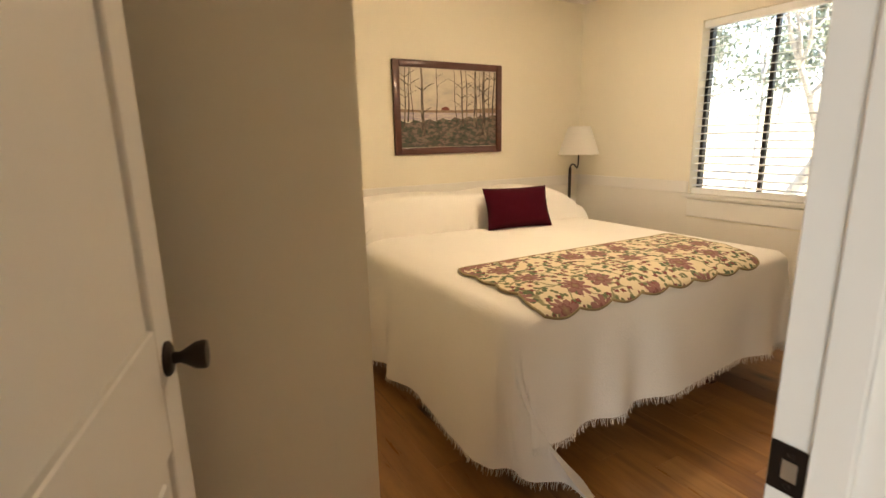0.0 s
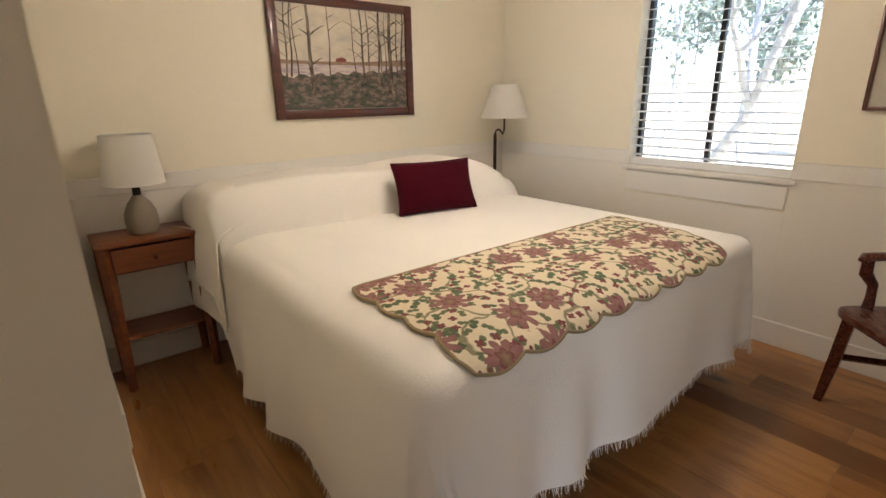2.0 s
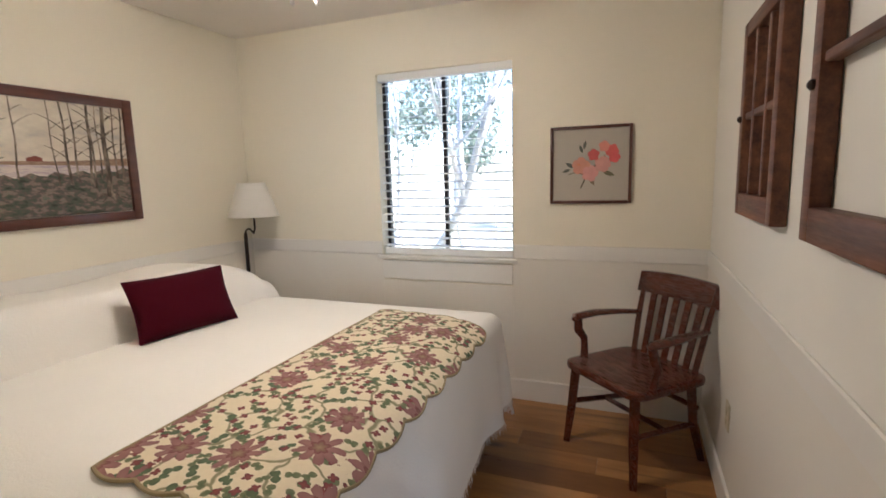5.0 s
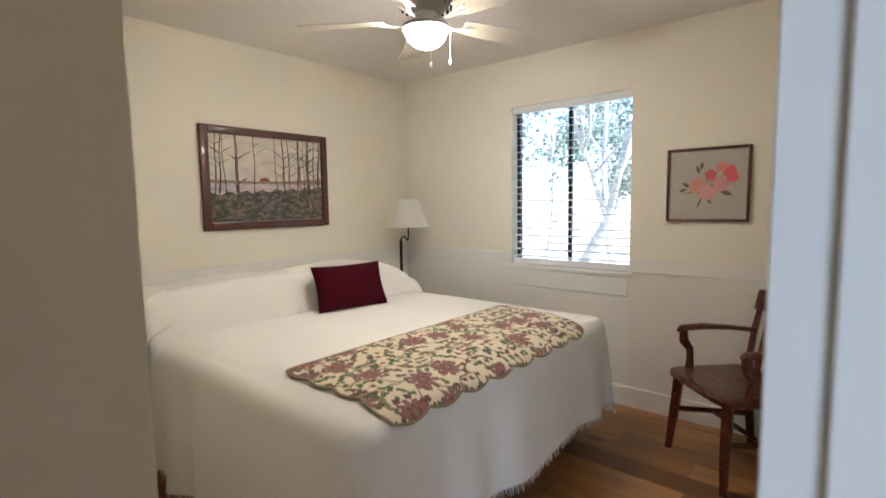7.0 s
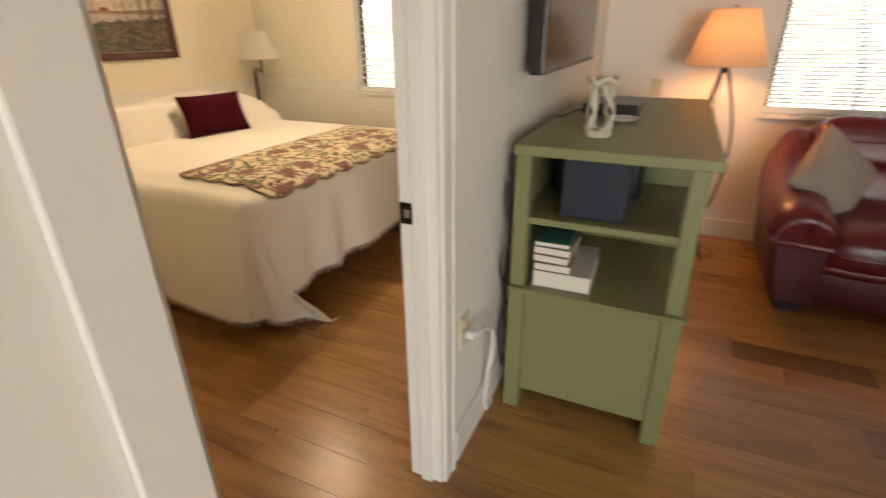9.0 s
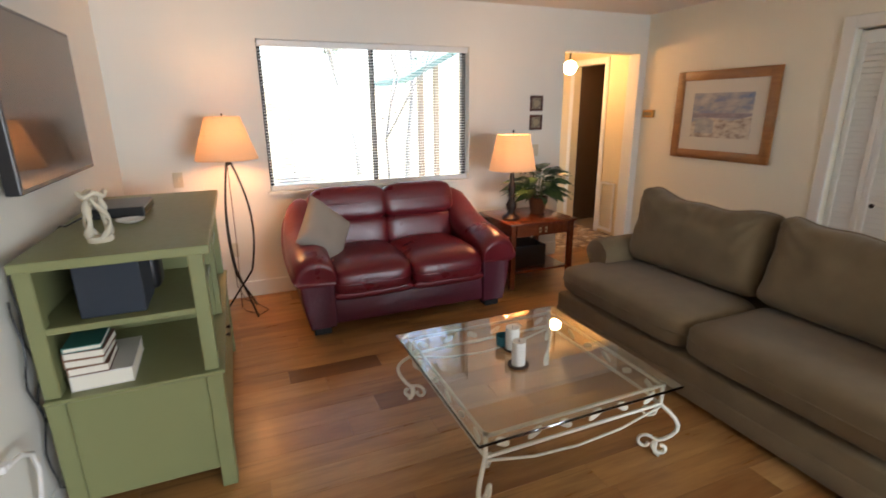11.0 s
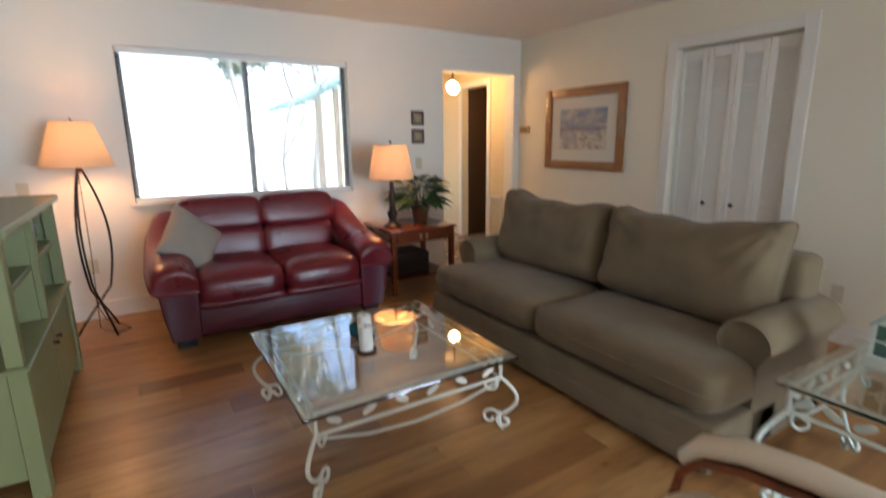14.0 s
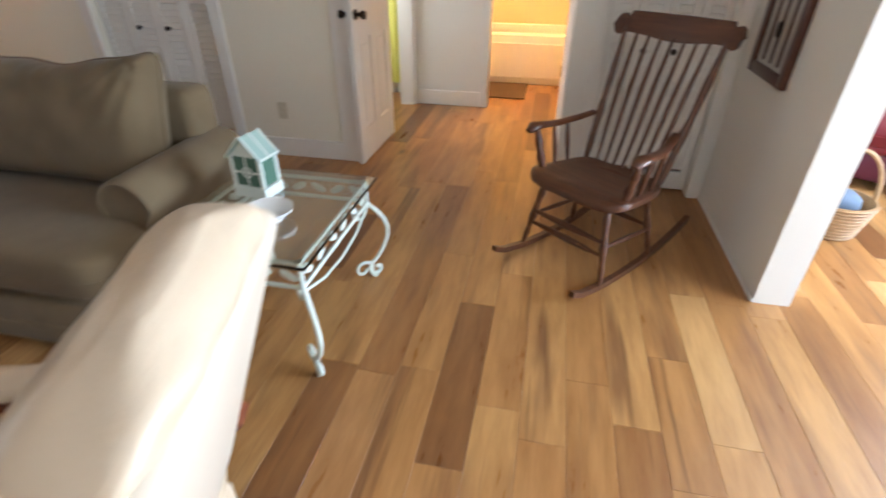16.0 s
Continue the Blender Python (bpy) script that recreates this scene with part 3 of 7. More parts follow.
struct("entry_floor", bm, plain("grout", (0.2, 0.16, 0.12), 0.9), "tiled entry floor", "floor")
vent = thing("wall_vent", pose(4.86, -3.398, 0.34), "white louvred air return low on the wall", "air vent")
bm = B()
for b in ((-0.13, -0.10, -0.3, 0.3), (0.10, 0.13, -0.3, 0.3), (-0.1, 0.1, 0.27, 0.3), (-0.1, 0.1, -0.3, -0.27)):
    rbox(bm, b[0], b[1], 0, 0.015, b[2], b[3], r=0.002, seg=1)
part("frame", bm, M_TRIM, vent)
for i in range(18):
    bm = B()
    prism(bm, [(0.0, 0.0), (0.010, 0.012), (0.011, 0.011), (0.001, -0.001)], "x", -0.1, 0.1)
    ob = part("slat", bm, M_TRIM, vent)
    ob.location = (0, 0.001, -0.265 + i * 0.03)
M_MAHOG = wood("mahogany_door", (0.045, 0.010, 0.006), (0.12, 0.028, 0.014), 0.3, coat=0.2, rot=(0, radians(90), 0))
gd = thing("door_3", pose(6.33, -2.95, 0), "dark mahogany entry door with a tall glass pane", "door")
for nm, b in (("stile", (-0.447, -0.345, 0.006, 2.054)), ("stile", (0.345, 0.447, 0.006, 2.054)), ("bottom_rail", (-0.345, 0.345, 0.006, 0.17)), ("top_rail", (-0.345, 0.345, 1.93, 2.054))):
    bm = B()
    rbox(bm, -0.022, 0.022, b[0], b[1], b[2], b[3], r=0.004, seg=1)
    part(nm, bm, M_MAHOG, gd)
bm = B()
box(bm, -0.003, 0.003, -0.345, 0.345, 0.17, 1.93)
part("pane", bm, M_GLASS, gd, "clear tall glass pane").visible_shadow = False
knob(gd, pose(-0.022, 0.40, 0.98, 0, -90, 0))
pend = thing("pendant_lamp", pose(5.0, -2.84, H), "white glass globe hanging from the entry ceiling", "ceiling lamp")
bm = B()
lathe(bm, [(0.07, 0), (0.07, -0.012), (0.03, -0.03), (0.01, -0.04), (0.01, -0.40)], 20)
part("stem", bm, M_BRONZE, pend, smooth=40)
bm = B()
lathe(bm, [(0.075 * math.sin(math.pi * i / 10) + 0.001, -0.475 - 0.075 * math.cos(math.pi * i / 10)) for i in range(11)], 20)
part("globe", bm, glow("lit_globe", (1.0, 0.56, 0.25), 17), pend, "glowing white glass globe", smooth=60)

# ---- bedroom things ----
BX0, BX1, BY0, BTOP = 2.085, 3.79, 2.735, 0.742     # the bed's top: west, east, foot, height
M_SPREAD = plain("white_bedspread", (0.84, 0.805, 0.735), 0.9, var=0.04, big=3, fine=130, bump=0.55, dist=0.003, sheen=0.1)
M_DARKWOOD = wood("dark_cherry_wood", (0.050, 0.011, 0.006), (0.15, 0.034, 0.015), 0.27, coat=0.2)
M_PINE = wood("honey_pine", (0.14, 0.038, 0.012), (0.29, 0.088, 0.026), 0.35, coat=0.1)


def mound(x, y):
    """Height of the bed top with the pillows under the spread."""
    yf = 4.12 + 0.05 * (2.9 - x)
    t = max(0.0, min(1.0, (y - yf) / 0.085))
    front = math.sin(t * math.pi / 2) ** 0.8 if t > 0 else 0.0
    back = 1.0 - 0.25 * max(0.0, (y - 4.42) / 0.3) ** 2
    ex = max(0.0, min(1.0, (x - (BX0 - 0.15)) / 0.17)) * max(0.0, min(1.0, (BX1 + 0.10 - x) / 0.56))
    ex = math.sin(ex * math.pi / 2) ** 0.7
    dip = 1.0 - 0.04 * math.exp(-((x - 2.9) / 0.16) ** 2) - 0.03 * math.sin(x * 7) + 0.05 * (x - 2.9)
    tuck = 0.012 * math.exp(-((y - yf + 0.004) / 0.014) ** 2) * min(1.0, ex * 2)
    return BTOP - tuck + 0.232 * front * back * ex * dip


def cloth(u, v, lift=0.0):
    """Where the spread lies: u and v run over the flat cloth in metres."""
    du = max(BX0 - u, u - BX1, 0.0)
    sx = -1 if u < BX0 else 1
    dv = max(BY0 - v, 0.0)
    x, y = min(max(u, BX0), BX1), max(v, BY0)
    top = mound(x, y)
    d = math.hypot(du, dv)
    if d == 0:
        e = min(u - BX0, BX1 - u, v - BY0)
        z = top - 0.02 * max(0.0, 1 - e / 0.14) ** 2 + 0.004 * noise.noise((u * 3, v * 3, 0))
        return Vector((x, y, z + lift))
    nx, ny = sx * du / d, -dv / d
    r = 0.075
    a = min(d / r, math.pi / 2)
    out, down = r * math.sin(a), r * (1 - math.cos(a))
    hang = max(0.0, d - r * math.pi / 2)
    if du > 0 and dv > 0 and u > BX1:
        hang *= 1 - 0.34 * 2 * du * dv / (d * d)
    k = hang / 0.55
    along = v * 1.0 if du > dv else u * 1.0
    w = 2 * du * dv / (d * d)
    fold = 0.030 * k * math.sin(along * 13 + 2 * math.sin(along * 5)) + 0.014 * k * noise.noise((u * 5, v * 5, 3))
    out += 0.035 * k + fold + 0.03 * w * k
    if sx < 0 and w > 0:
        turn = math.degrees(math.atan2(dv, du)) - 60
        if turn > 0:
            out -= 0.05 * k * min(1.0, turn / 5) * math.exp(-(turn / 24) ** 2)
    x += nx * (out + lift) + (0.23 * w * k * k if sx < 0 else -0.02 * w * k)
    y += ny * (out + lift) - (0.07 * w * k * k if sx < 0 else 0.0)
    z = top - 0.02 - down - hang * (1 - 0.02 * k)
    return Vector((x, y, max(z, 0.012) + lift * 0.3))


bed = thing("bed", pose(2.85, 3.72, 0), "queen bed on a low dark frame", "bed")
bm = B()
rbox(bm, -0.72, 0.72, -0.95, 0.98, 0.40, 0.70, r=0.05, seg=3)
part("mattress", bm, plain("mattress_cloth", (0.75, 0.72, 0.66), 0.9), bed, smooth=40)
bm = B()
rbox(bm, -0.72, 0.72, -0.95, 0.98, 0.2, 0.40, r=0.02, seg=2)
part("box_spring", bm, plain("box_spring_cloth", (0.5, 0.45, 0.38), 0.9), bed)
for x in (-0.66, 0.66):
    for y in (-0.88, 0.9):
        bm = B()
        rbox(bm, x - 0.03, x + 0.03, y - 0.03, y + 0.03, 0, 0.2, r=0.004, seg=1)
        part("leg", bm, M_DARKWOOD, bed)

spread = thing("bedspread", pose(2.85, 3.7, 0), "white woven bedspread with fringe draped over bed and pillows", "bedspread")
inv = Matrix.Translation((-2.85, -3.7, 0))
bm = B()
U0, U1, V0, V1 = BX0 - 0.66, BX1 + 0.66, BY0 - 0.545, 4.735
nu, nv = 150, 250
grid = [[bm.verts.new(inv @ cloth(U0 + (U1 - U0) * i / nu, V0 + (V1 - V0) * j / nv)) for i in range(nu + 1)] for j in range(nv + 1)]
for j in range(nv):
    for i in range(nu):
        bm.faces.new((grid[j][i], grid[j][i + 1], grid[j + 1][i + 1], grid[j + 1][i]))
part("cloth", bm, M_SPREAD, spread, smooth=80)
bm = B()
flap = [[bm.verts.new(inv @ cloth(BX0 + 0.04 - 0.56 * i / 30, 4.17 + 0.56 * j / 20, 0.016)) for i in range(31)] for j in range(21)]
for j in range(20):
    for i in range(30):
        bm.faces.new((flap[j][i], flap[j + 1][i], flap[j + 1][i + 1], flap[j][i + 1]))
edge = [flap[0][i].co for i in range(31)] + [flap[j][30].co for j in range(1, 21)]
tube(bm, edge, 0.006, seg=6)
part("pillow_cover_flap", bm, M_SPREAD, spread, "flap of the pillow cover hanging beside the bed", smooth=80)
bm = B()
for side in range(3):
    n = (620, 340, 340)[side]
    for i in range(n):
        t = (i + random.uniform(0.2, 0.8)) / n
        u, v = ((U0 + (U1 - U0) * t, V0), (U0, V0 + (V1 - 0.5 - V0) * t), (U1, V0 + (V1 - 0.5 - V0) * t))[side]
        p = inv @ cloth(u, v)
        q = p + Vector((random.uniform(-0.012, 0.012), random.uniform(-0.012, 0.012), -random.uniform(0.022, 0.036)))
        q.z = max(q.z, 0.004)
        dvec = Vector((0.002, 0, 0)) if side == 0 else Vector((0, 0.002, 0))
        bm.faces.new([bm.verts.new(c) for c in (p - dvec, p + dvec, q + dvec * 0.6, q - dvec * 0.6)])
tagged(part("fringe", bm, M_SPREAD, spread, "short white thread fringe"), kind="stuff")


def floral():
    m, nt, b = nodes_of("floral_quilt_print")
    v = coords(nt)

    def cells(scale, seed, rnd=0.8):
        mp = nt.nodes.new("ShaderNodeMapping")
        nt.links.new(v, mp.inputs[0])
        mp.inputs["Location"].default_value = (seed, seed * 1.7, 0)
        mp.inputs["Scale"].default_value = (1, 1, 0)
        n = nt.nodes.new("ShaderNodeTexVoronoi")
        n.voronoi_dimensions = "2D"
        n.inputs["Scale"].default_value, n.inputs["Randomness"].default_value = scale, rnd
        nt.links.new(mp.outputs[0], n.inputs["Vector"])
        sub = nt.nodes.new("ShaderNodeVectorMath")
        sub.operation = "SUBTRACT"
        nt.links.new(mp.outputs[0], sub.inputs[0])
        nt.links.new(n.outputs["Position"], sub.inputs[1])
        sep = nt.nodes.new("ShaderNodeSeparateXYZ")
        nt.links.new(sub.outputs[0], sep.inputs[0])
        ang = math_node(nt, "ARCTAN2", sep.outputs[1], sep.outputs[0])
        sc = nt.nodes.new("ShaderNodeSeparateColor")
        nt.links.new(n.outputs["Color"], sc.inputs[0])
        return n.outputs["Distance"], ang, sc.outputs[0], sc.outputs[1]
    wob = noise_tex(nt, v, 40, 3)

    def petals(scale, seed, count, size, sharp, rnd=0.8):
        d, a, r0, r1 = cells(scale, seed, rnd)
        lobes = math_node(nt, "ABSOLUTE", math_node(nt, "SINE", math_node(nt, "ADD", math_node(nt, "MULTIPLY", a, count / 2), math_node(nt, "MULTIPLY", r0, 6.0))))
        reach = math_node(nt, "ADD", math_node(nt, "MULTIPLY", lobes, size * sharp), size * (1 - sharp))
        reach = math_node(nt, "MULTIPLY", reach, math_node(nt, "ADD", math_node(nt, "MULTIPLY", wob, 0.9), 0.55))
        return d, reach, r0, r1
    base = mixrgb(nt, noise_tex(nt, v, 90, 3), (0.66, 0.56, 0.38), (0.76, 0.66, 0.47))
    line = nt.nodes.new("ShaderNodeTexVoronoi")
    line.voronoi_dimensions, line.feature = "2D", "DISTANCE_TO_EDGE"
    warp = nt.nodes.new("ShaderNodeVectorMath")
    warp.operation = "ADD"
    nz = nt.nodes.new("ShaderNodeTexNoise")
    nz.inputs["Scale"].default_value = 9
    nt.links.new(v, nz.inputs["Vector"])
    wsc = nt.nodes.new("ShaderNodeVectorMath")
    wsc.operation = "SCALE"
    wsc.inputs["Scale"].default_value = 0.12
    nt.links.new(nz.outputs["Color"], wsc.inputs[0])
    nt.links.new(v, warp.inputs[0])
    nt.links.new(wsc.outputs[0], warp.inputs[1])
    nt.links.new(warp.outputs[0], line.inputs["Vector"])
    line.inputs["Scale"].default_value = 6.5
    c = mixrgb(nt, ramp(nt, line.outputs["Distance"], [(0.02, (0.8, 0.8, 0.8)), (0.045, (0, 0, 0))]), base, (0.13, 0.13, 0.05))

    def over(c, spec, inner, outer, keep):
        d, reach, r0, r1 = spec
        inside = math_node(nt, "LESS_THAN", d, reach)
        on = math_node(nt, "MULTIPLY", inside, math_node(nt, "LESS_THAN", r1, keep))
        col = mixrgb(nt, math_node(nt, "DIVIDE", d, reach), inner, outer)
        col = mixrgb(nt, math_node(nt, "MULTIPLY", wob, 0.5), col, shade(outer, 0.55))
        return mixrgb(nt, on, c, col)
    c = over(c, petals(25, 3.1, 2, 0.46, 0.82), (0.09, 0.13, 0.055), (0.20, 0.20, 0.10), 0.42)
    c = over(c, petals(20, 8.3, 2, 0.46, 0.8), (0.13, 0.17, 0.08), (0.09, 0.12, 0.06), 0.34)
    c = over(c, petals(26, 5.5, 4, 0.36, 0.5), (0.30, 0.07, 0.06), (0.17, 0.05, 0.05), 0.4)
    c = over(c, petals(6.6, 1.2, 9, 0.44, 0.5, 0.6), (0.40, 0.21, 0.18), (0.27, 0.12, 0.11), 0.5)
    c = over(c, petals(6.6, 1.2, 6, 0.19, 0.4, 0.6), (0.36, 0.27, 0.15), (0.20, 0.06, 0.06), 0.5)
    nt.links.new(c, b.inputs["Base Color"])
    b.inputs["Roughness"].default_value = 0.9
    q = nt.nodes.new("ShaderNodeTexVoronoi")
    q.inputs["Scale"].default_value = 26
    nt.links.new(v, q.inputs["Vector"])
    bump_to(nt, b, q.outputs["Distance"], 0.5, 0.006)
    return m


quilt = thing("bed_quilt", pose(2.85, 3.0, 0.75), "floral cream quilt with scalloped edge across the bed foot", "quilt")
qi = Matrix.Translation((-2.85, -3.0, -0.75))


def quilt_point(s, t, lift):
    """s and t run from 0 to 1 across and along the quilt."""
    scx = 0.018 * abs(math.sin(t * math.pi * 4))
    scy = 0.022 * abs(math.sin(s * math.pi * 8))
    u = 2.165 + (3.60 - 2.165) * s + (scx if s > 0.5 else -scx) * abs(2 * s - 1) ** 8
    v = (BY0 - 0.06) + (3.235 - BY0 + 0.06) * t - scy * (1 - t) ** 6 + 0.01 * t * (1 - s)
    u += 0.05 * (1 - t) * s * -1.2 - 0.0
    return qi @ cloth(u, v, lift)


bm = B()
a, b2 = 96, 44
rows2 = [[[bm.verts.new(quilt_point(i / a, j / b2, l)) for i in range(a + 1)] for j in range(b2 + 1)] for l in (0.004, 0.013)]
for k, g in enumerate(rows2):
    for j in range(b2):
        for i in range(a):
            f = (g[j][i], g[j][i + 1], g[j + 1][i + 1], g[j + 1][i])
            bm.faces.new(f if k else f[::-1])
rim = lambda g: [g[0][i] for i in range(a)] + [g[j][a] for j in range(b2)] + [g[b2][i] for i in range(a, 0, -1)] + [g[j][0] for j in range(b2, 0, -1)]
lo, hi = rim(rows2[0]), rim(rows2[1])
for i in range(len(lo)):
    bm.faces.new((lo[i], lo[(i + 1) % len(lo)], hi[(i + 1) % len(lo)], hi[i]))
edge_pts = [(i / a, 0.0) for i in range(a)] + [(1.0, j / b2) for j in range(b2)] + [(i / a, 1.0) for i in range(a, 0, -1)] + [(0.0, j / b2) for j in range(b2, 0, -1)]
part("quilted_cloth", bm, floral(), quilt, smooth=70)
bm = B()
tube(bm, [quilt_point(s, t, 0.009) for s, t in edge_pts + edge_pts[:1]], 0.006, seg=6)
part("binding", bm, plain("olive_binding", (0.30, 0.23, 0.12), 0.85), quilt, "olive brown edge binding", smooth=60)

M_BURG = plain("burgundy_weave", (0.050, 0.0015, 0.007), 0.9, var=0.15, fine=300, bump=0.4, dist=0.002, spec=0.12)
cush = thing("throw_pillow", pose(3.085, 3.985, 0.875, 68, 0, -12), "small burgundy woven rectangular throw pillow on the bed", "pillow")
bm = B()


def pillow_mesh(bm, w, h, t, n=22, pin=0.06):
    top, bot = [], []
    for j in range(n + 1):
        rt, rb = [], []
        for i in range(n + 1):
            x, y = 2 * i / n - 1, 2 * j / n - 1
            k = ((1 - abs(x) ** 3.2) * (1 - abs(y) ** 3.2)) ** 0.55
            px = x * w / 2 * (1 - pin * (1 - y * y))
            py = y * h / 2 * (1 - pin * (1 - x * x))
            z = t / 2 * k + 0.004 * noise.noise((x * 2.5, y * 2.5, w))
            rt.append(bm.verts.new((px, py, z)))
            rb.append(rt[-1] if i in (0, n) or j in (0, n) else bm.verts.new((px, py, -z)))
        top.append(rt)
        bot.append(rb)
    for j in range(n):
        for i in range(n):
            bm.faces.new((top[j][i], top[j][i + 1], top[j + 1][i + 1], top[j + 1][i]))
            bm.faces.new((bot[j][i], bot[j + 1][i], bot[j + 1][i + 1], bot[j][i + 1]))


pillow_mesh(bm, 0.46, 0.275, 0.13)
part("cover", bm, M_BURG, cush, smooth=70)
bm = B()
tube(bm, [(x * 0.23 * (1 - 0.06 * (1 - y * y)), y * 0.1375 * (1 - 0.06 * (1 - x * x)), 0) for x, y in [(-1 + i / 8, -1) for i in range(16)] + [(1, -1 + i / 8) for i in range(16)] + [(1 - i / 8, 1) for i in range(16)] + [(-1, 1 - i / 8) for i in range(17)]], 0.004, seg=6)
part("piping", bm, M_BURG, cush, smooth=60)

# nightstand and its lamp
ns = thing("nightstand", pose(1.795, 4.605, 0), "honey pine nightstand with one drawer and a low shelf", "nightstand")
NZ = 0.735
bm = B()
rbox(bm, -0.225, 0.225, -0.155, 0.135, NZ - 0.02, NZ, r=0.005, seg=2)
part("top", bm, M_PINE, ns, smooth=40)
for x in (-0.19, 0.19):
    for y in (-0.125, 0.115):
        bm = B()
        tube(bm, [(x, y, NZ - 0.02), (x, y, 0.5), (x * 1.02, y, 0.0)], [0.028, 0.028, 0.019], seg=4)
        part("leg", bm, M_PINE, ns)
bm = B()
rbox(bm, -0.18, 0.18, -0.1, 0.115, 0.575, NZ - 0.02, r=0.003, seg=1)
part("body", bm, M_PINE, ns)
bm = B()
rbox(bm, -0.165, 0.165, -0.143, -0.1, 0.59, NZ - 0.035, r=0.004, seg=2)
dr = part("drawer", bm, M_PINE, ns)
bm = B()
lathe(bm, [(0.005, 0), (0.005, 0.01), (0.012, 0.017), (0.011, 0.024), (0.001, 0.026)], 14)
part("knob", bm, M_DARKWOOD, dr, smooth=50).matrix_local = pose(0, -0.143, 0.645, 90, 0, 0)
bm = B()
rbox(bm, -0.19, 0.19, -0.12, 0.115, 0.25, 0.268, r=0.004, seg=1)
part("shelf", bm, M_PINE, ns)


def shade_mat(name, color, thru=0.5):
    m, nt, b = nodes_of(name)
    tr, mx = nt.nodes.new("ShaderNodeBsdfTranslucent"), nt.nodes.new("ShaderNodeMixShader")
    v = coords(nt)
    n = noise_tex(nt, v, 220, 3)
    c = mixrgb(nt, n, shade(color, 0.9), color)
    nt.links.new(c, b.inputs["Base Color"])
    nt.links.new(c, tr.inputs[0])
    b.inputs["Roughness"].default_value = 0.9
    mx.inputs[0].default_value = thru
    nt.links.new(b.outputs[0], mx.inputs[1])
    nt.links.new(tr.outputs[0], mx.inputs[2])
    nt.links.new(mx.outputs[0], nt.nodes["Material Output"].inputs[0])
    bump_to(nt, b, n, 0.3, 0.001)
    return m


def lamp_shade(parent, r0, r1, z0, z1, material, label="", seg=48):
    bm = B()
    rings = [[(r * math.cos(2 * math.pi * k / seg), r * math.sin(2 * math.pi * k / seg), z) for k in range(seg)] for r, z in ((r0, z0), (r0 + (r1 - r0) * 0.5, (z0 + z1) / 2), (r1, z1))]
    ring_sweep(bm, rings, cap=False)
    s = part("shade", bm, material, parent, label, smooth=60)
    for r, z in ((r0, z0), (r1, z1)):
        bm = B()
        tube(bm, [(r * math.cos(2 * math.pi * k / seg), r * math.sin(2 * math.pi * k / seg), z) for k in range(seg + 1)], 0.0025, seg=5)
        part("rim", bm, material, s)
    return s


M_SHADE_W = shade_mat("white_linen_shade", (0.82, 0.79, 0.73), 0.3)
M_SHADE_WARM = shade_mat("cream_lamp_shade", (0.72, 0.49, 0.31), 0.1)
nl = thing("table_lamp", pose(1.79, 4.60, NZ), "small table lamp with stone base and white drum shade", "table lamp")
bm = B()
lathe(bm, [(0.06, 0), (0.066, 0.01), (0.072, 0.06), (0.068, 0.1), (0.05, 0.14), (0.03, 0.165), (0.02, 0.18)], 24)
part("base", bm, plain("grey_stone", (0.27, 0.23, 0.17), 0.7, var=0.25, fine=40, bump=0.5, dist=0.004), nl, "mottled grey brown stone base", smooth=50)
bm = B()
lathe(bm, [(0.018, 0.18), (0.018, 0.215), (0.008, 0.22), (0.008, 0.44)], 14)
part("neck", bm, M_BRONZE, nl, smooth=40)
lamp_shade(nl, 0.128, 0.105, 0.235, 0.455, M_SHADE_W, "white linen drum shade")

coaster = thing("coaster", pose(1.94, 4.545, NZ), "round woven tan coaster on the nightstand", "coaster")
bm = B()
lathe(bm, [(0.002, 0), (0.048, 0), (0.05, 0.003), (0.046, 0.006), (0.002, 0.005)], 24)
part("disc", bm, plain("woven_tan", (0.30, 0.17, 0.09), 0.8, bump=0.5), coaster, smooth=50)
wire = thing("charging_cord", pose(1.98, 4.50, NZ), "thin white cord hanging over the nightstand edge", "cable")
bm = B()
tube(bm, [(-0.06, 0.09, 0.004), (-0.02, 0.02, 0.004), (0.0, -0.035, 0.004), (0.022, -0.055, 0.002), (0.03, -0.062, -0.05), (0.05, -0.06, -0.14), (0.055, -0.05, -0.25)], 0.0028, seg=6)
part("wire", bm, plain("white_wire", (0.75, 0.73, 0.70), 0.4), wire, smooth=60)

fl = thing("swing_arm_floor_lamp", pose(4.0, 4.45, 0), "dark metal floor lamp with pale cone shade in the corner", "floor lamp")
bm = B()
lathe(bm, [(0.13, 0), (0.13, 0.012), (0.11, 0.022), (0.02, 0.03), (0.012, 0.04)], 28)
part("base", bm, M_BRONZE, fl, smooth=40)
bm = B()
lathe(bm, [(0.012, 0.03), (0.012, 1.06), (0.009, 1.08)], 14)
part("pole", bm, M_BRONZE, fl, smooth=40)
bm = B()
tube(bm, [(0, 0, 1.07)] + [(0.03 + 0.03 * -math.cos(a), 0, 1.075 + 0.03 * math.sin(a)) for a in [math.pi * i / 6 for i in range(1, 6)]] + [(0.075, 0, 1.07), (0.09, 0, 1.10), (0.09, 0, 1.25), (0.09, 0, 1.40)], 0.006, seg=8)
part("arm", bm, M_BRONZE, fl, smooth=50)
sh = lamp_shade(fl, 0.165, 0.09, 1.185, 1.405, M_SHADE_W, "pale fabric cone shade")
for o in (sh,):
    o.location = (0.09, 0, 0)

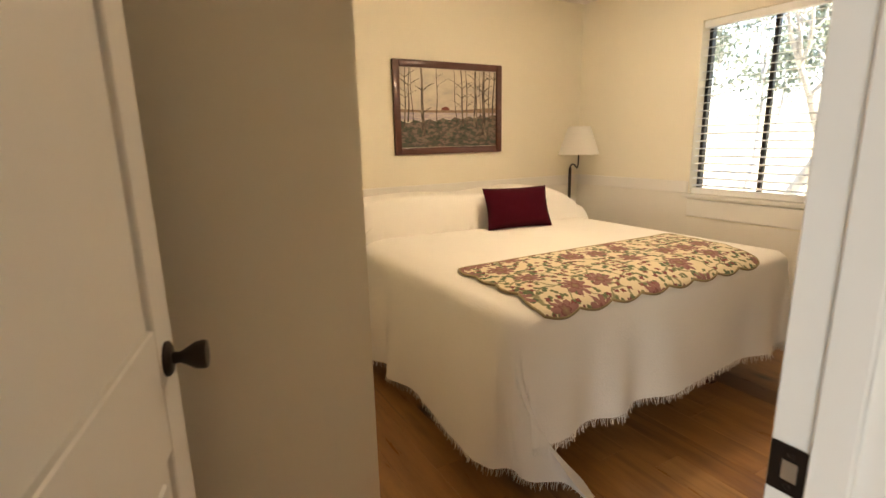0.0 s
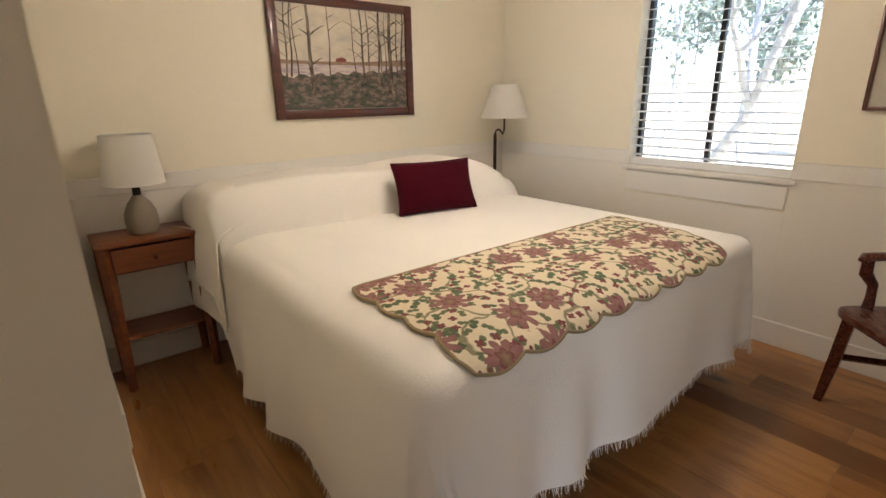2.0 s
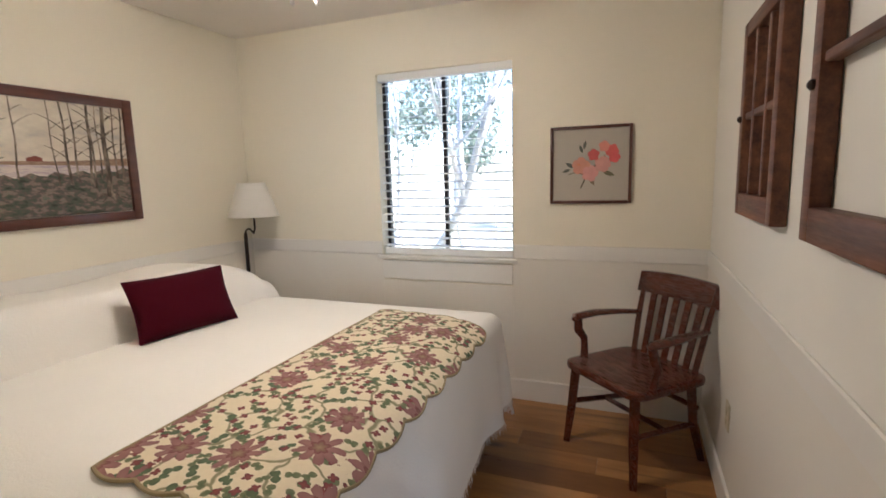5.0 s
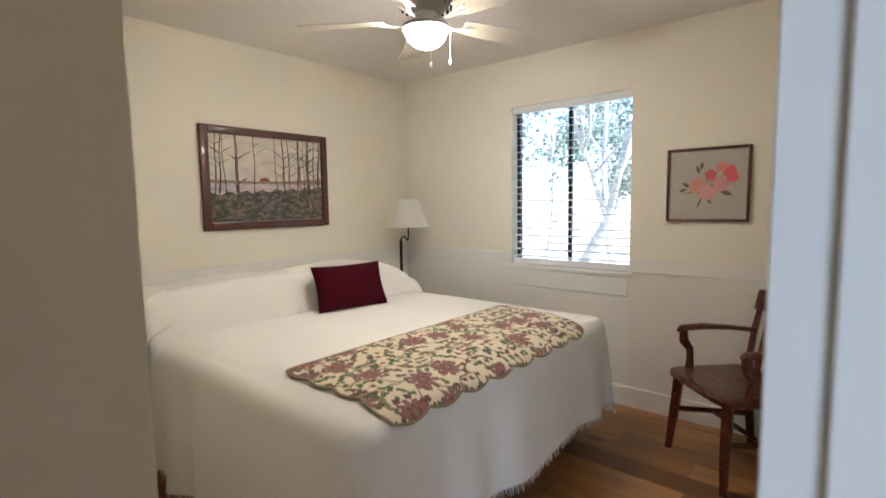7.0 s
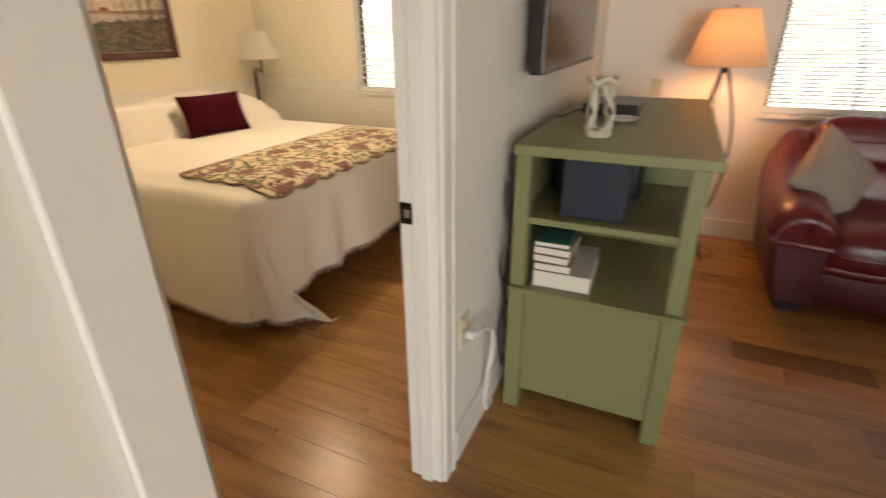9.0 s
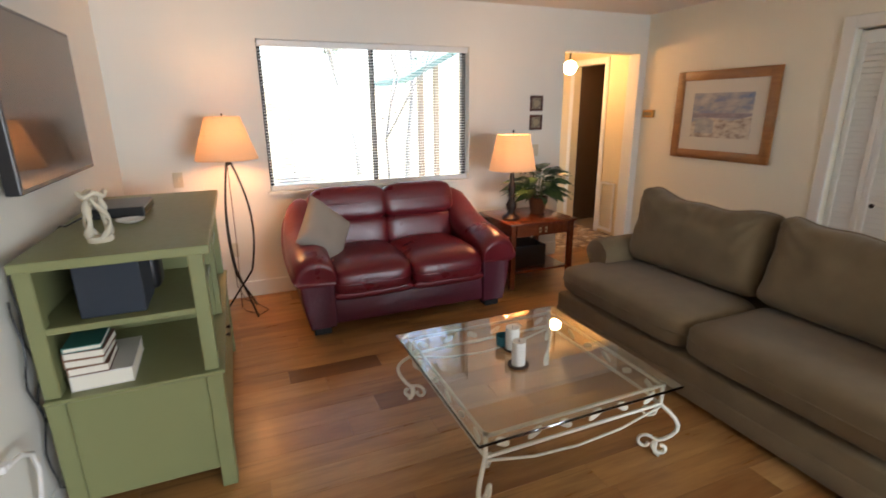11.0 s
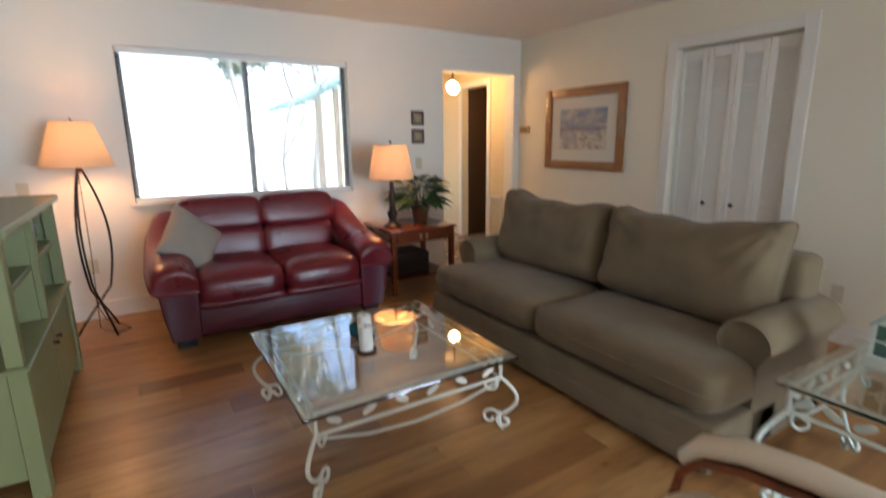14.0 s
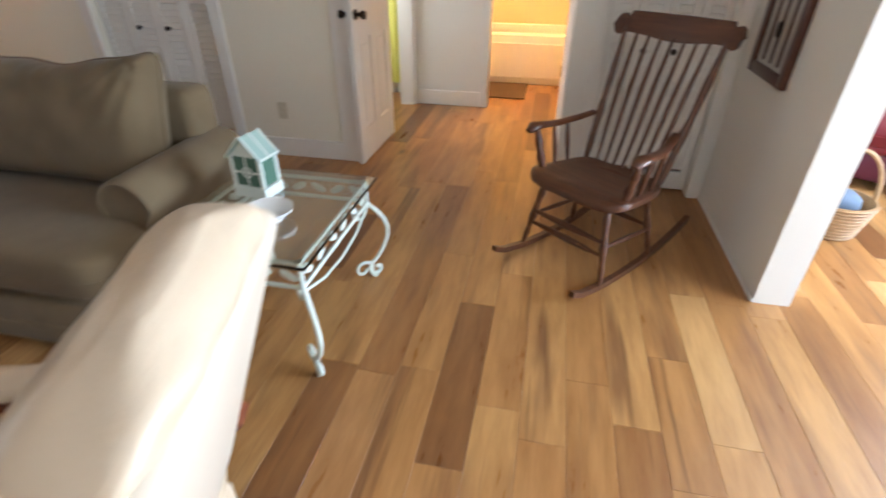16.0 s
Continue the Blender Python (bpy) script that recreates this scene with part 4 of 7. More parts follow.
# pictures
def picture(name, m, w, h, fw, depth, mat_frame, mat_board, label, category="picture", mat_w=0.0, mat_mat=None):
    """A framed picture: local x across, z up, its face towards -y, its back on y = 0."""
    p = thing(name, m, label, category)
    for nm, b in (("frame_side", (-w / 2, -w / 2 + fw, -h / 2, h / 2)), ("frame_side", (w / 2 - fw, w / 2, -h / 2, h / 2)), ("frame_rail", (-w / 2 + fw, w / 2 - fw, -h / 2, -h / 2 + fw)), ("frame_rail", (-w / 2 + fw, w / 2 - fw, h / 2 - fw, h / 2))):
        bm = B()
        rbox(bm, b[0], b[1], -depth, 0, b[2], b[3], r=min(0.005, fw / 4), seg=2)
        part(nm, bm, mat_frame, p, smooth=40)
    bm = B()
    box(bm, -w / 2 + fw, w / 2 - fw, -depth * 0.45, -0.001, -h / 2 + fw, h / 2 - fw)
    part("board", bm, mat_board, p)
    return p


def patch(bm, pts, y):
    bm.faces.new([bm.verts.new((x, y, z)) for x, z in pts])


def painted(name, stops, scale, rot=0.0, rough=0.6, stretch=(1, 1, 1)):
    m, nt, b = nodes_of(name)
    n = noise_tex(nt, coords(nt, stretch), scale, 6, 0.6)
    nt.links.new(ramp(nt, n, stops), b.inputs["Base Color"])
    b.inputs["Roughness"].default_value = rough
    bump_to(nt, b, n, 0.3, 0.002)
    return m


M_FRAME = wood("dark_picture_frame", (0.06, 0.016, 0.010), (0.13, 0.04, 0.022), 0.35, coat=0.2)
M_CANVAS = painted("painted_sky", [(0.25, (0.36, 0.35, 0.36)), (0.45, (0.60, 0.53, 0.43)), (0.7, (0.74, 0.67, 0.54))], 6, stretch=(1, 1, 2))
big = picture("landscape_painting", pose(3.025, N - 0.002, 1.553), 0.945, 0.665, 0.05, 0.03, M_FRAME, M_CANVAS, "woodland lake painting in a dark wood frame", "painting")
iw, ih = 0.42, 0.28
yb = -0.0145
bm = B()
patch(bm, [(-iw, -0.09), (iw, -0.09), (iw, -0.02), (0.2, -0.015), (0.0, -0.03), (-iw, -0.02)], yb)
part("lake", bm, painted("painted_lake", [(0.32, (0.30, 0.25, 0.34)), (0.5, (0.62, 0.53, 0.47)), (0.62, (0.36, 0.28, 0.32)), (0.75, (0.66, 0.58, 0.52))], 7, stretch=(1, 1, 9)), big)
bm = B()
patch(bm, [(-iw, -0.030), (iw, -0.030), (iw, 0.012), (0.25, 0.0), (0.05, -0.012), (-0.02, -0.010), (-0.2, -0.014), (-iw, -0.008)], yb - 0.0008)
part("far_shore", bm, painted("painted_shore", [(0.3, (0.20, 0.12, 0.08)), (0.7, (0.38, 0.26, 0.17))], 20, stretch=(1, 1, 4)), big)
bm = B()
patch(bm, [(-0.08, -0.012), (-0.01, -0.012), (-0.01, 0.004), (-0.04, 0.014), (-0.08, 0.003)], yb - 0.0016)
part("barn", bm, painted("painted_barn", [(0.3, (0.17, 0.035, 0.022)), (0.7, (0.26, 0.07, 0.045))], 20), big)
bm = B()
top_line = [(iw - 2 * iw * i / 24, -0.10 + 0.05 * (1 - i / 24) + 0.012 * math.sin(i * 1.9)) for i in range(25)]
patch(bm, [(-iw, -ih), (iw, -ih)] + top_line, yb - 0.0024)
part("foreground", bm, painted("painted_ground", [(0.30, (0.022, 0.022, 0.016)), (0.42, (0.06, 0.08, 0.05)), (0.50, (0.10, 0.075, 0.06)), (0.57, (0.22, 0.155, 0.125)), (0.70, (0.10, 0.12, 0.085))], 22, stretch=(1, 1, 2)), big)
rng = random.Random(4)
M_TRUNK = painted("painted_trunks", [(0.35, (0.030, 0.020, 0.015)), (0.5, (0.10, 0.072, 0.052)), (0.68, (0.34, 0.27, 0.20))], 22, stretch=(2, 1, 0.6))


def flat_stroke(bm, pts, w0, w1, y):
    n = len(pts) - 1
    L, R = [], []
    for i, (x, z) in enumerate(pts):
        x2, z2 = pts[min(i + 1, n)]
        x1, z1 = pts[max(i - 1, 0)]
        d = Vector((x2 - x1, z2 - z1)).normalized()
        w = w0 + (w1 - w0) * i / n
        L.append(bm.verts.new((x - d.y * w, y, z + d.x * w)))
        R.append(bm.verts.new((x + d.y * w, y, z - d.x * w)))
    for i in range(n):
        bm.faces.new((L[i], R[i], R[i + 1], L[i + 1]))


trunks = [(-0.235, -0.2, 0.014), (-0.36, -0.1, 0.006), (-0.32, -0.12, 0.004), (-0.12, -0.10, 0.005), (0.05, -0.13, 0.004), (0.11, -0.13, 0.008), (0.15, -0.12, 0.006), (0.215, -0.13, 0.008), (0.235, -0.15, 0.006), (0.30, -0.19, 0.017), (0.35, -0.1, 0.006), (0.385, -0.12, 0.008), (0.27, -0.1, 0.004), (-0.39, -0.14, 0.006)]
for x, z, w in trunks:
    bm = B()
    lean = rng.uniform(-0.02, 0.02)
    pts = [(x + lean * i / 6 + 0.004 * math.sin(i * 1.3 + x * 20), z + (ih - z) * i / 6) for i in range(7)]
    flat_stroke(bm, pts, w, w * 0.55, yb - 0.0032)
    for k in range(5 if w > 0.005 else 2):
        i = rng.randint(2, 5)
        px, pz = pts[i]
        s = rng.choice((-1, 1))
        ln = rng.uniform(0.04, 0.12)
        bp = [(px + s * ln * t, min(ih, pz + ln * (0.9 * t - 0.3 * t * t))) for t in (0, 0.35, 0.7, 1.0)]
        bp = [(min(max(a, -iw), iw), b) for a, b in bp]
        flat_stroke(bm, bp, w * 0.4, 0.001, yb - 0.0034)
    part("painted_tree", bm, M_TRUNK, big)
bm = B()
for s in (-1, -0.5, 0.4, 1):
    flat_stroke(bm, [(0.30 + 0.09 * s * t, -0.19 - 0.03 * t * (1.3 - abs(s)) + 0.01 * math.sin(t * 5)) for t in (0, 0.4, 0.7, 1.0)], 0.008, 0.002, yb - 0.0036)
part("painted_roots", bm, M_TRUNK, big)

M_LINEN = plain("flower_paper", (0.46, 0.42, 0.35), 0.8, var=0.06, fine=120)
flo = picture("flower_picture", pose(E - 0.002, 2.29, 1.457, 0, 0, -90), 0.442, 0.432, 0.017, 0.022, M_FRAME, M_LINEN, "pink flower print in a thin dark frame")
bm = B()
flat_stroke(bm, [(-0.05, -0.13), (-0.02, -0.06), (0.03, 0.0), (0.08, 0.05)], 0.004, 0.003, -0.0107)
flat_stroke(bm, [(-0.02, -0.06), (-0.07, -0.04), (-0.12, -0.05)], 0.003, 0.002, -0.0107)
part("stem", bm, painted("flower_stem", [(0.3, (0.05, 0.04, 0.03)), (0.7, (0.09, 0.07, 0.05))], 30), flo)


def petal_bloom(bm, cx, cz, r, rot, y):
    for k in range(5):
        a = rot + k * 2 * math.pi / 5
        ox, oz = cx + 0.55 * r * math.cos(a), cz + 0.55 * r * math.sin(a)
        patch(bm, [(ox + 0.55 * r * math.cos(t) * (1 + 0.12 * math.sin(3 * t + k)), oz + 0.55 * r * math.sin(t)) for t in (2 * math.pi * i / 14 for i in range(14))], y - 0.0001 * k)


for cx, cz, r, cl in ((-0.05, -0.005, 0.046, (0.66, 0.30, 0.21)), (-0.055, 0.005, 0.020, (0.70, 0.26, 0.12)), (0.066, 0.002, 0.042, (0.64, 0.32, 0.27)), (0.0, -0.047, 0.042, (0.70, 0.33, 0.29)), (0.018, 0.055, 0.030, (0.66, 0.13, 0.12)), (0.074, 0.100, 0.028, (0.68, 0.26, 0.20)), (0.115, 0.075, 0.034, (0.68, 0.12, 0.11)), (0.128, 0.040, 0.030, (0.66, 0.11, 0.11))):
    bm = B()
    petal_bloom(bm, cx, cz, r, cx * 20, -0.0112 - 0.02 * abs(cx - cz) * 0.06 - 0.002 * r)
    part("bloom", bm, painted("petals", [(0.3, shade(cl, 0.85)), (0.7, cl)], 25), flo, "painted pink flower")
for cx, cz, a, ln, cl in ((0.10, -0.05, -20, 0.07, (0.16, 0.15, 0.09)), (-0.11, 0.0, 150, 0.06, (0.10, 0.11, 0.09)), (0.01, -0.09, -60, 0.06, (0.24, 0.18, 0.12)), (-0.05, 0.09, 110, 0.05, (0.10, 0.11, 0.09)), (-0.13, -0.03, 200, 0.05, (0.10, 0.11, 0.09)), (-0.03, 0.11, 80, 0.05, (0.12, 0.12, 0.10))):
    bm = B()
    c, s = math.cos(radians(a)), math.sin(radians(a))
    patch(bm, [(cx + ln * (u * c - w * s), cz + ln * (u * s + w * c)) for u, w in ((-0.5, 0), (-0.2, 0.16), (0.15, 0.17), (0.5, 0), (0.15, -0.17), (-0.2, -0.16))], -0.0112)
    part("leaf", bm, painted("leaf_paint", [(0.3, shade(cl, 0.8)), (0.7, cl)], 30), flo)

# old window sashes on the wall
M_OLD = wood("weathered_sash_wood", (0.055, 0.016, 0.008), (0.24, 0.088, 0.038), 0.5)
for cx, w, z0, z1, cols in ((3.27, 0.50, 1.255, 1.905, 3), (2.46, 0.60, 1.255, 1.99, 1)):
    f = thing("old_window_sash", pose(cx, P1 + 0.002, 0), "weathered brown wooden window sash hung as decoration", "wall decoration", "old sashes on the wall")
    for nm, b in (("stile", (-w / 2, -w / 2 + 0.05, z0, z1)), ("stile", (w / 2 - 0.05, w / 2, z0, z1)), ("bottom_rail", (-w / 2 + 0.05, w / 2 - 0.05, z0, z0 + 0.075)), ("top_rail", (-w / 2 + 0.05, w / 2 - 0.05, z1 - 0.05, z1))):
        bm = B()
        rbox(bm, b[0], b[1], 0, 0.042, b[2], b[3], r=0.004, seg=2)
        part(nm, bm, M_OLD, f, smooth=40)
    for i in range(1, cols):
        x = -w / 2 + w * i / cols
        bm = B()
        rbox(bm, x - 0.012, x + 0.012, 0.004, 0.036, z0 + 0.075, z1 - 0.05, r=0.003, seg=1)
        part("glazing_bar", bm, M_OLD, f)
    for z in (z0 + 0.075 + (z1 - z0 - 0.125) * k / 2 for k in (1,)):
        bm = B()
        rbox(bm, -w / 2 + 0.05, w / 2 - 0.05, 0.006, 0.034, z - 0.011, z + 0.011, r=0.003, seg=1)
        part("cross_bar", bm, M_OLD, f)
    bm = B()
    lathe(bm, [(0.012, 0), (0.012, 0.006), (0.006, 0.012), (0.001, 0.013)], 12)
    part("catch", bm, M_BRONZE, f).matrix_local = pose(w / 2 - 0.025, 0.042, z0 + 0.33, -90, 0, 0)

# captain's chair
def captain_chair(m):
    c = thing("wooden_armchair", m, "dark cherry slat-back wooden armchair in the corner", "chair")
    SZ = 0.455
    bm = B()

    def saddle(x, y, z):
        if z > 0:
            z -= 0.014 * math.exp(-((abs(x) - 0.1) / 0.09) ** 2 - ((y - 0.03) / 0.17) ** 2)
        return (x, y, z)
    soft(bm, 0.52, 0.48, 0.045, Matrix.Translation((0, -0.01, SZ - 0.02)), ex=0.28, ez=0.3, n=44, k=14, sag=saddle)
    part("seat", bm, M_DARKWOOD, c, "saddled solid wooden seat", smooth=50)
    for sx in (-1, 1):
        bm = B()
        tube(bm, [(sx * 0.20, -0.195, SZ - 0.03), (sx * 0.215, -0.21, 0.2), (sx * 0.235, -0.225, 0)], [0.032, 0.030, 0.022], seg=4)
        part("front_leg", bm, M_DARKWOOD, c)
        bm = B()
        tube(bm, [(sx * 0.17, 0.19, SZ - 0.03), (sx * 0.18, 0.205, 0.2), (sx * 0.205, 0.245, 0)], [0.030, 0.028, 0.022], seg=4)
        part("back_leg", bm, M_DARKWOOD, c)
        bm = B()
        tube(bm, [(sx * 0.19, 0.19, SZ), (sx * 0.205, 0.235, 0.66), (sx * 0.215, 0.29, 0.86)], [0.022, 0.022, 0.018], seg=4, flat=0.8)
        part("back_post", bm, M_DARKWOOD, c)
        bm = B()
        tube(bm, [(sx * 0.205, 0.235, 0.655), (sx * 0.235, 0.10, 0.668), (sx * 0.26, -0.03, 0.672), (sx * 0.255, -0.15, 0.668), (sx * 0.245, -0.175, 0.655)], [0.024, 0.027, 0.034, 0.034, 0.018], seg=10, flat=0.5)
        part("arm", bm, M_DARKWOOD, c, smooth=50)
        bm = B()
        tube(bm, [(sx * 0.245, -0.15, 0.655), (sx * 0.25, -0.145, 0.60), (sx * 0.245, -0.11, 0.55), (sx * 0.235, -0.115, 0.50), (sx * 0.23, -0.12, SZ)], [0.024, 0.026, 0.021, 0.020, 0.024], seg=8, flat=0.8)
        part("arm_post", bm, M_DARKWOOD, c, smooth=50)
        bm = B()
        tube(bm, [(sx * 0.212, -0.205, 0.23), (sx * 0.185, 0.21, 0.19)], 0.016, seg=4)
        part("stretcher", bm, M_DARKWOOD, c)
    bm = B()
    tube(bm, [(-0.20, 0.0, 0.21), (0.20, 0.0, 0.21)], 0.015, seg=4)
    part("stretcher", bm, M_DARKWOOD, c)
    bm = B()
    tube(bm, [(-0.19, 0.22, 0.27), (0.19, 0.22, 0.27)], 0.015, seg=4)
    part("stretcher", bm, M_DARKWOOD, c)
    bm = B()
    n = 10
    rings = []
    for i in range(n + 1):
        x = -0.245 + 0.49 * i / n
        y = 0.268 + 0.018 * (1 - (x / 0.245) ** 2)
        rings.append([(x, y - 0.012 - 0.0, 0.765), (x, y + 0.012, 0.765), (x, y + 0.037, 0.882 - 0.012 * (x / 0.245) ** 2), (x, y + 0.013, 0.882 - 0.012 * (x / 0.245) ** 2)])
    ring_sweep(bm, rings)
    part("top_rail", bm, M_DARKWOOD, c, "wide curved top rail", smooth=50)
    for i in range(5):
        x = -0.13 + 0.065 * i
        bm = B()
        prism(bm, [(x - 0.016, -0.005), (x + 0.016, -0.005), (x + 0.016, 0.005), (x - 0.016, 0.005)], "z", 0, 1)
        for vtx in bm.verts:
            t = vtx.co.z
            vtx.co = Vector((vtx.co.x * (1 + 0.12 * t), 0.195 + 0.085 * t + vtx.co.y, SZ - 0.01 + 0.34 * t))
        part("slat", bm, M_DARKWOOD, c)
    return c


captain_chair(pose(3.965, 2.03, 0, 0, 0, -135))


def plate(name, m, label, cat, slots=2, mat=None):
    p = thing(name, m, label, cat)
    bm = B()
    rbox(bm, -0.035, 0.035, -0.006, 0, -0.058, 0.058, r=0.003, seg=2)
    part("cover_plate", bm, mat or plain("ivory_plastic", (0.62, 0.55, 0.40), 0.4, var=0.03, bump=0.03), p)
    for z in ((-0.02, 0.02) if slots == 2 else (0.0,)):
        bm = B()
        rbox(bm, -0.013 if slots == 2 else -0.005, 0.013 if slots == 2 else 0.005, -0.011, -0.006, z - 0.013, z + 0.013, r=0.002, seg=1)
        part("socket" if slots == 2 else "switch_lever", bm, bpy.data.materials["ivory_plastic"], p)
    return p


plate("wall_outlet", pose(3.62, P1 + 0.005, 0.42, 0, 0, 180), "ivory wall outlet on white panelling", "outlet")

# ceiling fans
M_FANWHITE = plain("fan_white", (0.74, 0.71, 0.66), 0.4, var=0.03, bump=0.04)


def ceiling_fan(m, drop, blade_z, r_tip, angle, lit, label, blade_mat):
    f = thing("ceiling_fan", m, label, "ceiling fan")
    bm = B()
    if drop > 0.12:
        lathe(bm, [(0.068, 0), (0.066, -0.02), (0.05, -0.065), (0.02, -0.075)], 28)
        part("canopy", bm, M_FANWHITE, f, smooth=50)
        bm = B()
        lathe(bm, [(0.013, -0.07), (0.013, -drop)], 14)
        part("downrod", bm, M_FANWHITE, f, smooth=50)
        bm = B()
        lathe(bm, [(0.02, -drop + 0.01), (0.085, -drop), (0.105, -drop - 0.02), (0.108, -drop - 0.075), (0.085, -drop - 0.095), (0.05, -drop - 0.1)], 32)
        z0 = -drop - 0.1
    else:
        lathe(bm, [(0.13, 0), (0.135, -0.02), (0.13, -0.10), (0.10, -0.14), (0.06, -0.165)], 32)
        z0 = -0.165
    mot = part("motor_housing", bm, M_FANWHITE if drop > 0.12 else plain("fan_cream", (0.42, 0.38, 0.32), 0.45), f, smooth=40)
    for k in range(20):
        bm = B()
        a = 2 * math.pi * k / 20
        rr = 0.098 if drop > 0.12 else 0.122
        rbox(bm, -0.006, 0.006, -0.004, 0.004, -0.012, 0.012, r=0.001, seg=1)
        s = part("slot", bm, M_BLACK, mot)
        s.matrix_local = pose(rr * math.cos(a), rr * math.sin(a), z0 + (0.018 if drop > 0.12 else 0.035), 0, 0, math.degrees(a) + 90) @ Matrix.Diagonal((1, 1, 1, 1))
    bm = B()
    lathe(bm, [(0.055, z0), (0.058, z0 - 0.02), (0.05, z0 - 0.06), (0.03, z0 - 0.075), (0.002, z0 - 0.078)], 28)
    part("switch_housing", bm, M_FANWHITE, f, smooth=40)
    for k in range(5):
        a = math.degrees(0) + angle + 72 * k
        mm = pose(0, 0, blade_z, 0, 0, a)
        bm = B()
        tube(bm, [(0.06, 0, 0.01), (0.11, 0, -0.012), (0.16, 0.0, -0.014), (0.22, 0.02, -0.004), (0.26, 0.03, 0.0)], [0.010, 0.009, 0.010, 0.011, 0.006], seg=6, flat=0.5)
        tube(bm, [(0.16, 0.0, -0.014), (0.22, -0.02, -0.004), (0.26, -0.03, 0.0)], [0.010, 0.010, 0.006], seg=6, flat=0.5)
        br = part("blade_bracket", bm, M_FANWHITE, f, smooth=50)
        br.matrix_local = mm
        bm = B()
        out = [(0.20, -0.05), (0.30, -0.062), (r_tip - 0.02, -0.074)] + [(r_tip - 0.02 + 0.02 * math.cos(t), 0.074 * math.sin(t)) for t in [math.pi * (-0.5 + i / 10) for i in range(1, 10)]] + [(r_tip - 0.02, 0.074), (0.30, 0.062), (0.20, 0.05)]
        prism(bm, out, "z", 0.0, 0.006)
        bl = part("blade", bm, blade_mat, f)
        # lit blade edges are put into the colour: side faces white
        bl.data.materials.append(M_FANWHITE)
        for face in bl.data.polygons:
            face.material_index = int(abs(face.normal.z) < 0.5)
        bl.matrix_local = mm @ pose(0, 0, 0.002, -11, 0, 0)
    zb = z0 - 0.078
    if lit:
        bm = B()
        prof = [(0.100, zb + 0.016), (0.102, zb + 0.008)] + [(0.100 * math.cos(t), zb + 0.004 - 0.086 * math.sin(t)) for t in [math.pi / 2 * i / 9 for i in range(0, 9)]] + [(0.004, zb - 0.083)]
        lathe(bm, prof, 36)
        rim = B()
        lathe(rim, [(0.045, zb + 0.040), (0.085, zb + 0.030), (0.112, zb + 0.022), (0.114, zb + 0.006), (0.104, zb + 0.004), (0.100, zb + 0.014), (0.04, zb + 0.028)], 36)
        part("light_fitter", rim, mot.data.materials[0], f, "pale metal ring holding the glass bowl", smooth=50)
        part("glass_bowl", bm, glow("lit_bowl", (1.0, 0.84, 0.64), BOWL), f, "glowing frosted glass bowl", smooth=60)
    for sx, ln in ((-0.07, 0.17), (0.07, 0.13)) if lit else ((0.02, 0.20),):
        bm = B()
        tube(bm, [(sx, -0.09 if lit else -0.05, zb + 0.03), (sx, -0.09 if lit else -0.05, zb - ln)], 0.0016 if lit else 0.0008, seg=5)
        ch = part("pull_chain", bm, M_FANWHITE, f)
        bm = B()
        lathe(bm, [(0.002, 0.0), (0.007, -0.008), (0.008, -0.022), (0.002, -0.03)], 10, (sx, -0.09 if lit else -0.05, zb - ln))
        part("pull", bm, M_FANWHITE, ch, smooth=50)
    return f


ceiling_fan(pose(2.97, 3.22, H), 0.05, -0.20, 0.62, -21, True, "flush ceiling fan with pale blades and lit bowl", plain("pale_blade", (0.55, 0.49, 0.38), 0.45, var=0.05))
ceiling_fan(pose(1.41, -0.965, H), 0.14, -0.245, 0.66, 11, False, "white five-blade ceiling fan on a short rod", plain("tan_blade", (0.50, 0.42, 0.31), 0.22, var=0.04))

# ---- living room things ----
M_GREEN = plain("sage_green_paint", (0.210, 0.220, 0.098), 0.42, var=0.05, fine=30, bump=0.06)
con = thing("media_console", pose(2.068, 1.492, 0), "sage green wooden media console with open shelves", "media console")
CW, CD, CT = 1.36, 0.582, 1.062
bm = B()
rbox(bm, -0.02, CW + 0.02, -CD - 0.02, 0.0, CT - 0.035, CT, r=0.005, seg=2)
part("top", bm, M_GREEN, con)
for x in (0.0, CW - 0.075):
    for y in (-CD, -0.06):
        bm = B()
        rbox(bm, x + 0.012, x + 0.075, y + 0.008, y + 0.06, 0.545, CT - 0.035, r=0.003, seg=1)
        part("upper_post", bm, M_GREEN, con)
        bm = B()
        rbox(bm, x, x + 0.078, y, y + 0.06, 0.0, 0.530, r=0.003, seg=1)
        part("leg", bm, M_GREEN, con)
bm = B()
rbox(bm, -0.012, CW + 0.012, -CD - 0.012, 0, 0.530, 0.545, r=0.004, seg=1)
part("middle_board", bm, M_GREEN, con)
bm = B()
rbox(bm, 0.02, CW - 0.02, -CD + 0.03, -0.02, 0.785, 0.81, r=0.003, seg=1)
part("shelf", bm, M_GREEN, con)
bm = B()
rbox(bm, 0.03, CW - 0.03, -0.02, -0.008, 0.545, CT - 0.035, r=0.002, seg=1)
rbox(bm, 0.60, 0.64, -CD + 0.03, -0.02, 0.81, CT - 0.035, r=0.002, seg=1)
rbox(bm, 0.60, 0.64, -CD + 0.03, -0.02, 0.545, 0.785, r=0.002, seg=1)
part("back_panel", bm, M_GREEN, con)
bm = B()
rbox(bm, 0.61, 0.66, -CD + 0.005, -CD + 0.03, 0.545, CT - 0.035, r=0.002, seg=1)
part("front_post", bm, M_GREEN, con)
bm = B()
rbox(bm, 0.012, 0.03, -CD + 0.06, -0.06, 0.09, 0.530, r=0.002, seg=1)
part("side_panel", bm, M_GREEN, con)
bm = B()
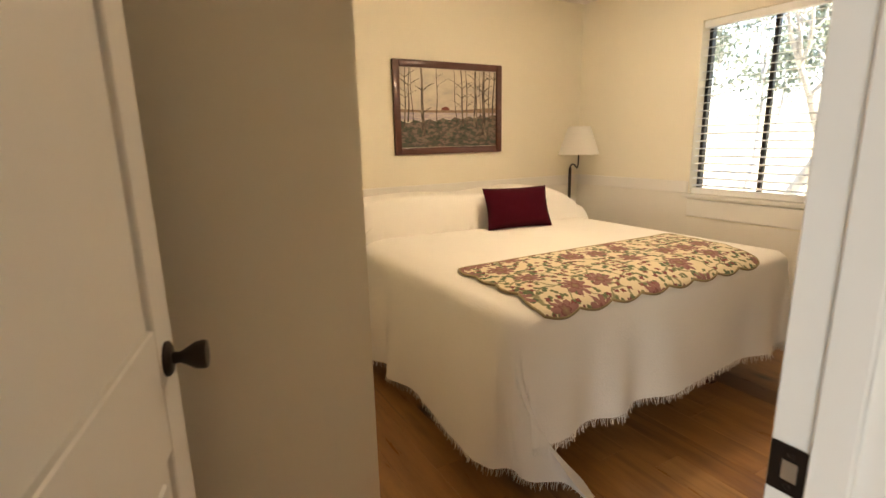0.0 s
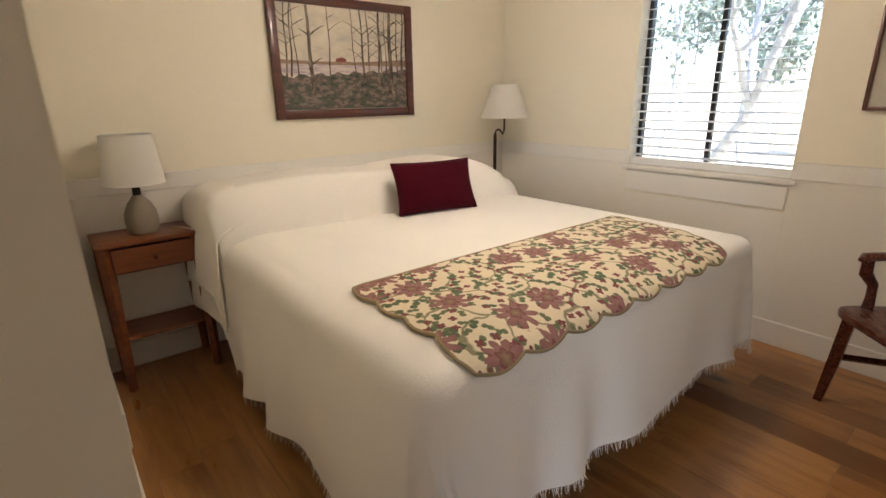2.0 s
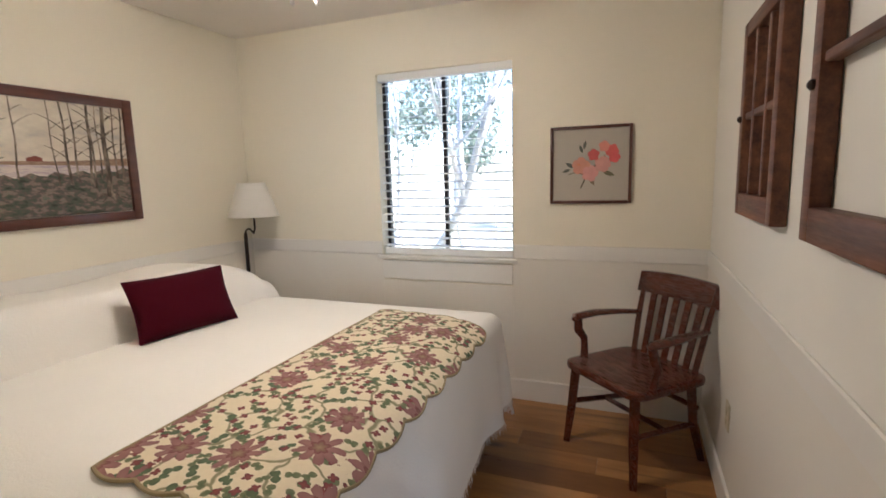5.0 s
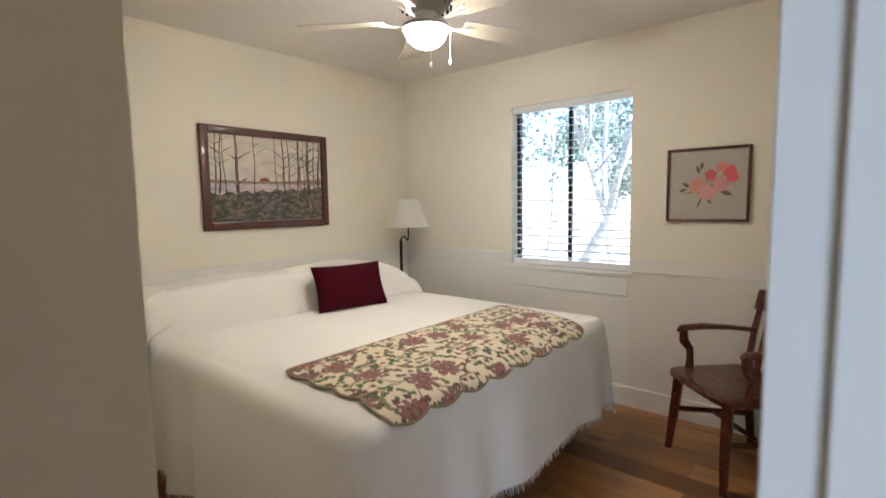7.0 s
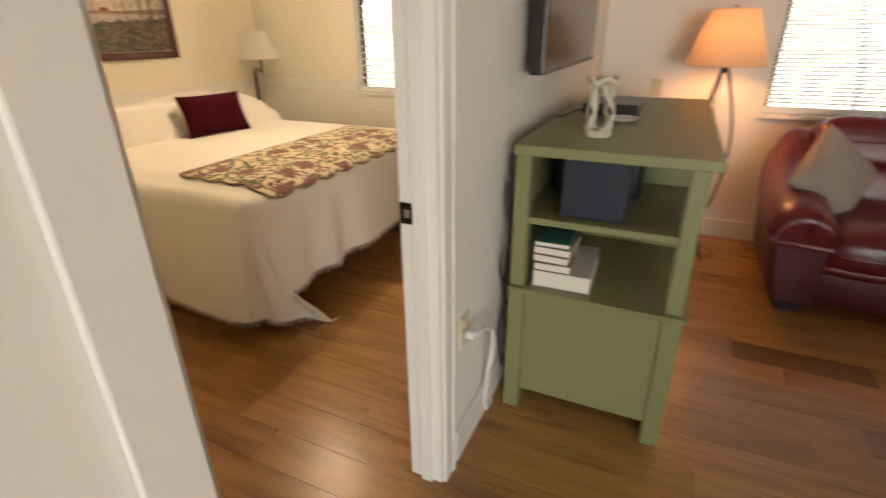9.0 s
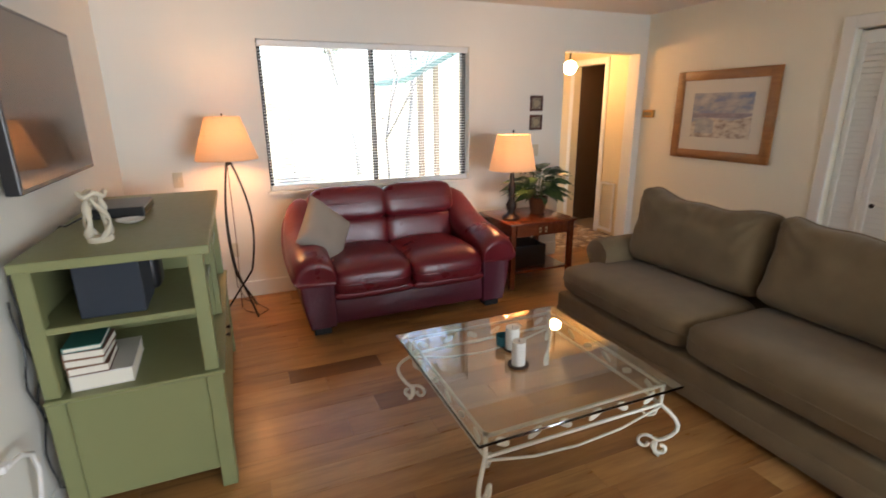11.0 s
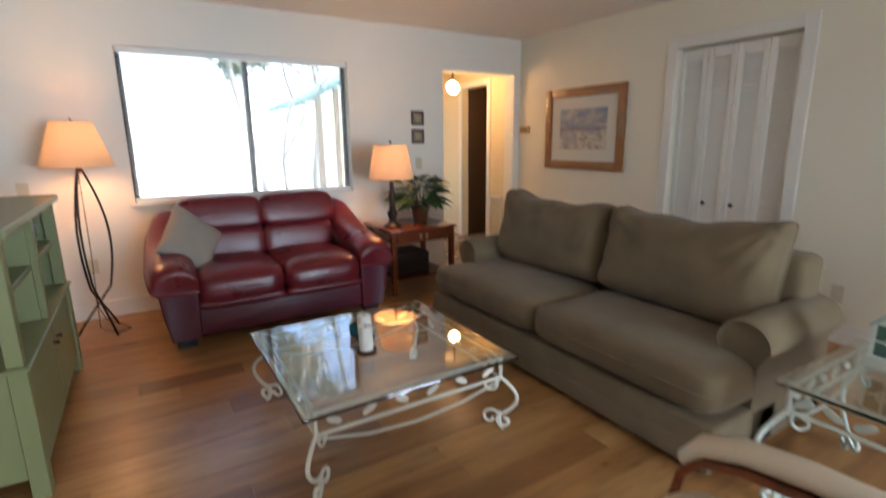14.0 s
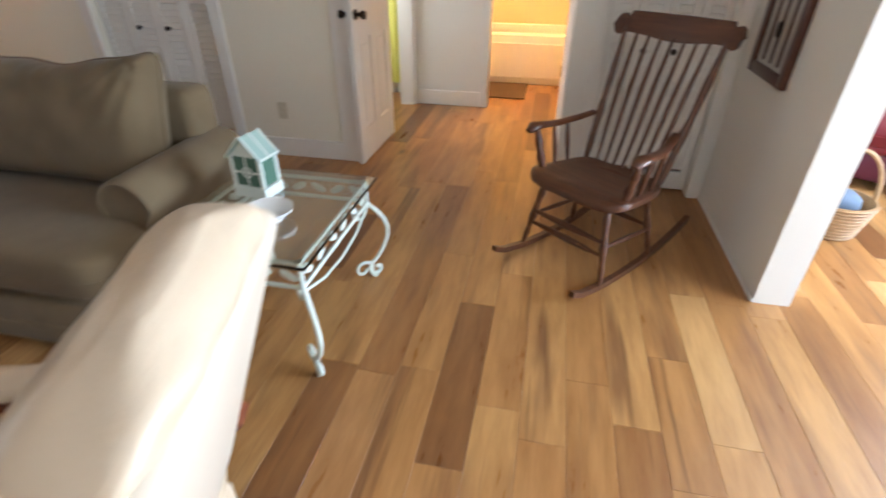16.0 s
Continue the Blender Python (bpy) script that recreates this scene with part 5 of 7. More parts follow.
rbox(bm, CW - 0.03, CW - 0.012, -CD + 0.06, -0.06, 0.09, CT - 0.035, r=0.002, seg=1)
part("side_panel", bm, M_GREEN, con)
for i in range(2):
    bm = B()
    rbox(bm, 0.085 + i * 0.59, 0.66 + i * 0.59, -CD + 0.008, -CD + 0.026, 0.09, 0.525, r=0.003, seg=1)
    dd = part("door", bm, M_GREEN, con)
    bm = B()
    lathe(bm, [(0.006, 0), (0.006, 0.012), (0.014, 0.02), (0.002, 0.026)], 12)
    part("knob", bm, M_BRONZE, dd).matrix_local = pose(0.62 if i == 0 else 0.72, -CD + 0.008, 0.42, 90, 0, 0)

spk = thing("storage_box", pose(2.24, 1.24, 0.812), "dark slate blue box on the upper shelf", "box")
bm = B()
rbox(bm, -0.11, 0.11, -0.105, 0.105, 0, 0.208, r=0.006, seg=2)
part("body", bm, plain("slate_cloth", (0.014, 0.021, 0.033), 0.7, bump=0.3), spk)
spk2 = thing("speaker", pose(2.34, 1.27, 0.812), "black rounded speaker behind the slate box", "speaker")
bm = B()
rbox(bm, 0.025, 0.16, -0.16, 0.15, 0, 0.205, r=0.03, seg=3)
part("cabinet", bm, M_BLACK, spk2, smooth=40)
z = 0.547
rb = random.Random(2)
for w, d, h, c, page in ((0.20, 0.29, 0.06, (0.62, 0.60, 0.56), 0), (0.13, 0.19, 0.032, (0.13, 0.05, 0.03), 1), (0.125, 0.18, 0.03, (0.22, 0.12, 0.06), 1), (0.13, 0.185, 0.03, (0.20, 0.08, 0.05), 1), (0.12, 0.18, 0.02, (0.03, 0.16, 0.14), 1)):
    bk = thing("book", pose(2.105 + d / 2, 1.418 - w / 2, z, 0, 0, rb.uniform(-2, 2)), "hardback book lying in a stack on the lower shelf", "book", "stacked books")
    bm = B()
    box(bm, -d / 2, d / 2, -w / 2, w / 2, 0, 0.003)
    box(bm, -d / 2, d / 2, -w / 2, w / 2, h - 0.003, h)
    box(bm, -d / 2, d / 2, w / 2 - 0.003, w / 2, 0.003, h - 0.003)
    part("cover", bm, plain("book_cover", c, 0.5), bk)
    bm = B()
    box(bm, -d / 2 + 0.003, d / 2 - 0.003, -w / 2 + 0.003, w / 2 - 0.0035, 0.0032, h - 0.0032)
    part("page_block", bm, bpy.data.materials.get("paper") or plain("paper", (0.72, 0.68, 0.58), 0.9), bk)
    z += h + 0.0005
rec = thing("radio", pose(3.16, 1.06, 0.812), "small dark radio on the console shelf", "radio")
bm = B()
rbox(bm, -0.09, 0.09, -0.07, 0.08, 0, 0.15, r=0.008, seg=2)
part("case", bm, M_BLACK, rec)
bm = B()
lathe(bm, [(0.022, 0), (0.022, 0.012), (0.018, 0.016), (0.001, 0.016)], 18)
part("dial", bm, plain("dial_steel", (0.4, 0.4, 0.4), 0.3, metal=0.9), rec).matrix_local = pose(0.04, -0.07, 0.09, 90, 0, 0)
bm = B()
rbox(bm, -0.06, 0.0, -0.073, -0.07, 0.03, 0.12, r=0.001, seg=1)
part("grille", bm, plain("radio_grille", (0.15, 0.09, 0.05), 0.6), rec)
for k, (x0, z0, z1) in enumerate(((2.11, 0.92, 0.16), (2.16, 1.0, 0.30))):
    bc = thing("black_cable", pose(x0, 1.527, 0), "black cable hanging behind the green console", "cable", "cables behind the console")
    bm = B()
    tube(bm, [(0.018 * math.sin(i * 0.9 + k * 2), 0.008 * math.sin(i * 1.3 + k), z0 + (z1 - z0) * i / 14) for i in range(15)] + [(0.06, 0.0, z1 - 0.05), (0.16, 0.0, z1 - 0.02)], 0.004, seg=6)
    part("sheath", bm, M_BLACK, bc, smooth=60)
bx = thing("box_cord", pose(2.70, 1.36, CT), "thin black cord looped behind the set-top box", "cable")
bm = B()
tube(bm, [(0.03, -0.05, 0.03), (-0.03, 0.0, 0.035), (-0.07, 0.05, 0.03), (-0.09, 0.10, 0.006), (-0.08, 0.125, 0.006), (-0.08, 0.15, -0.02), (-0.08, 0.155, -0.30)], 0.0035, seg=6)
part("sheath", bm, M_BLACK, bx, smooth=60)
cable = thing("set_top_box", pose(2.86, 1.30, CT), "flat black set-top box on the console", "media box")
bm = B()
rbox(bm, -0.15, 0.15, -0.12, 0.10, 0.004, 0.05, r=0.006, seg=2)
part("case", bm, M_BLACK, cable)
bm = B()
rbox(bm, -0.14, 0.14, -0.1215, -0.12, 0.012, 0.04, r=0.0004, seg=1)
part("front_panel", bm, plain("gloss_black", (0.01, 0.01, 0.01), 0.1, bump=0.0), cable)
for x in (-0.12, 0.12):
    for y in (-0.1, 0.08):
        bm = B()
        lathe(bm, [(0.01, 0), (0.01, 0.005)], 10, (x, y, 0))
        part("foot", bm, M_BLACK, cable)
dish = thing("small_dish", pose(2.60, 1.22, CT), "small white oval dish on the console", "dish")
bm = B()
lathe(bm, [(0.02, 0), (0.03, 0.002), (0.055, 0.014), (0.058, 0.018), (0.05, 0.012), (0.02, 0.005), (0.002, 0.005)], 24)
part("bowl", bm, plain("white_ceramic", (0.78, 0.76, 0.72), 0.2, var=0.02, bump=0.02), dish, smooth=60)
vs = thing("carved_vase", pose(2.285, 1.27, CT), "ivory openwork carved vase on the console", "vase")
bm = B()
lathe(bm, [(0.002, 0.0), (0.042, 0.0), (0.044, 0.012), (0.036, 0.022), (0.036, 0.02)], 24)
part("foot", bm, plain("ivory_ceramic", (0.60, 0.54, 0.42), 0.4, var=0.1), vs, smooth=50)
for k in range(4):
    bm = B()
    a0 = math.pi / 2 * k + 0.4
    tube(bm, [((0.034 + 0.012 * math.sin(t * 5)) * math.cos(a0 + 0.9 * math.sin(t * 4)), (0.034 + 0.012 * math.sin(t * 5)) * math.sin(a0 + 0.9 * math.sin(t * 4)), 0.018 + 0.16 * t) for t in [i / 12 for i in range(13)]], [0.011 + 0.004 * math.sin(i) for i in range(13)], seg=8, flat=0.7)
    part("branch", bm, bpy.data.materials["ivory_ceramic"], vs, smooth=60)
bm = B()
tube(bm, [(0.042 * math.cos(t) * (1 + 0.1 * math.sin(3 * t)), 0.042 * math.sin(t), 0.18 + 0.008 * math.sin(4 * t)) for t in [2 * math.pi * i / 24 for i in range(25)]], 0.009, seg=8)
part("rim", bm, bpy.data.materials["ivory_ceramic"], vs, smooth=60)

tv = thing("television", pose(2.76, P0, 1.578), "black flat television mounted on the wall", "television")
bm = B()
rbox(bm, -0.51, 0.51, -0.095, -0.045, -0.325, 0.325, r=0.006, seg=2)
part("case", bm, M_BLACK, tv)
bm = B()
box(bm, -0.495, 0.495, -0.0965, -0.0952, -0.305, 0.31)
part("screen", bm, plain("screen_glass", (0.02, 0.018, 0.018), 0.06, var=0.0, bump=0.0), tv, "dark reflective screen")
bm = B()
rbox(bm, -0.15, 0.15, -0.045, 0.0, -0.12, 0.12, r=0.004, seg=1)
part("wall_mount", bm, M_BLACK, tv)
plate("wall_outlet", pose(1.80, P0, 0.50), "ivory wall outlet with a white plug", "outlet")
cord = thing("power_cord", pose(1.80, P0 - 0.012, 0.49), "white power cord hanging from the outlet", "cable")
bm = B()
rbox(bm, -0.018, 0.018, -0.03, 0, -0.014, 0.014, r=0.006, seg=2)
part("plug", bm, plain("white_plastic", (0.75, 0.73, 0.7), 0.4), cord)
bm = B()
tube(bm, [(0.0, -0.03, 0), (0.05, -0.045, 0.0), (0.11, -0.05, -0.04), (0.145, -0.045, -0.12), (0.14, -0.03, -0.24), (0.16, -0.012, -0.40), (0.20, -0.008, -0.478), (0.26, -0.008, -0.482)], 0.008, seg=8)
part("cord", bm, bpy.data.materials["white_plastic"], cord, smooth=60)


def leather(name, base, rough):
    m, nt, b = nodes_of(name)
    v = coords(nt)
    big, cell = noise_tex(nt, v, 4, 4), nt.nodes.new("ShaderNodeTexVoronoi")
    cell.inputs["Scale"].default_value = 190
    nt.links.new(v, cell.inputs["Vector"])
    wr = noise_tex(nt, coords(nt, (1, 1, 2.2)), 9, 5, 0.6)
    c = mixrgb(nt, big, shade(base, 0.75), shade(base, 1.25))
    nt.links.new(c, b.inputs["Base Color"])
    nt.links.new(math_node(nt, "ADD", math_node(nt, "MULTIPLY", big, 0.2), rough - 0.1), b.inputs["Roughness"])
    h = math_node(nt, "ADD", math_node(nt, "MULTIPLY", cell.outputs["Distance"], 0.06), wr)
    bump_to(nt, b, h, 0.35, 0.010)
    return m


def cushion(parent, name, cx, cy, cz, w, d, h, mat, rx=0.0, rz=0.0, ex=0.3, ez=0.45, puff=None, label="", seam=True):
    m = pose(cx, cy, cz, rx, 0, rz)
    bm = B()
    seed = cx * 7 + cy * 3 + cz

    def lumpy(x, y, z):
        k = 0.010 * noise.noise((x * 4 + seed, y * 4, z * 4)) + 0.004 * noise.noise((x * 11 + seed, y * 11, z * 11))
        p = Vector((x, y, z)) * (1 + k * 2.2)
        return puff(*p) if puff else tuple(p)
    soft(bm, w, d, h, None, ex, ez, 40, 16, lumpy)
    ob = part(name, bm, mat, parent, label, smooth=80)
    ob.matrix_local = m
    if seam:
        bm = B()
        ring = []
        for i in range(41):
            th = 2 * math.pi * i / 40
            c, s = math.cos(th), math.sin(th)
            ring.append(Vector(lumpy(w / 2 * math.copysign(abs(c) ** ex, c), d / 2 * math.copysign(abs(s) ** ex, s), 0)) * 1.002)
        tube(bm, ring, 0.0045, seg=6)
        sm = part("welt", bm, mat, ob, smooth=60)
    return ob


M_RED = leather("oxblood_leather", (0.130, 0.010, 0.016), 0.30)
M_REDV = leather("oxblood_vinyl", (0.082, 0.010, 0.022), 0.42)


def loveseat(m, label):
    s = thing("leather_loveseat", m, label, "sofa")
    bm = B()
    rbox(bm, -0.60, 0.60, -0.40, 0.42, 0.06, 0.30, r=0.03, seg=3)
    part("base", bm, M_RED, s, smooth=50)
    bm = B()
    rbox(bm, -0.60, 0.60, -0.435, -0.39, 0.065, 0.25, r=0.02, seg=3)
    part("front_panel", bm, M_REDV, s, smooth=50)
    bm = B()
    rbox(bm, -0.66, 0.66, 0.33, 0.44, 0.06, 0.74, r=0.05, seg=3)
    part("back_panel", bm, M_REDV, s, smooth=50)

    def waterfall(x, y, z):
        f = max(0.0, -y - 0.2) / 0.17
        crown = 0.018 * math.cos(x * 4.6) * math.cos(min(1.0, abs(y) / 0.36) * 1.4) * (1 if z > 0 else 0)
        return (x, y, z - 0.022 * f * f + crown + 0.003 * math.sin(x * 46 + 2 * y) * math.exp(-((y - 0.30) / 0.10) ** 2))

    def tucked(x, y, z):
        return (x, y, z + 0.005 * math.sin(x * 60) * math.exp(-((z + 0.10) / 0.05) ** 2))
    for sx in (-1, 1):
        cushion(s, "seat_cushion", sx * 0.292, -0.125, 0.375, 0.60, 0.72, 0.25, M_RED, ex=0.3, ez=0.55, puff=waterfall)
        cushion(s, "seat_front_roll", sx * 0.292, -0.41, 0.275, 0.588, 0.12, 0.085, M_RED, ex=0.25, ez=0.8, seam=False)
        cushion(s, "back_cushion", sx * 0.295, 0.265, 0.545, 0.62, 0.22, 0.27, M_RED, rx=-10, ex=0.3, ez=0.45, seam=False, puff=tucked)
        cushion(s, "headrest_cushion", sx * 0.298, 0.315, 0.775, 0.63, 0.25, 0.30, M_RED, rx=-14, ex=0.24, ez=0.55, puff=tucked)

        def arm_ring(y, top, wide, low, grow, n=20):
            """Cross-section of the arm: straight inside, flaring out, arched on top."""
            inner, outer_lo, outer_hi = 0.575 - grow, 0.755 + grow, 0.60 + wide + grow
            pts = [(inner, low)]
            cx, r = (inner + outer_hi) / 2, (outer_hi - inner) / 2
            zc = top - 0.10
            for k in range(n + 1):
                a = math.pi * (1 - k / n)
                pts.append((cx + r * math.cos(a), zc + (0.10 + grow) * math.sin(a)))
            f = (low - 0.06) / max(0.01, zc - 0.06)
            pts.append((outer_lo + (outer_hi - outer_lo) * (0.25 + 0.75 * f) + 0.02, low + (zc - low) * 0.45))
            pts.append((outer_lo + (outer_hi - outer_lo) * f, low))
            return [(sx * px, y, pz) for px, pz in pts]
        bm = B()
        rings = []
        for y, top, wide, k in ((-0.452, 0.50, 0.185, -0.03), (-0.462, 0.52, 0.20, -0.008), (-0.455, 0.535, 0.21, 0.0), (-0.2, 0.585, 0.225, 0.0), (0.1, 0.64, 0.22, 0.0), (0.30, 0.72, 0.20, 0.0), (0.42, 0.72, 0.18, 0.0), (0.435, 0.70, 0.16, -0.03)):
            rings.append(arm_ring(y, top, wide, 0.06, k))
        ring_sweep(bm, rings)
        part("arm", bm, M_REDV, s, "smooth purplish red arm panel", smooth=60)
        bm = B()
        rings = []
        for y, top, wide, k in ((-0.485, 0.520, 0.205, 0.004), (-0.492, 0.535, 0.215, 0.016), (-0.475, 0.555, 0.222, 0.026), (-0.40, 0.585, 0.230, 0.032), (-0.2, 0.618, 0.236, 0.034), (0.0, 0.645, 0.234, 0.032), (0.14, 0.69, 0.225, 0.030), (0.25, 0.765, 0.205, 0.030), (0.33, 0.83, 0.175, 0.028), (0.40, 0.84, 0.15, 0.018), (0.43, 0.80, 0.13, 0.0)):
            rings.append([(px + 0.004 * noise.noise((px * 9, y * 11, pz * 9)), py, pz + 0.010 * noise.noise((px * 8, y * 13, pz * 8))) for px, py, pz in arm_ring(y, top - 0.012, wide, top - 0.14, k * 0.5)])
        ring_sweep(bm, rings)
        part("arm_pad", bm, M_RED, s, "padded red leather arm top", smooth=70)
        for y in (-0.38, 0.36):
            bm = B()
            rbox(bm, sx * 0.67 - 0.06, sx * 0.67 + 0.06, y - 0.05, y + 0.05, 0, 0.064, r=0.006, seg=1)
            part("foot", bm, M_BLACK, s)
    return s


loveseat(pose(3.80, -0.34, 0, 0, 0, -90), "oxblood red leather two-seat sofa under the window")
tp = thing("throw_pillow", pose(3.735, 0.215, 0.655, 64, 40, -70), "beige grey suede throw pillow leaning on the red sofa", "pillow")
bm = B()
pillow_mesh(bm, 0.42, 0.42, 0.19, 26, 0.09)
part("cover", bm, plain("beige_suede", (0.33, 0.275, 0.23), 0.9, var=0.12, bump=0.25), tp, smooth=70)

M_TAUPE = plain("taupe_microfibre", (0.172, 0.122, 0.067), 0.85, var=0.30, big=5.5, fine=200, bump=0.35, dist=0.002, sheen=0.12, spec=0.25)
sofa = thing("fabric_sofa", pose(1.83, -1.78, 0, 0, 0, 180), "taupe microfibre sofa with loose cushions", "sofa")
bm = B()
rbox(bm, -1.08, 1.08, -0.475, 0.46, 0.03, 0.235, r=0.018, seg=2)
part("base", bm, M_TAUPE, sofa, smooth=50)
bm = B()
rbox(bm, -1.078, 1.078, -0.483, -0.465, 0.035, 0.13, r=0.008, seg=2)
part("skirt", bm, M_TAUPE, sofa, smooth=50)
bm = B()
rbox(bm, -1.02, 1.02, 0.27, 0.47, 0.2, 0.81, r=0.05, seg=3)
part("back_frame", bm, M_TAUPE, sofa, smooth=50)


def pillow_edge(u, v, w, h, sx):
    """Outline of a slumped cushion in its middle plane: raised ears, a sagging top edge."""
    e = u * sx
    ear = 0.070 * max(0.0, e) ** 2 + 0.035 * max(0.0, -e) ** 3 - 0.022 * (1 - u * u)
    x = u * w / 2 * (1 - 0.035 * (1 - abs(v) ** 2)) * (1 - 0.05 * abs(u) ** 9 * abs(v) ** 9)
    z = v * h / 2 * (1 - 0.16 * abs(u) ** 9 * abs(v) ** 9) + ear * max(0.0, v) ** 1.5 - 0.012 * math.sin(u * 9 + sx) * max(0.0, v) ** 4 * 0.6
    return (x, 0.0, z)


def back_pillow(bm, w, h, t, sx, nu=56, nv=34):
    """A loose cushion, knife-edged all round, with creases running in from the corners."""
    front, rear = [], []
    for j in range(nv + 1):
        rf_, rr_ = [], []
        for i in range(nu + 1):
            u, v = 2 * i / nu - 1, 2 * j / nv - 1
            x, _, z = pillow_edge(u, v, w, h, sx)
            k = ((1 - abs(u) ** 9) * (1 - abs(v) ** 5)) ** 0.42
            crease = 0.0
            for cu in (-1, 1):
                dx, dz = (u - cu) * w / 2, (v - 1) * h / 2
                d, an = math.hypot(dx, dz), math.atan2(dz, dx)
                crease += 0.017 * math.sin(an * 17 + cu * 2) * math.exp(-d / 0.16) * min(1.0, d / 0.03)
            crease += 0.008 * math.sin(u * 26 + 3 * math.sin(u * 7)) * max(0.0, v) ** 3 + 0.018 * noise.noise((u * 2.2, v * 2.0, sx * 5.0))
            y = t / 2 * k + crease * min(1.0, k * 2)
            rf_.append(bm.verts.new((x, -y, z)))
            rr_.append(rf_[-1] if i in (0, nu) or j in (0, nv) else bm.verts.new((x, t / 2 * k * 0.6, z)))
        front.append(rf_)
        rear.append(rr_)
    for j in range(nv):
        for i in range(nu):
            bm.faces.new((front[j][i], front[j][i + 1], front[j + 1][i + 1], front[j + 1][i]))
            bm.faces.new((rear[j][i], rear[j + 1][i], rear[j + 1][i + 1], rear[j][i + 1]))


def tee(x, y, z):
    return (x, y, z + 0.012 * math.cos(x * 2.6) * math.cos(y * 2.5))


for sx in (-1, 1):
    cushion(sofa, "seat_cushion", sx * 0.535, -0.155, 0.345, 1.075, 0.66, 0.215, M_TAUPE, ex=0.22, ez=0.4, puff=tee)

    bm = B()
    back_pillow(bm, 0.99, 0.50, 0.29, sx)
    bc = part("back_cushion", bm, M_TAUPE, sofa, "loose wrinkled back cushion", smooth=80)
    bc.matrix_local = pose(sx * 0.49, 0.17, 0.69, -14, 0, sx * -1.5)
    bm = B()
    rim_ = [(-1, -1 + 2 * i / 24) for i in range(24)] + [(-1 + 2 * i / 40, 1) for i in range(40)] + [(1, 1 - 2 * i / 24) for i in range(25)]
    tube(bm, [pillow_edge(u, v, 0.99, 0.50, sx) for u, v in rim_], 0.006, seg=6)
    part("welt", bm, M_TAUPE, bc, smooth=60)
    bm = B()
    cx = sx * 0.985
    out = [(cx + sx * 0.095, 0.05), (cx - sx * 0.055, 0.05), (cx - sx * 0.055, 0.42)] + [(cx + sx * (0.03 - 0.115 * math.cos(t)), 0.50 + 0.115 * math.sin(t)) for t in [math.pi * (0.02 + 0.96 * i / 12) for i in range(13)]] + [(cx + sx * 0.095, 0.42)]
    rings = []
    for y, k in ((-0.19, 0.90), (-0.205, 0.96), (-0.19, 1.0), (0.05, 1.0), (0.44, 1.0)):
        rings.append([(cx + (px - cx) * k, y, 0.30 + (pz - 0.30) * k) for px, pz in out])
    rings[0] = [(p[0], -0.195, p[2]) for p in rings[0]]
    ring_sweep(bm, rings)
    part("arm", bm, M_TAUPE, sofa, "rolled arm", smooth=60)
    for y in (-0.42, 0.4):
        bm = B()
        lathe(bm, [(0.03, 0.0), (0.035, 0.03)], 12, (sx * 1.0, y, 0))
        part("foot", bm, M_BLACK, sofa)

# end table, lamp, plant
M_CHERRY = wood("cherry_end_table", (0.10, 0.020, 0.008), (0.24, 0.058, 0.019), 0.25, coat=0.3)
et = thing("end_table", pose(3.88, -1.625, 0), "cherry wood end table with one drawer and a lower shelf", "end table")
bm = B()
rbox(bm, -0.31, 0.31, -0.335, 0.335, 0.565, 0.588, r=0.006, seg=2)
part("top", bm, M_CHERRY, et, smooth=40)
for x in (-0.27, 0.27):
    for y in (-0.295, 0.295):
        bm = B()
        rbox(bm, x - 0.022, x + 0.022, y - 0.022, y + 0.022, 0, 0.566, r=0.003, seg=1)
        part("leg", bm, M_CHERRY, et)
bm = B()
rbox(bm, -0.248, 0.248, -0.285, -0.268, 0.455, 0.565, r=0.002, seg=1)
rbox(bm, -0.248, 0.248, 0.268, 0.285, 0.455, 0.565, r=0.002, seg=1)
rbox(bm, 0.258, 0.276, -0.273, 0.273, 0.455, 0.565, r=0.002, seg=1)
part("apron", bm, M_CHERRY, et)
bm = B()
rbox(bm, -0.283, -0.262, -0.26, 0.26, 0.462, 0.56, r=0.004, seg=2)
dw = part("drawer", bm, M_CHERRY, et)
for y in (-0.03, 0.03):
    for z in (0.495, 0.525):
        bm = B()
        rbox(bm, -0.287, -0.283, y - 0.012, y + 0.012, z - 0.009, z + 0.009, r=0.001, seg=1)
        part("inlay", bm, plain("pale_inlay", (0.45, 0.30, 0.16), 0.4), dw)
bm = B()
rbox(bm, -0.265, 0.265, -0.29, 0.29, 0.13, 0.15, r=0.003, seg=1)
part("shelf", bm, M_CHERRY, et)
sub = thing("black_box", pose(3.86, -1.56, 0.15), "black box on the lower shelf of the end table", "box")
bm = B()
rbox(bm, -0.17, 0.17, -0.17, 0.17, 0, 0.20, r=0.012, seg=2)
part("case", bm, M_BLACK, sub)
tl = thing("table_lamp", pose(3.80, -1.42, 0.588), "lit table lamp with turned bronze base and cream shade", "table lamp")
bm = B()
lathe(bm, [(0.080, 0), (0.083, 0.012), (0.066, 0.028), (0.036, 0.045), (0.028, 0.07), (0.044, 0.10), (0.047, 0.13), (0.028, 0.16), (0.023, 0.19), (0.036, 0.20), (0.022, 0.22), (0.034, 0.27), (0.028, 0.31), (0.017, 0.33), (0.021, 0.36), (0.015, 0.41)], 24)
part("base", bm, M_BRONZE, tl, "turned dark bronze base", smooth=60)
bm = B()
tube(bm, [(0, 0, 0.41), (0, 0, 0.735)], 0.004, seg=6)
tube(bm, [(-0.10, 0, 0.70), (0.10, 0, 0.70)], 0.002, seg=5)
part("harp", bm, M_BRONZE, tl)
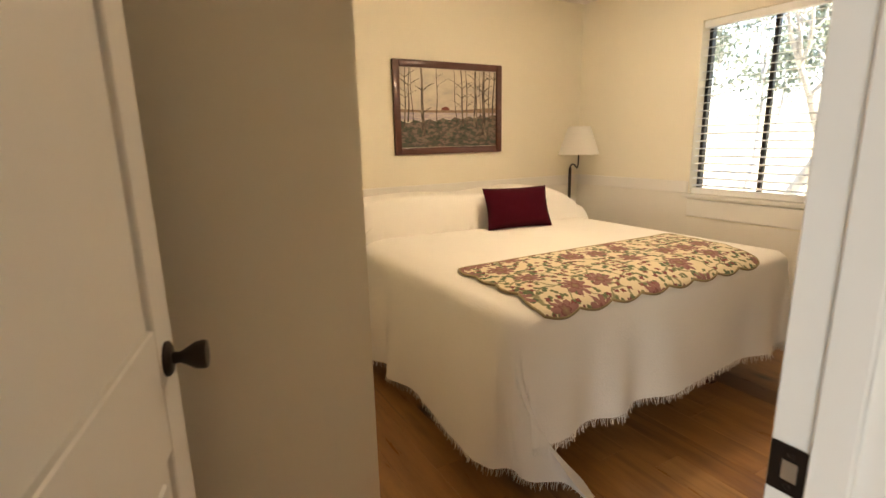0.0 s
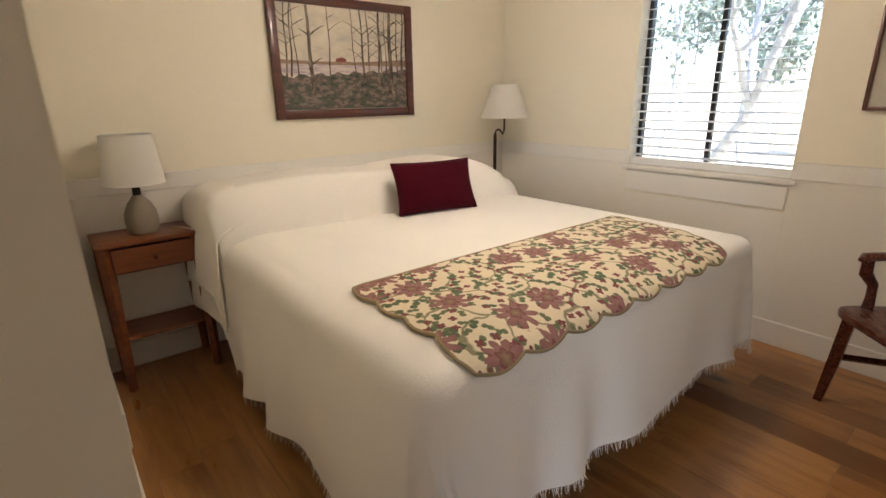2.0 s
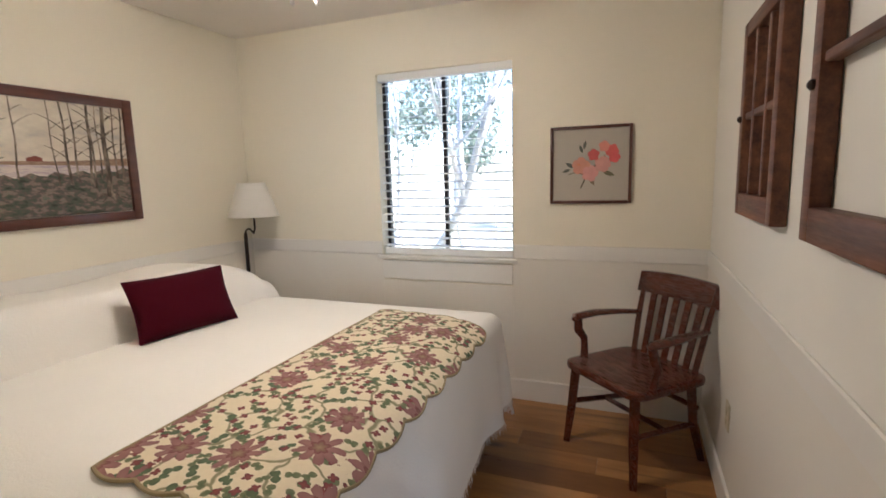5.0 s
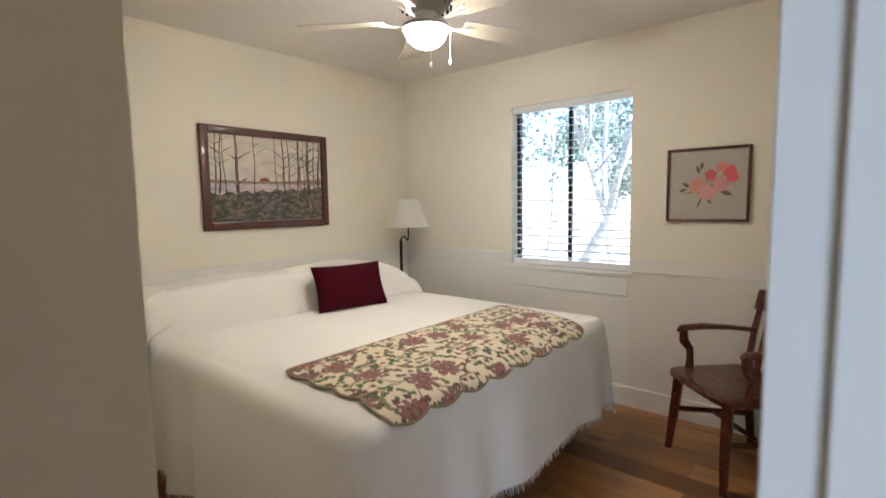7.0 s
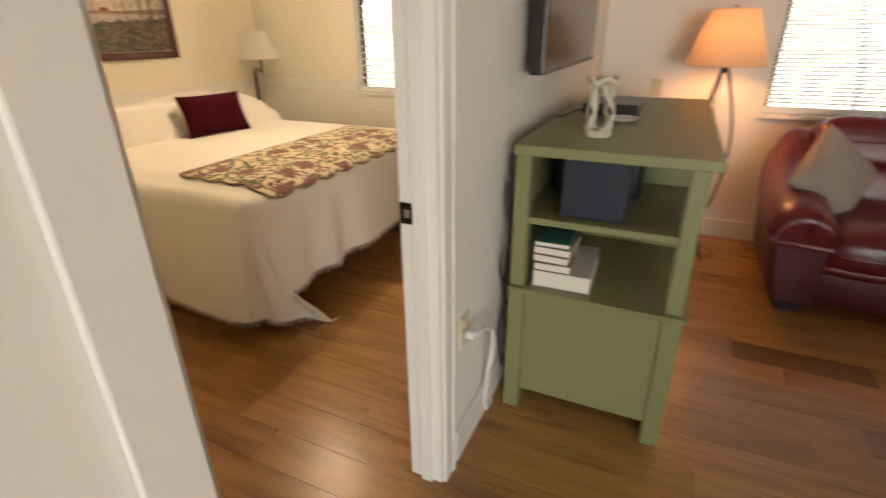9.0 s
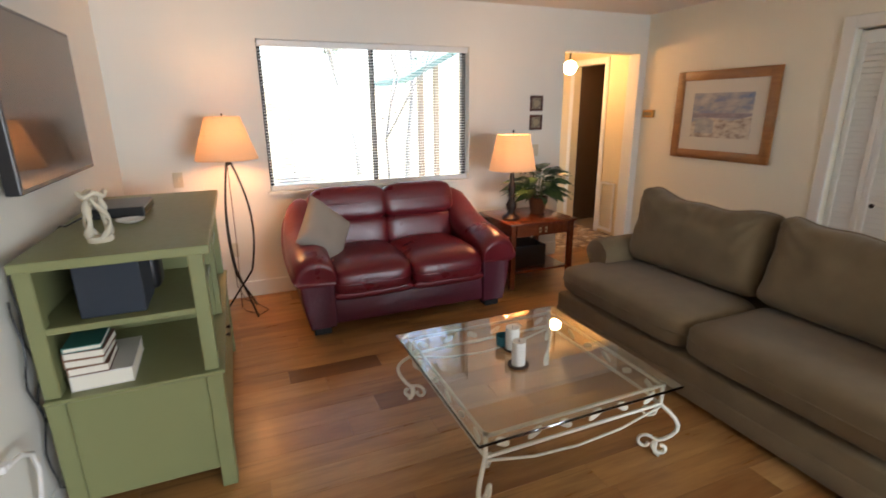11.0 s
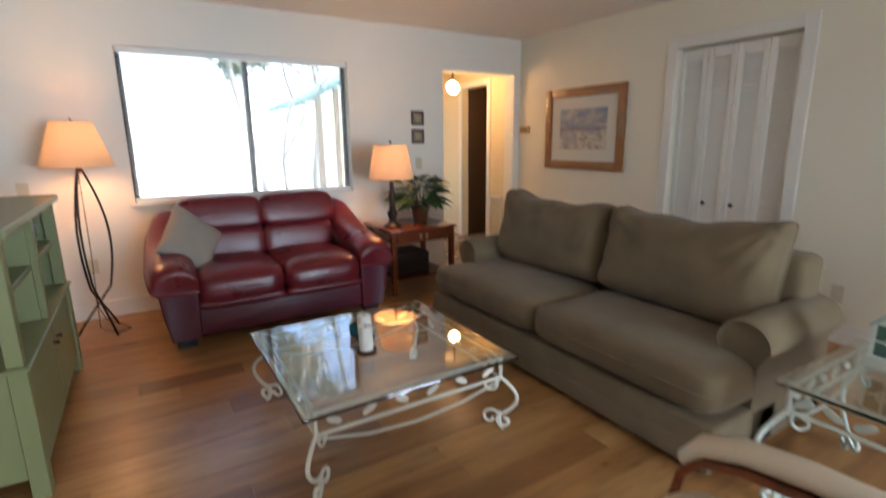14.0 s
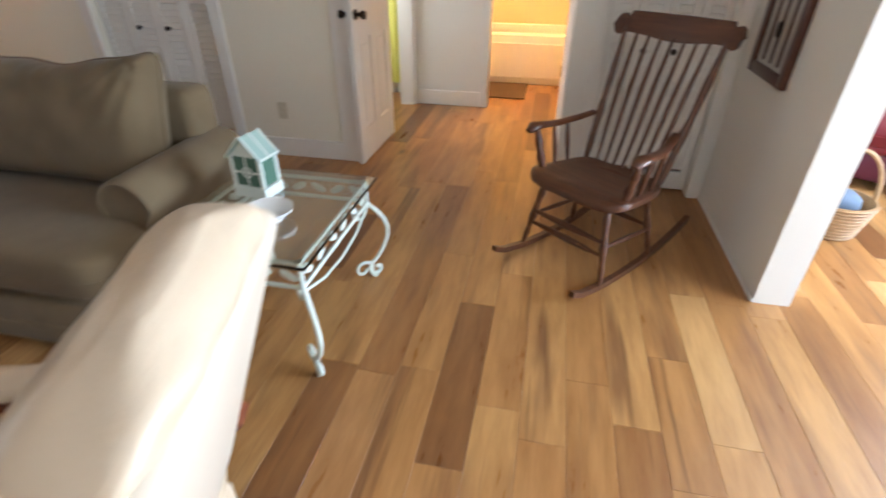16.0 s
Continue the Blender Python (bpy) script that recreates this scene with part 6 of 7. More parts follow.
bm = B()
lathe(bm, [(0.004, 0.735), (0.010, 0.745), (0.010, 0.755), (0.002, 0.762)], 10)
part("finial", bm, M_BRONZE, tl, smooth=50)
lamp_shade(tl, 0.20, 0.14, 0.43, 0.72, M_SHADE_WARM, "glowing cream fabric shade")

M_LEAF = painted("plant_leaf", [(0.3, (0.014, 0.038, 0.012)), (0.55, (0.035, 0.08, 0.022)), (0.72, (0.26, 0.29, 0.15))], 18, rough=0.35)
pl = thing("potted_plant", pose(3.92, -1.77, 0.588), "leafy green houseplant in a brown pot", "plant")
bm = B()
lathe(bm, [(0.06, 0), (0.065, 0.005), (0.085, 0.13), (0.092, 0.135), (0.092, 0.15), (0.08, 0.15), (0.075, 0.13), (0.002, 0.125)], 28)
part("pot", bm, plain("brown_pot", (0.13, 0.048, 0.022), 0.32, var=0.25), pl, "glazed brown pot", smooth=50)
rp = random.Random(11)
me_leaf = None
bm = B()
n = 8
cols = []
for i in range(n + 1):
    t = i / n
    w = 0.5 * math.sin(math.pi * t ** 0.75) * 0.62
    droop = -0.35 * t * t
    cols.append([bm.verts.new((-w, t, droop + 0.10 * w)), bm.verts.new((0, t, droop - 0.02)), bm.verts.new((w, t, droop + 0.10 * w))])
for i in range(n):
    for k in range(2):
        bm.faces.new((cols[i][k], cols[i][k + 1], cols[i + 1][k + 1], cols[i + 1][k]))
first = part("leaf", bm, M_LEAF, pl, smooth=80)
first.matrix_local = pose(0, 0, 0.2) @ Matrix.Diagonal((0.13, 0.13, 0.13, 1))
for k in range(105):
    a, el = rp.uniform(0, 360), rp.uniform(-10, 62)
    r = rp.uniform(0.03, 0.17)
    sz = rp.uniform(0.12, 0.20)
    ob = new("leaf", first.data)
    ob.parent = pl
    hz = 0.19 + 0.20 * math.sin(radians(max(0, el))) + rp.uniform(-0.03, 0.05)
    ob.matrix_local = pose(r * math.cos(radians(a)), r * math.sin(radians(a)), hz, 0, 0, a - 90) @ pose(0, 0, 0, el * 0.5, rp.uniform(-30, 30), 0) @ Matrix.Diagonal((sz * 0.8, sz, sz, 1))
bm = B()
for k in range(16):
    a, r = rp.uniform(0, 6.28), rp.uniform(0.05, 0.14)
    tube(bm, [(0.02 * math.cos(a), 0.02 * math.sin(a), 0.12), (r * 0.5 * math.cos(a), r * 0.5 * math.sin(a), 0.22), (r * math.cos(a), r * math.sin(a), 0.30 + 0.08 * (1 - r / 0.14))], 0.003, seg=5)
part("stem", bm, plain("green_stem", (0.10, 0.14, 0.05), 0.6), pl)

# tripod floor lamp
tf = thing("tripod_floor_lamp", pose(4.02, 0.82, 0), "lit floor lamp with bowed bronze legs and cream shade", "floor lamp")
for k in range(3):
    a = radians(-90 + 120 * k)
    bm = B()
    pts = []
    for i in range(15):
        t = i / 14
        r = 0.012 + 0.16 * math.sin(math.pi * t) * (1 - t) ** 0.4 * 0.85 + (0.0 if t < 0.72 else -0.62 * (t - 0.72))
        pts.append((r * math.cos(a), r * math.sin(a), 1.19 - 1.187 * t))
    tube(bm, pts, 0.0075, seg=8)
    part("leg", bm, M_BRONZE, tf, smooth=60)
bm = B()
lathe(bm, [(0.014, 1.15), (0.02, 1.19), (0.012, 1.21), (0.010, 1.27)], 12)
part("socket", bm, M_BRONZE, tf, smooth=50)
bm = B()
lathe(bm, [(0.003, 1.27), (0.003, 1.50), (0.010, 1.505), (0.002, 1.515)], 8)
part("harp", bm, M_BRONZE, tf)
lamp_shade(tf, 0.215, 0.118, 1.195, 1.49, M_SHADE_WARM, "glowing cream fabric shade")

lc = thing("power_cord", pose(4.02, 0.82, 0), "thin brown lamp cord lying on the floor", "cable")
bm = B()
tube(bm, [(0.30, 0.06, 0.40), (0.31, 0.05, 0.12), (0.27, 0.0, 0.005), (0.12, -0.10, 0.005), (-0.02, -0.16, 0.005), (-0.10, -0.10, 0.005), (0.02, 0.0, 0.005), (0.05, 0.03, 0.02), (0.02, 0.01, 0.6), (0.005, 0.005, 1.16)], 0.0035, seg=6)
part("cord", bm, plain("brown_cord", (0.12, 0.06, 0.03), 0.5), lc, smooth=60)

# small things on the window wall
M_TINY = painted("tiny_print", [(0.3, (0.10, 0.07, 0.05)), (0.6, (0.32, 0.26, 0.18))], 40)
for z in (1.566, 1.386):
    p = picture("small_picture", pose(E, -2.012, z, 0, 0, -90), 0.145, 0.145, 0.022, 0.014, M_FRAME, M_TINY, "tiny square picture in a dark frame", "picture")
    bm = B()
    lathe(bm, [(0.001, 0), (0.032, 0), (0.032, 0.001), (0.001, 0.001)], 20)
    part("medallion", bm, plain("medallion_paint", (0.36, 0.28, 0.18), 0.6), p).matrix_local = pose(0, -0.0075, 0, 90, 0, 0)
plate("light_switch", pose(E, -2.02, 1.115, 0, 0, -90), "ivory light switch plate", "light switch", 1)
plate("light_switch", pose(E, 1.19, 1.02, 0, 0, -90), "ivory light switch plate", "light switch", 1)
plate("wall_outlet", pose(E, 0.86, 0.42, 0, 0, -90), "ivory wall outlet behind the lamp", "outlet")
plate("wall_outlet", pose(1.13, S, 0.33, 0, 0, 180), "ivory wall outlet on the south wall", "outlet")
th = thing("thermostat", pose(4.27, S, 1.45, 0, 0, 180), "small brass coloured thermostat", "thermostat")
bm = B()
rbox(bm, -0.075, 0.075, -0.03, 0, -0.04, 0.04, r=0.006, seg=2)
part("case", bm, plain("brass_case", (0.42, 0.24, 0.07), 0.35, metal=0.5), th)
bm = B()
rbox(bm, -0.05, 0.05, -0.033, -0.03, -0.018, 0.018, r=0.001, seg=1)
part("dial_window", bm, plain("dial_window", (0.25, 0.20, 0.12), 0.2), th)

M_OAK = wood("golden_oak_frame", (0.25, 0.10, 0.03), (0.40, 0.18, 0.06), 0.35, coat=0.2)
M_MAT = plain("picture_mat", (0.66, 0.62, 0.54), 0.8, var=0.02)
bp = picture("beach_picture", pose(3.405, S, 1.44, 0, 0, 180), 1.02, 0.80, 0.085, 0.03, M_OAK, M_MAT, "beach scene print in a wide oak frame")
bm = B()
box(bm, -0.305, 0.305, -0.0150, -0.0138, -0.20, 0.20)
part("print", bm, painted("beach_sky", [(0.34, (0.13, 0.20, 0.38)), (0.46, (0.30, 0.31, 0.36)), (0.55, (0.42, 0.39, 0.39)), (0.68, (0.60, 0.56, 0.50))], 5, stretch=(1, 1, 2)), bp)
for nm, pts, stops in (("sea", [(-0.305, -0.02), (0.305, -0.02), (0.305, 0.02), (-0.305, 0.02)], [(0.3, (0.20, 0.18, 0.22)), (0.7, (0.34, 0.30, 0.33))]),
                       ("sand", [(-0.305, -0.2), (0.305, -0.2), (0.305, -0.06), (0.1, -0.02), (-0.1, -0.05), (-0.305, 0.0)], [(0.34, (0.26, 0.19, 0.17)), (0.46, (0.50, 0.43, 0.35)), (0.6, (0.62, 0.56, 0.47))]),
                       ("hut", [(0.06, -0.16), (0.26, -0.16), (0.26, -0.05), (0.16, -0.01), (0.06, -0.05)], [(0.3, (0.30, 0.30, 0.32)), (0.7, (0.48, 0.46, 0.44))])):
    bm = B()
    patch(bm, [(-x, z) for x, z in pts], -0.0160 - 0.0006 * ("sea", "sand", "hut").index(nm))
    part(nm, bm, painted("beach_" + nm, stops, 12, stretch=(1, 1, 2)), bp)

cv = thing("ceiling_vent", pose(2.86, -0.955, H, 0, 0, 0), "white slatted ceiling air vent", "air vent")
bm = B()
for b in ((-0.18, -0.155, -0.12, 0.12), (0.155, 0.18, -0.12, 0.12), (-0.155, 0.155, -0.12, -0.095), (-0.155, 0.155, 0.095, 0.12)):
    rbox(bm, b[0], b[1], b[2], b[3], -0.012, 0, r=0.002, seg=1)
part("frame", bm, M_FANWHITE, cv)
bm = B()
box(bm, -0.155, 0.155, -0.095, 0.095, -0.002, -0.0005)
part("backing", bm, M_BLACK, cv)
for i in range(8):
    bm = B()
    prism(bm, [(-0.012, -0.012), (-0.010, -0.013), (0.012, -0.003), (0.010, -0.002)], "y", -0.095, 0.095)
    part("slat", bm, M_FANWHITE, cv).location = (-0.14 + i * 0.04, 0, 0)

# glass tables on white iron
M_IRON = plain("white_wrought_iron", (0.70, 0.66, 0.55), 0.5, var=0.15, fine=25, bump=0.4, dist=0.003)
M_TGLASS = glass("table_glass", 0.0, (0.90, 0.97, 0.94))
M_TGLASS.node_tree.nodes["Principled BSDF"].inputs["IOR"].default_value = 2.0
M_GEDGE = M_TGLASS


def spiral(cx, cz, r, a0, turns, n=16):
    return [(cx + r * (1 - 0.72 * i / n) * math.cos(radians(a0 + 360 * turns * i / n)), cz + r * (1 - 0.72 * i / n) * math.sin(radians(a0 + 360 * turns * i / n))) for i in range(n + 1)]


def glass_table(name, m, w, d, h, mat, label, inset=0.06, bulge=0.09):
    """w along x, d along y."""
    t = thing(name, m, label, "glass table")
    DG = 0.7071
    bm = B()
    rbox(bm, -w / 2, w / 2, -d / 2, d / 2, h - 0.013, h, r=0.004, seg=2)
    part("glass_top", bm, M_TGLASS, t, "clear bevelled glass top")
    x1, y1, zr = w / 2 - inset, d / 2 - inset, h - 0.024
    bm = B()
    for z in (zr, zr - 0.085):
        for a, b in (((-x1, -y1), (x1, -y1)), ((-x1, y1), (x1, y1)), ((-x1, -y1), (-x1, y1)), ((x1, -y1), (x1, y1))):
            tube(bm, [(a[0], a[1], z), (b[0], b[1], z)], 0.008, seg=6)
    part("frame", bm, mat, t, smooth=50)
    for sx in (-1, 1):
        for sy in (-1, 1):
            bm = B()
            # the leg bows outwards from the corner and ends in two scrolls
            prof = [(0, h - 0.016), (0, zr - 0.085)] + [(bulge * math.sin(math.pi * u) * 0.9, zr - 0.085 - (zr - 0.085 - 0.07) * u) for u in (0.15, 0.3, 0.45, 0.6, 0.75, 0.88)] + [(-0.005, 0.075)]
            prof += spiral(0.022, 0.046, 0.036, 160, 0.85)
            tube(bm, [(sx * p * DG, sy * p * DG, q) for p, q in prof], 0.0095, seg=7)
            tube(bm, [(sx * p * DG, sy * p * DG, q) for p, q in [(0.0, 0.09)] + spiral(-0.045, 0.058, 0.042, 40, 0.9)], 0.008, seg=7)
            tube(bm, [(sx * p * DG, sy * p * DG, q) for p, q in [(0.0, zr - 0.09)] + spiral(-0.05, zr - 0.125, 0.04, 50, -0.9)], 0.007, seg=7)
            tube(bm, [(0, 0, 0.09), (0, 0, 0.012), (sx * 0.014, sy * 0.014, 0.006)], [0.009, 0.008, 0.012], seg=7)
            tube(bm, [(0, 0, zr + 0.008), (0, 0, h - 0.013)], 0.014, seg=8)
            bmesh.ops.translate(bm, vec=(sx * x1, sy * y1, 0), verts=bm.verts)
            part("leg", bm, mat, t, smooth=60)
    for sx in (-1, 1):
        bm = B()
        tube(bm, [(sx * x1, -y1, zr - 0.10), (sx * x1, -y1 * 0.5, zr - 0.15), (sx * x1, 0, zr - 0.165), (sx * x1, y1 * 0.5, zr - 0.15), (sx * x1, y1, zr - 0.10)], 0.006, seg=6)
        part("stretcher", bm, mat, t, smooth=60)
        for k in range(6):
            bm = B()
            y = -y1 + 2 * y1 * (k + 0.5) / 6
            s = 1 if k % 2 else -1
            soft(bm, 0.012, 0.07, 0.030, pose(sx * x1, y, zr - 0.042, 28 * s, 0, 0), ex=0.9, ez=0.8, n=10, k=6)
            part("leaf_ornament", bm, mat, t, smooth=60)
    for sy in (-1, 1):
        for k in range(6):
            bm = B()
            x = -x1 + 2 * x1 * (k + 0.5) / 6
            s = 1 if k % 2 else -1
            soft(bm, 0.07, 0.012, 0.030, pose(x, sy * y1, zr - 0.042, 0, 28 * s, 0), ex=0.9, ez=0.8, n=10, k=6)
            part("leaf_ornament", bm, mat, t, smooth=60)
    return t


CTZ = 0.376
glass_table("coffee_table", pose(1.93, -0.412, 0), 0.98, 0.99, CTZ, M_IRON, "square glass coffee table on white scrolled iron legs")
M_MINT = plain("pale_mint_iron", (0.66, 0.72, 0.64), 0.5, var=0.12, fine=25, bump=0.4, dist=0.003)
STZ = 0.50
glass_table("side_table", pose(0.295, -1.71, 0), 0.60, 0.70, STZ, M_MINT, "small glass side table on pale scrolled iron legs", 0.04, 0.10)
for x, y, r, h, lb in ((1.88, -0.345, 0.032, 0.125, "white pillar candle on a small dark dish"), (2.03, -0.40, 0.034, 0.12, "white pillar candle beside a teal cup")):
    cd = thing("candle", pose(x, y, CTZ), lb, "candle")
    bm = B()
    lathe(bm, [(0.045, 0), (0.05, 0.006), (0.048, 0.01), (0.002, 0.006)], 24)
    part("dish", bm, M_BRONZE, cd, smooth=50)
    bm = B()
    lathe(bm, [(0.002, 0.008), (r, 0.008), (r * 1.02, h * 0.5), (r, h), (r * 0.8, h - 0.004), (0.002, h - 0.008)], 24)
    part("wax", bm, plain("candle_wax", (0.80, 0.78, 0.72), 0.5, var=0.02), cd, smooth=50)
    bm = B()
    tube(bm, [(0, 0, h - 0.008), (0.001, 0, h + 0.008)], 0.0015, seg=5)
    part("wick", bm, M_BLACK, cd)
cup = thing("teal_cup", pose(2.08, -0.375, CTZ), "small teal ceramic cup on the glass table", "cup")
bm = B()
lathe(bm, [(0.025, 0), (0.034, 0.01), (0.037, 0.06), (0.034, 0.06), (0.031, 0.012), (0.002, 0.008)], 24)
part("body", bm, plain("teal_glaze", (0.02, 0.12, 0.15), 0.25, var=0.1), cup, smooth=50)
# birdhouse lantern and cake stand
bh = thing("house_lantern", pose(0.40, -1.82, STZ, 0, 0, -8), "mint and white house shaped lantern with green panes", "lantern")
M_MINTW = plain("mint_white_paint", (0.70, 0.76, 0.70), 0.5, var=0.05)
M_GPANE = plain("green_pane", (0.10, 0.19, 0.14), 0.15, var=0.2, bump=0.02)
M_ROOFPANE = plain("pale_green_pane", (0.30, 0.42, 0.37), 0.3, var=0.1, bump=0.02)
W2, D2, HB, HT = 0.062, 0.045, 0.165, 0.235
bm = B()
rbox(bm, -W2 - 0.012, W2 + 0.012, -D2 - 0.012, D2 + 0.012, 0, 0.045, r=0.003, seg=1)
part("base", bm, M_MINTW, bh)
for x in (-W2, W2):
    for y in (-D2, D2):
        bm = B()
        rbox(bm, x - 0.007, x + 0.007, y - 0.007, y + 0.007, 0.045, HB, r=0.001, seg=1)
        part("post", bm, M_MINTW, bh)
for y in (-D2, D2):
    bm = B()
    box(bm, -W2 + 0.007, W2 - 0.007, y - 0.002, y + 0.002, 0.047, HB)
    part("pane", bm, M_GPANE, bh)
    bm = B()
    s = -1 if y < 0 else 1
    for b in ((-0.003, 0.003, 0.047, HB), (-W2, W2, 0.10, 0.106)):
        box(bm, b[0], b[1], y + s * 0.002 - 0.003, y + s * 0.002 + 0.003, b[2], b[3])
    tube(bm, [(0.02 * math.cos(t), y + s * 0.004, 0.103 + 0.02 * math.sin(t)) for t in [2 * math.pi * i / 16 for i in range(17)]], 0.003, seg=5)
    part("lattice", bm, M_MINTW, bh)
    bm = B()
    prism(bm, [(-W2, HB), (W2, HB), (0, HT - 0.008)], "y", y - 0.003, y + 0.003)
    part("gable", bm, M_MINTW, bh)
for x in (-W2, W2):
    bm = B()
    box(bm, x - 0.002, x + 0.002, -D2 + 0.007, D2 - 0.007, 0.047, HB)
    part("pane", bm, M_GPANE, bh)
for s in (-1, 1):
    bm = B()
    prism(bm, [(s * (W2 + 0.014), HB - 0.012), (s * (W2 + 0.014), HB - 0.004), (0, HT + 0.006), (0, HT - 0.004)], "y", -D2 - 0.014, D2 + 0.014)
    part("roof_slope", bm, M_ROOFPANE, bh, "pale green roof pane")
    for y in (-D2 - 0.010, 0.0, D2 + 0.010):
        bm = B()
        tube(bm, [(s * (W2 + 0.014), y, HB - 0.003), (s * 0.002, y, HT + 0.008)], 0.0045, seg=4)
        part("rafter", bm, M_MINTW, bh)
    bm = B()
    tube(bm, [(s * (W2 + 0.014), -D2 - 0.012, HB - 0.004), (s * (W2 + 0.014), D2 + 0.012, HB - 0.004)], 0.0045, seg=4)
    part("eave_bar", bm, M_MINTW, bh)
ck = thing("cake_stand", pose(0.25, -1.63, STZ), "small white scalloped cake stand", "cake stand")
bm = B()
lathe(bm, [(0.045, 0), (0.042, 0.006), (0.016, 0.012), (0.014, 0.022), (0.03, 0.03), (0.08, 0.034), (0.085, 0.046), (0.08, 0.041), (0.002, 0.038)], 32)
part("stand", bm, plain("milk_glass", (0.78, 0.77, 0.74), 0.25, var=0.02, bump=0.03), ck, smooth=50)

# cream leather recliner with bent wood arms
M_CREAML = leather("cream_leather", (0.56, 0.445, 0.32), 0.32)
M_TEAK = wood("teak_arm", (0.13, 0.028, 0.010), (0.26, 0.072, 0.026), 0.35, coat=0.2)
rc = thing("recliner", pose(0.112, -0.49, 0, 0, 0, 107.5), "cream leather recliner with bent wooden arms", "armchair")
bm = B()
lathe(bm, [(0.30, 0), (0.30, 0.015), (0.27, 0.03), (0.05, 0.04), (0.04, 0.2), (0.002, 0.2)], 36)
part("swivel_base", bm, M_TEAK, rc, smooth=50)
bm = B()
rbox(bm, -0.25, 0.25, -0.24, 0.26, 0.17, 0.31, r=0.03, seg=2)
part("seat_frame", bm, M_CREAML, rc, smooth=50)


def seat_roll(x, y, z):
    k = max(0.0, (-y - 0.12) / 0.2)
    return (x, y, z - 0.05 * k * k)


cushion(rc, "seat_cushion", 0, -0.04, 0.385, 0.55, 0.62, 0.19, M_CREAML, rx=-4, ex=0.3, ez=0.42, puff=seat_roll)
bm = B()
tube(bm, [(-0.262, -0.02, 0.47), (0, -0.02, 0.488), (0.262, -0.02, 0.47)], 0.004, seg=6)
part("seat_seam", bm, M_CREAML, rc)
FRONT = [(0.40, 0.065), (0.45, 0.085), (0.60, 0.165), (0.73, 0.228), (0.86, 0.282), (0.96, 0.315), (1.01, 0.34), (1.04, 0.37), (1.06, 0.41)]


def front_line(z):
    for (z0, y0), (z1, y1) in zip(FRONT, FRONT[1:]):
        if z <= z1:
            return y0 + (y1 - y0) * (z - z0) / (z1 - z0)
    return FRONT[-1][1]


bm = B()
rings = []
for j in range(111):
    z = 0.40 + 0.66 * (j / 110) ** 0.85
    top = max(0.0, (z - 0.91) / 0.148)
    f, b_ = front_line(z), 0.258 + 0.350 * (z - 0.36) - 0.057
    if z > 0.955:
        b_ += 0.052 * min(1.0, (z - 0.955) / 0.03) - 0.07 * max(0.0, (z - 0.99) / 0.07) ** 2
    wd = 0.277 * max(0.0, 1 - 0.62 * top ** 3.2)
    bulge = 0.030 * abs(math.sin(math.pi * (z - 0.60) / 0.262)) ** 0.6 * (1 - 0.6 * top)
    ring = []
    for i in range(112):
        a_ = 2 * math.pi * i / 112
        c_, s_ = math.cos(a_), math.sin(a_)
        x = wd * math.copysign(abs(c_) ** 0.5, c_)
        mid, half = (f + b_) / 2, max(0.012, (b_ - f) / 2)
        y = mid + half * math.copysign(abs(s_) ** (0.18 if s_ > 0 and z < 0.96 else 0.5), s_)
        pinch = math.exp(-((z - 0.84) / 0.05) ** 2) + math.exp(-((z - 0.57) / 0.05) ** 2)
        wr = 0.011 * noise.noise((x * 9, y * 9, z * 13)) + pinch * 0.020 * noise.noise((x * 34 + z * 14, y * 10, z * 9))
        wr += 0.020 * noise.noise((x * 40 + 3 * z, y * 40, z * 6)) * math.exp(-((z - 0.845) / 0.045) ** 2) - 0.020 * math.exp(-((z - 0.845) / 0.014) ** 2) + 0.007 * noise.noise((x * 12, y * 26 + x * 8, z * 30)) * min(1.0, abs(x) / 0.18)
        if s_ < 0:
            y -= bulge * (1 - (abs(x) / 0.285) ** 4)
        ring.append((x + wr * c_, y + wr * (1 if s_ > 0 else -1) * abs(s_) ** 0.3, z))
    rings.append(ring)
ring_sweep(bm, rings)
part("back_cushion", bm, M_CREAML, rc, "puffed cream leather back with soft wrinkles", smooth=80)
back = pose(0, 0.258, 0.36, -19.3, 0, 0)
bm = B()
rbox(bm, -0.276, 0.276, -0.055, 0.005, 0, 0.655, r=0.026, seg=4)
part("back_shell", bm, plain("cream_shell", (0.58, 0.50, 0.40), 0.45, var=0.04), rc, smooth=50).matrix_local = back
bm = B()
rbox(bm, -0.262, 0.262, -0.0585, -0.0555, 0.01, 0.60, r=0.002, seg=1)
part("shell_edge", bm, M_BLACK, rc).matrix_local = back
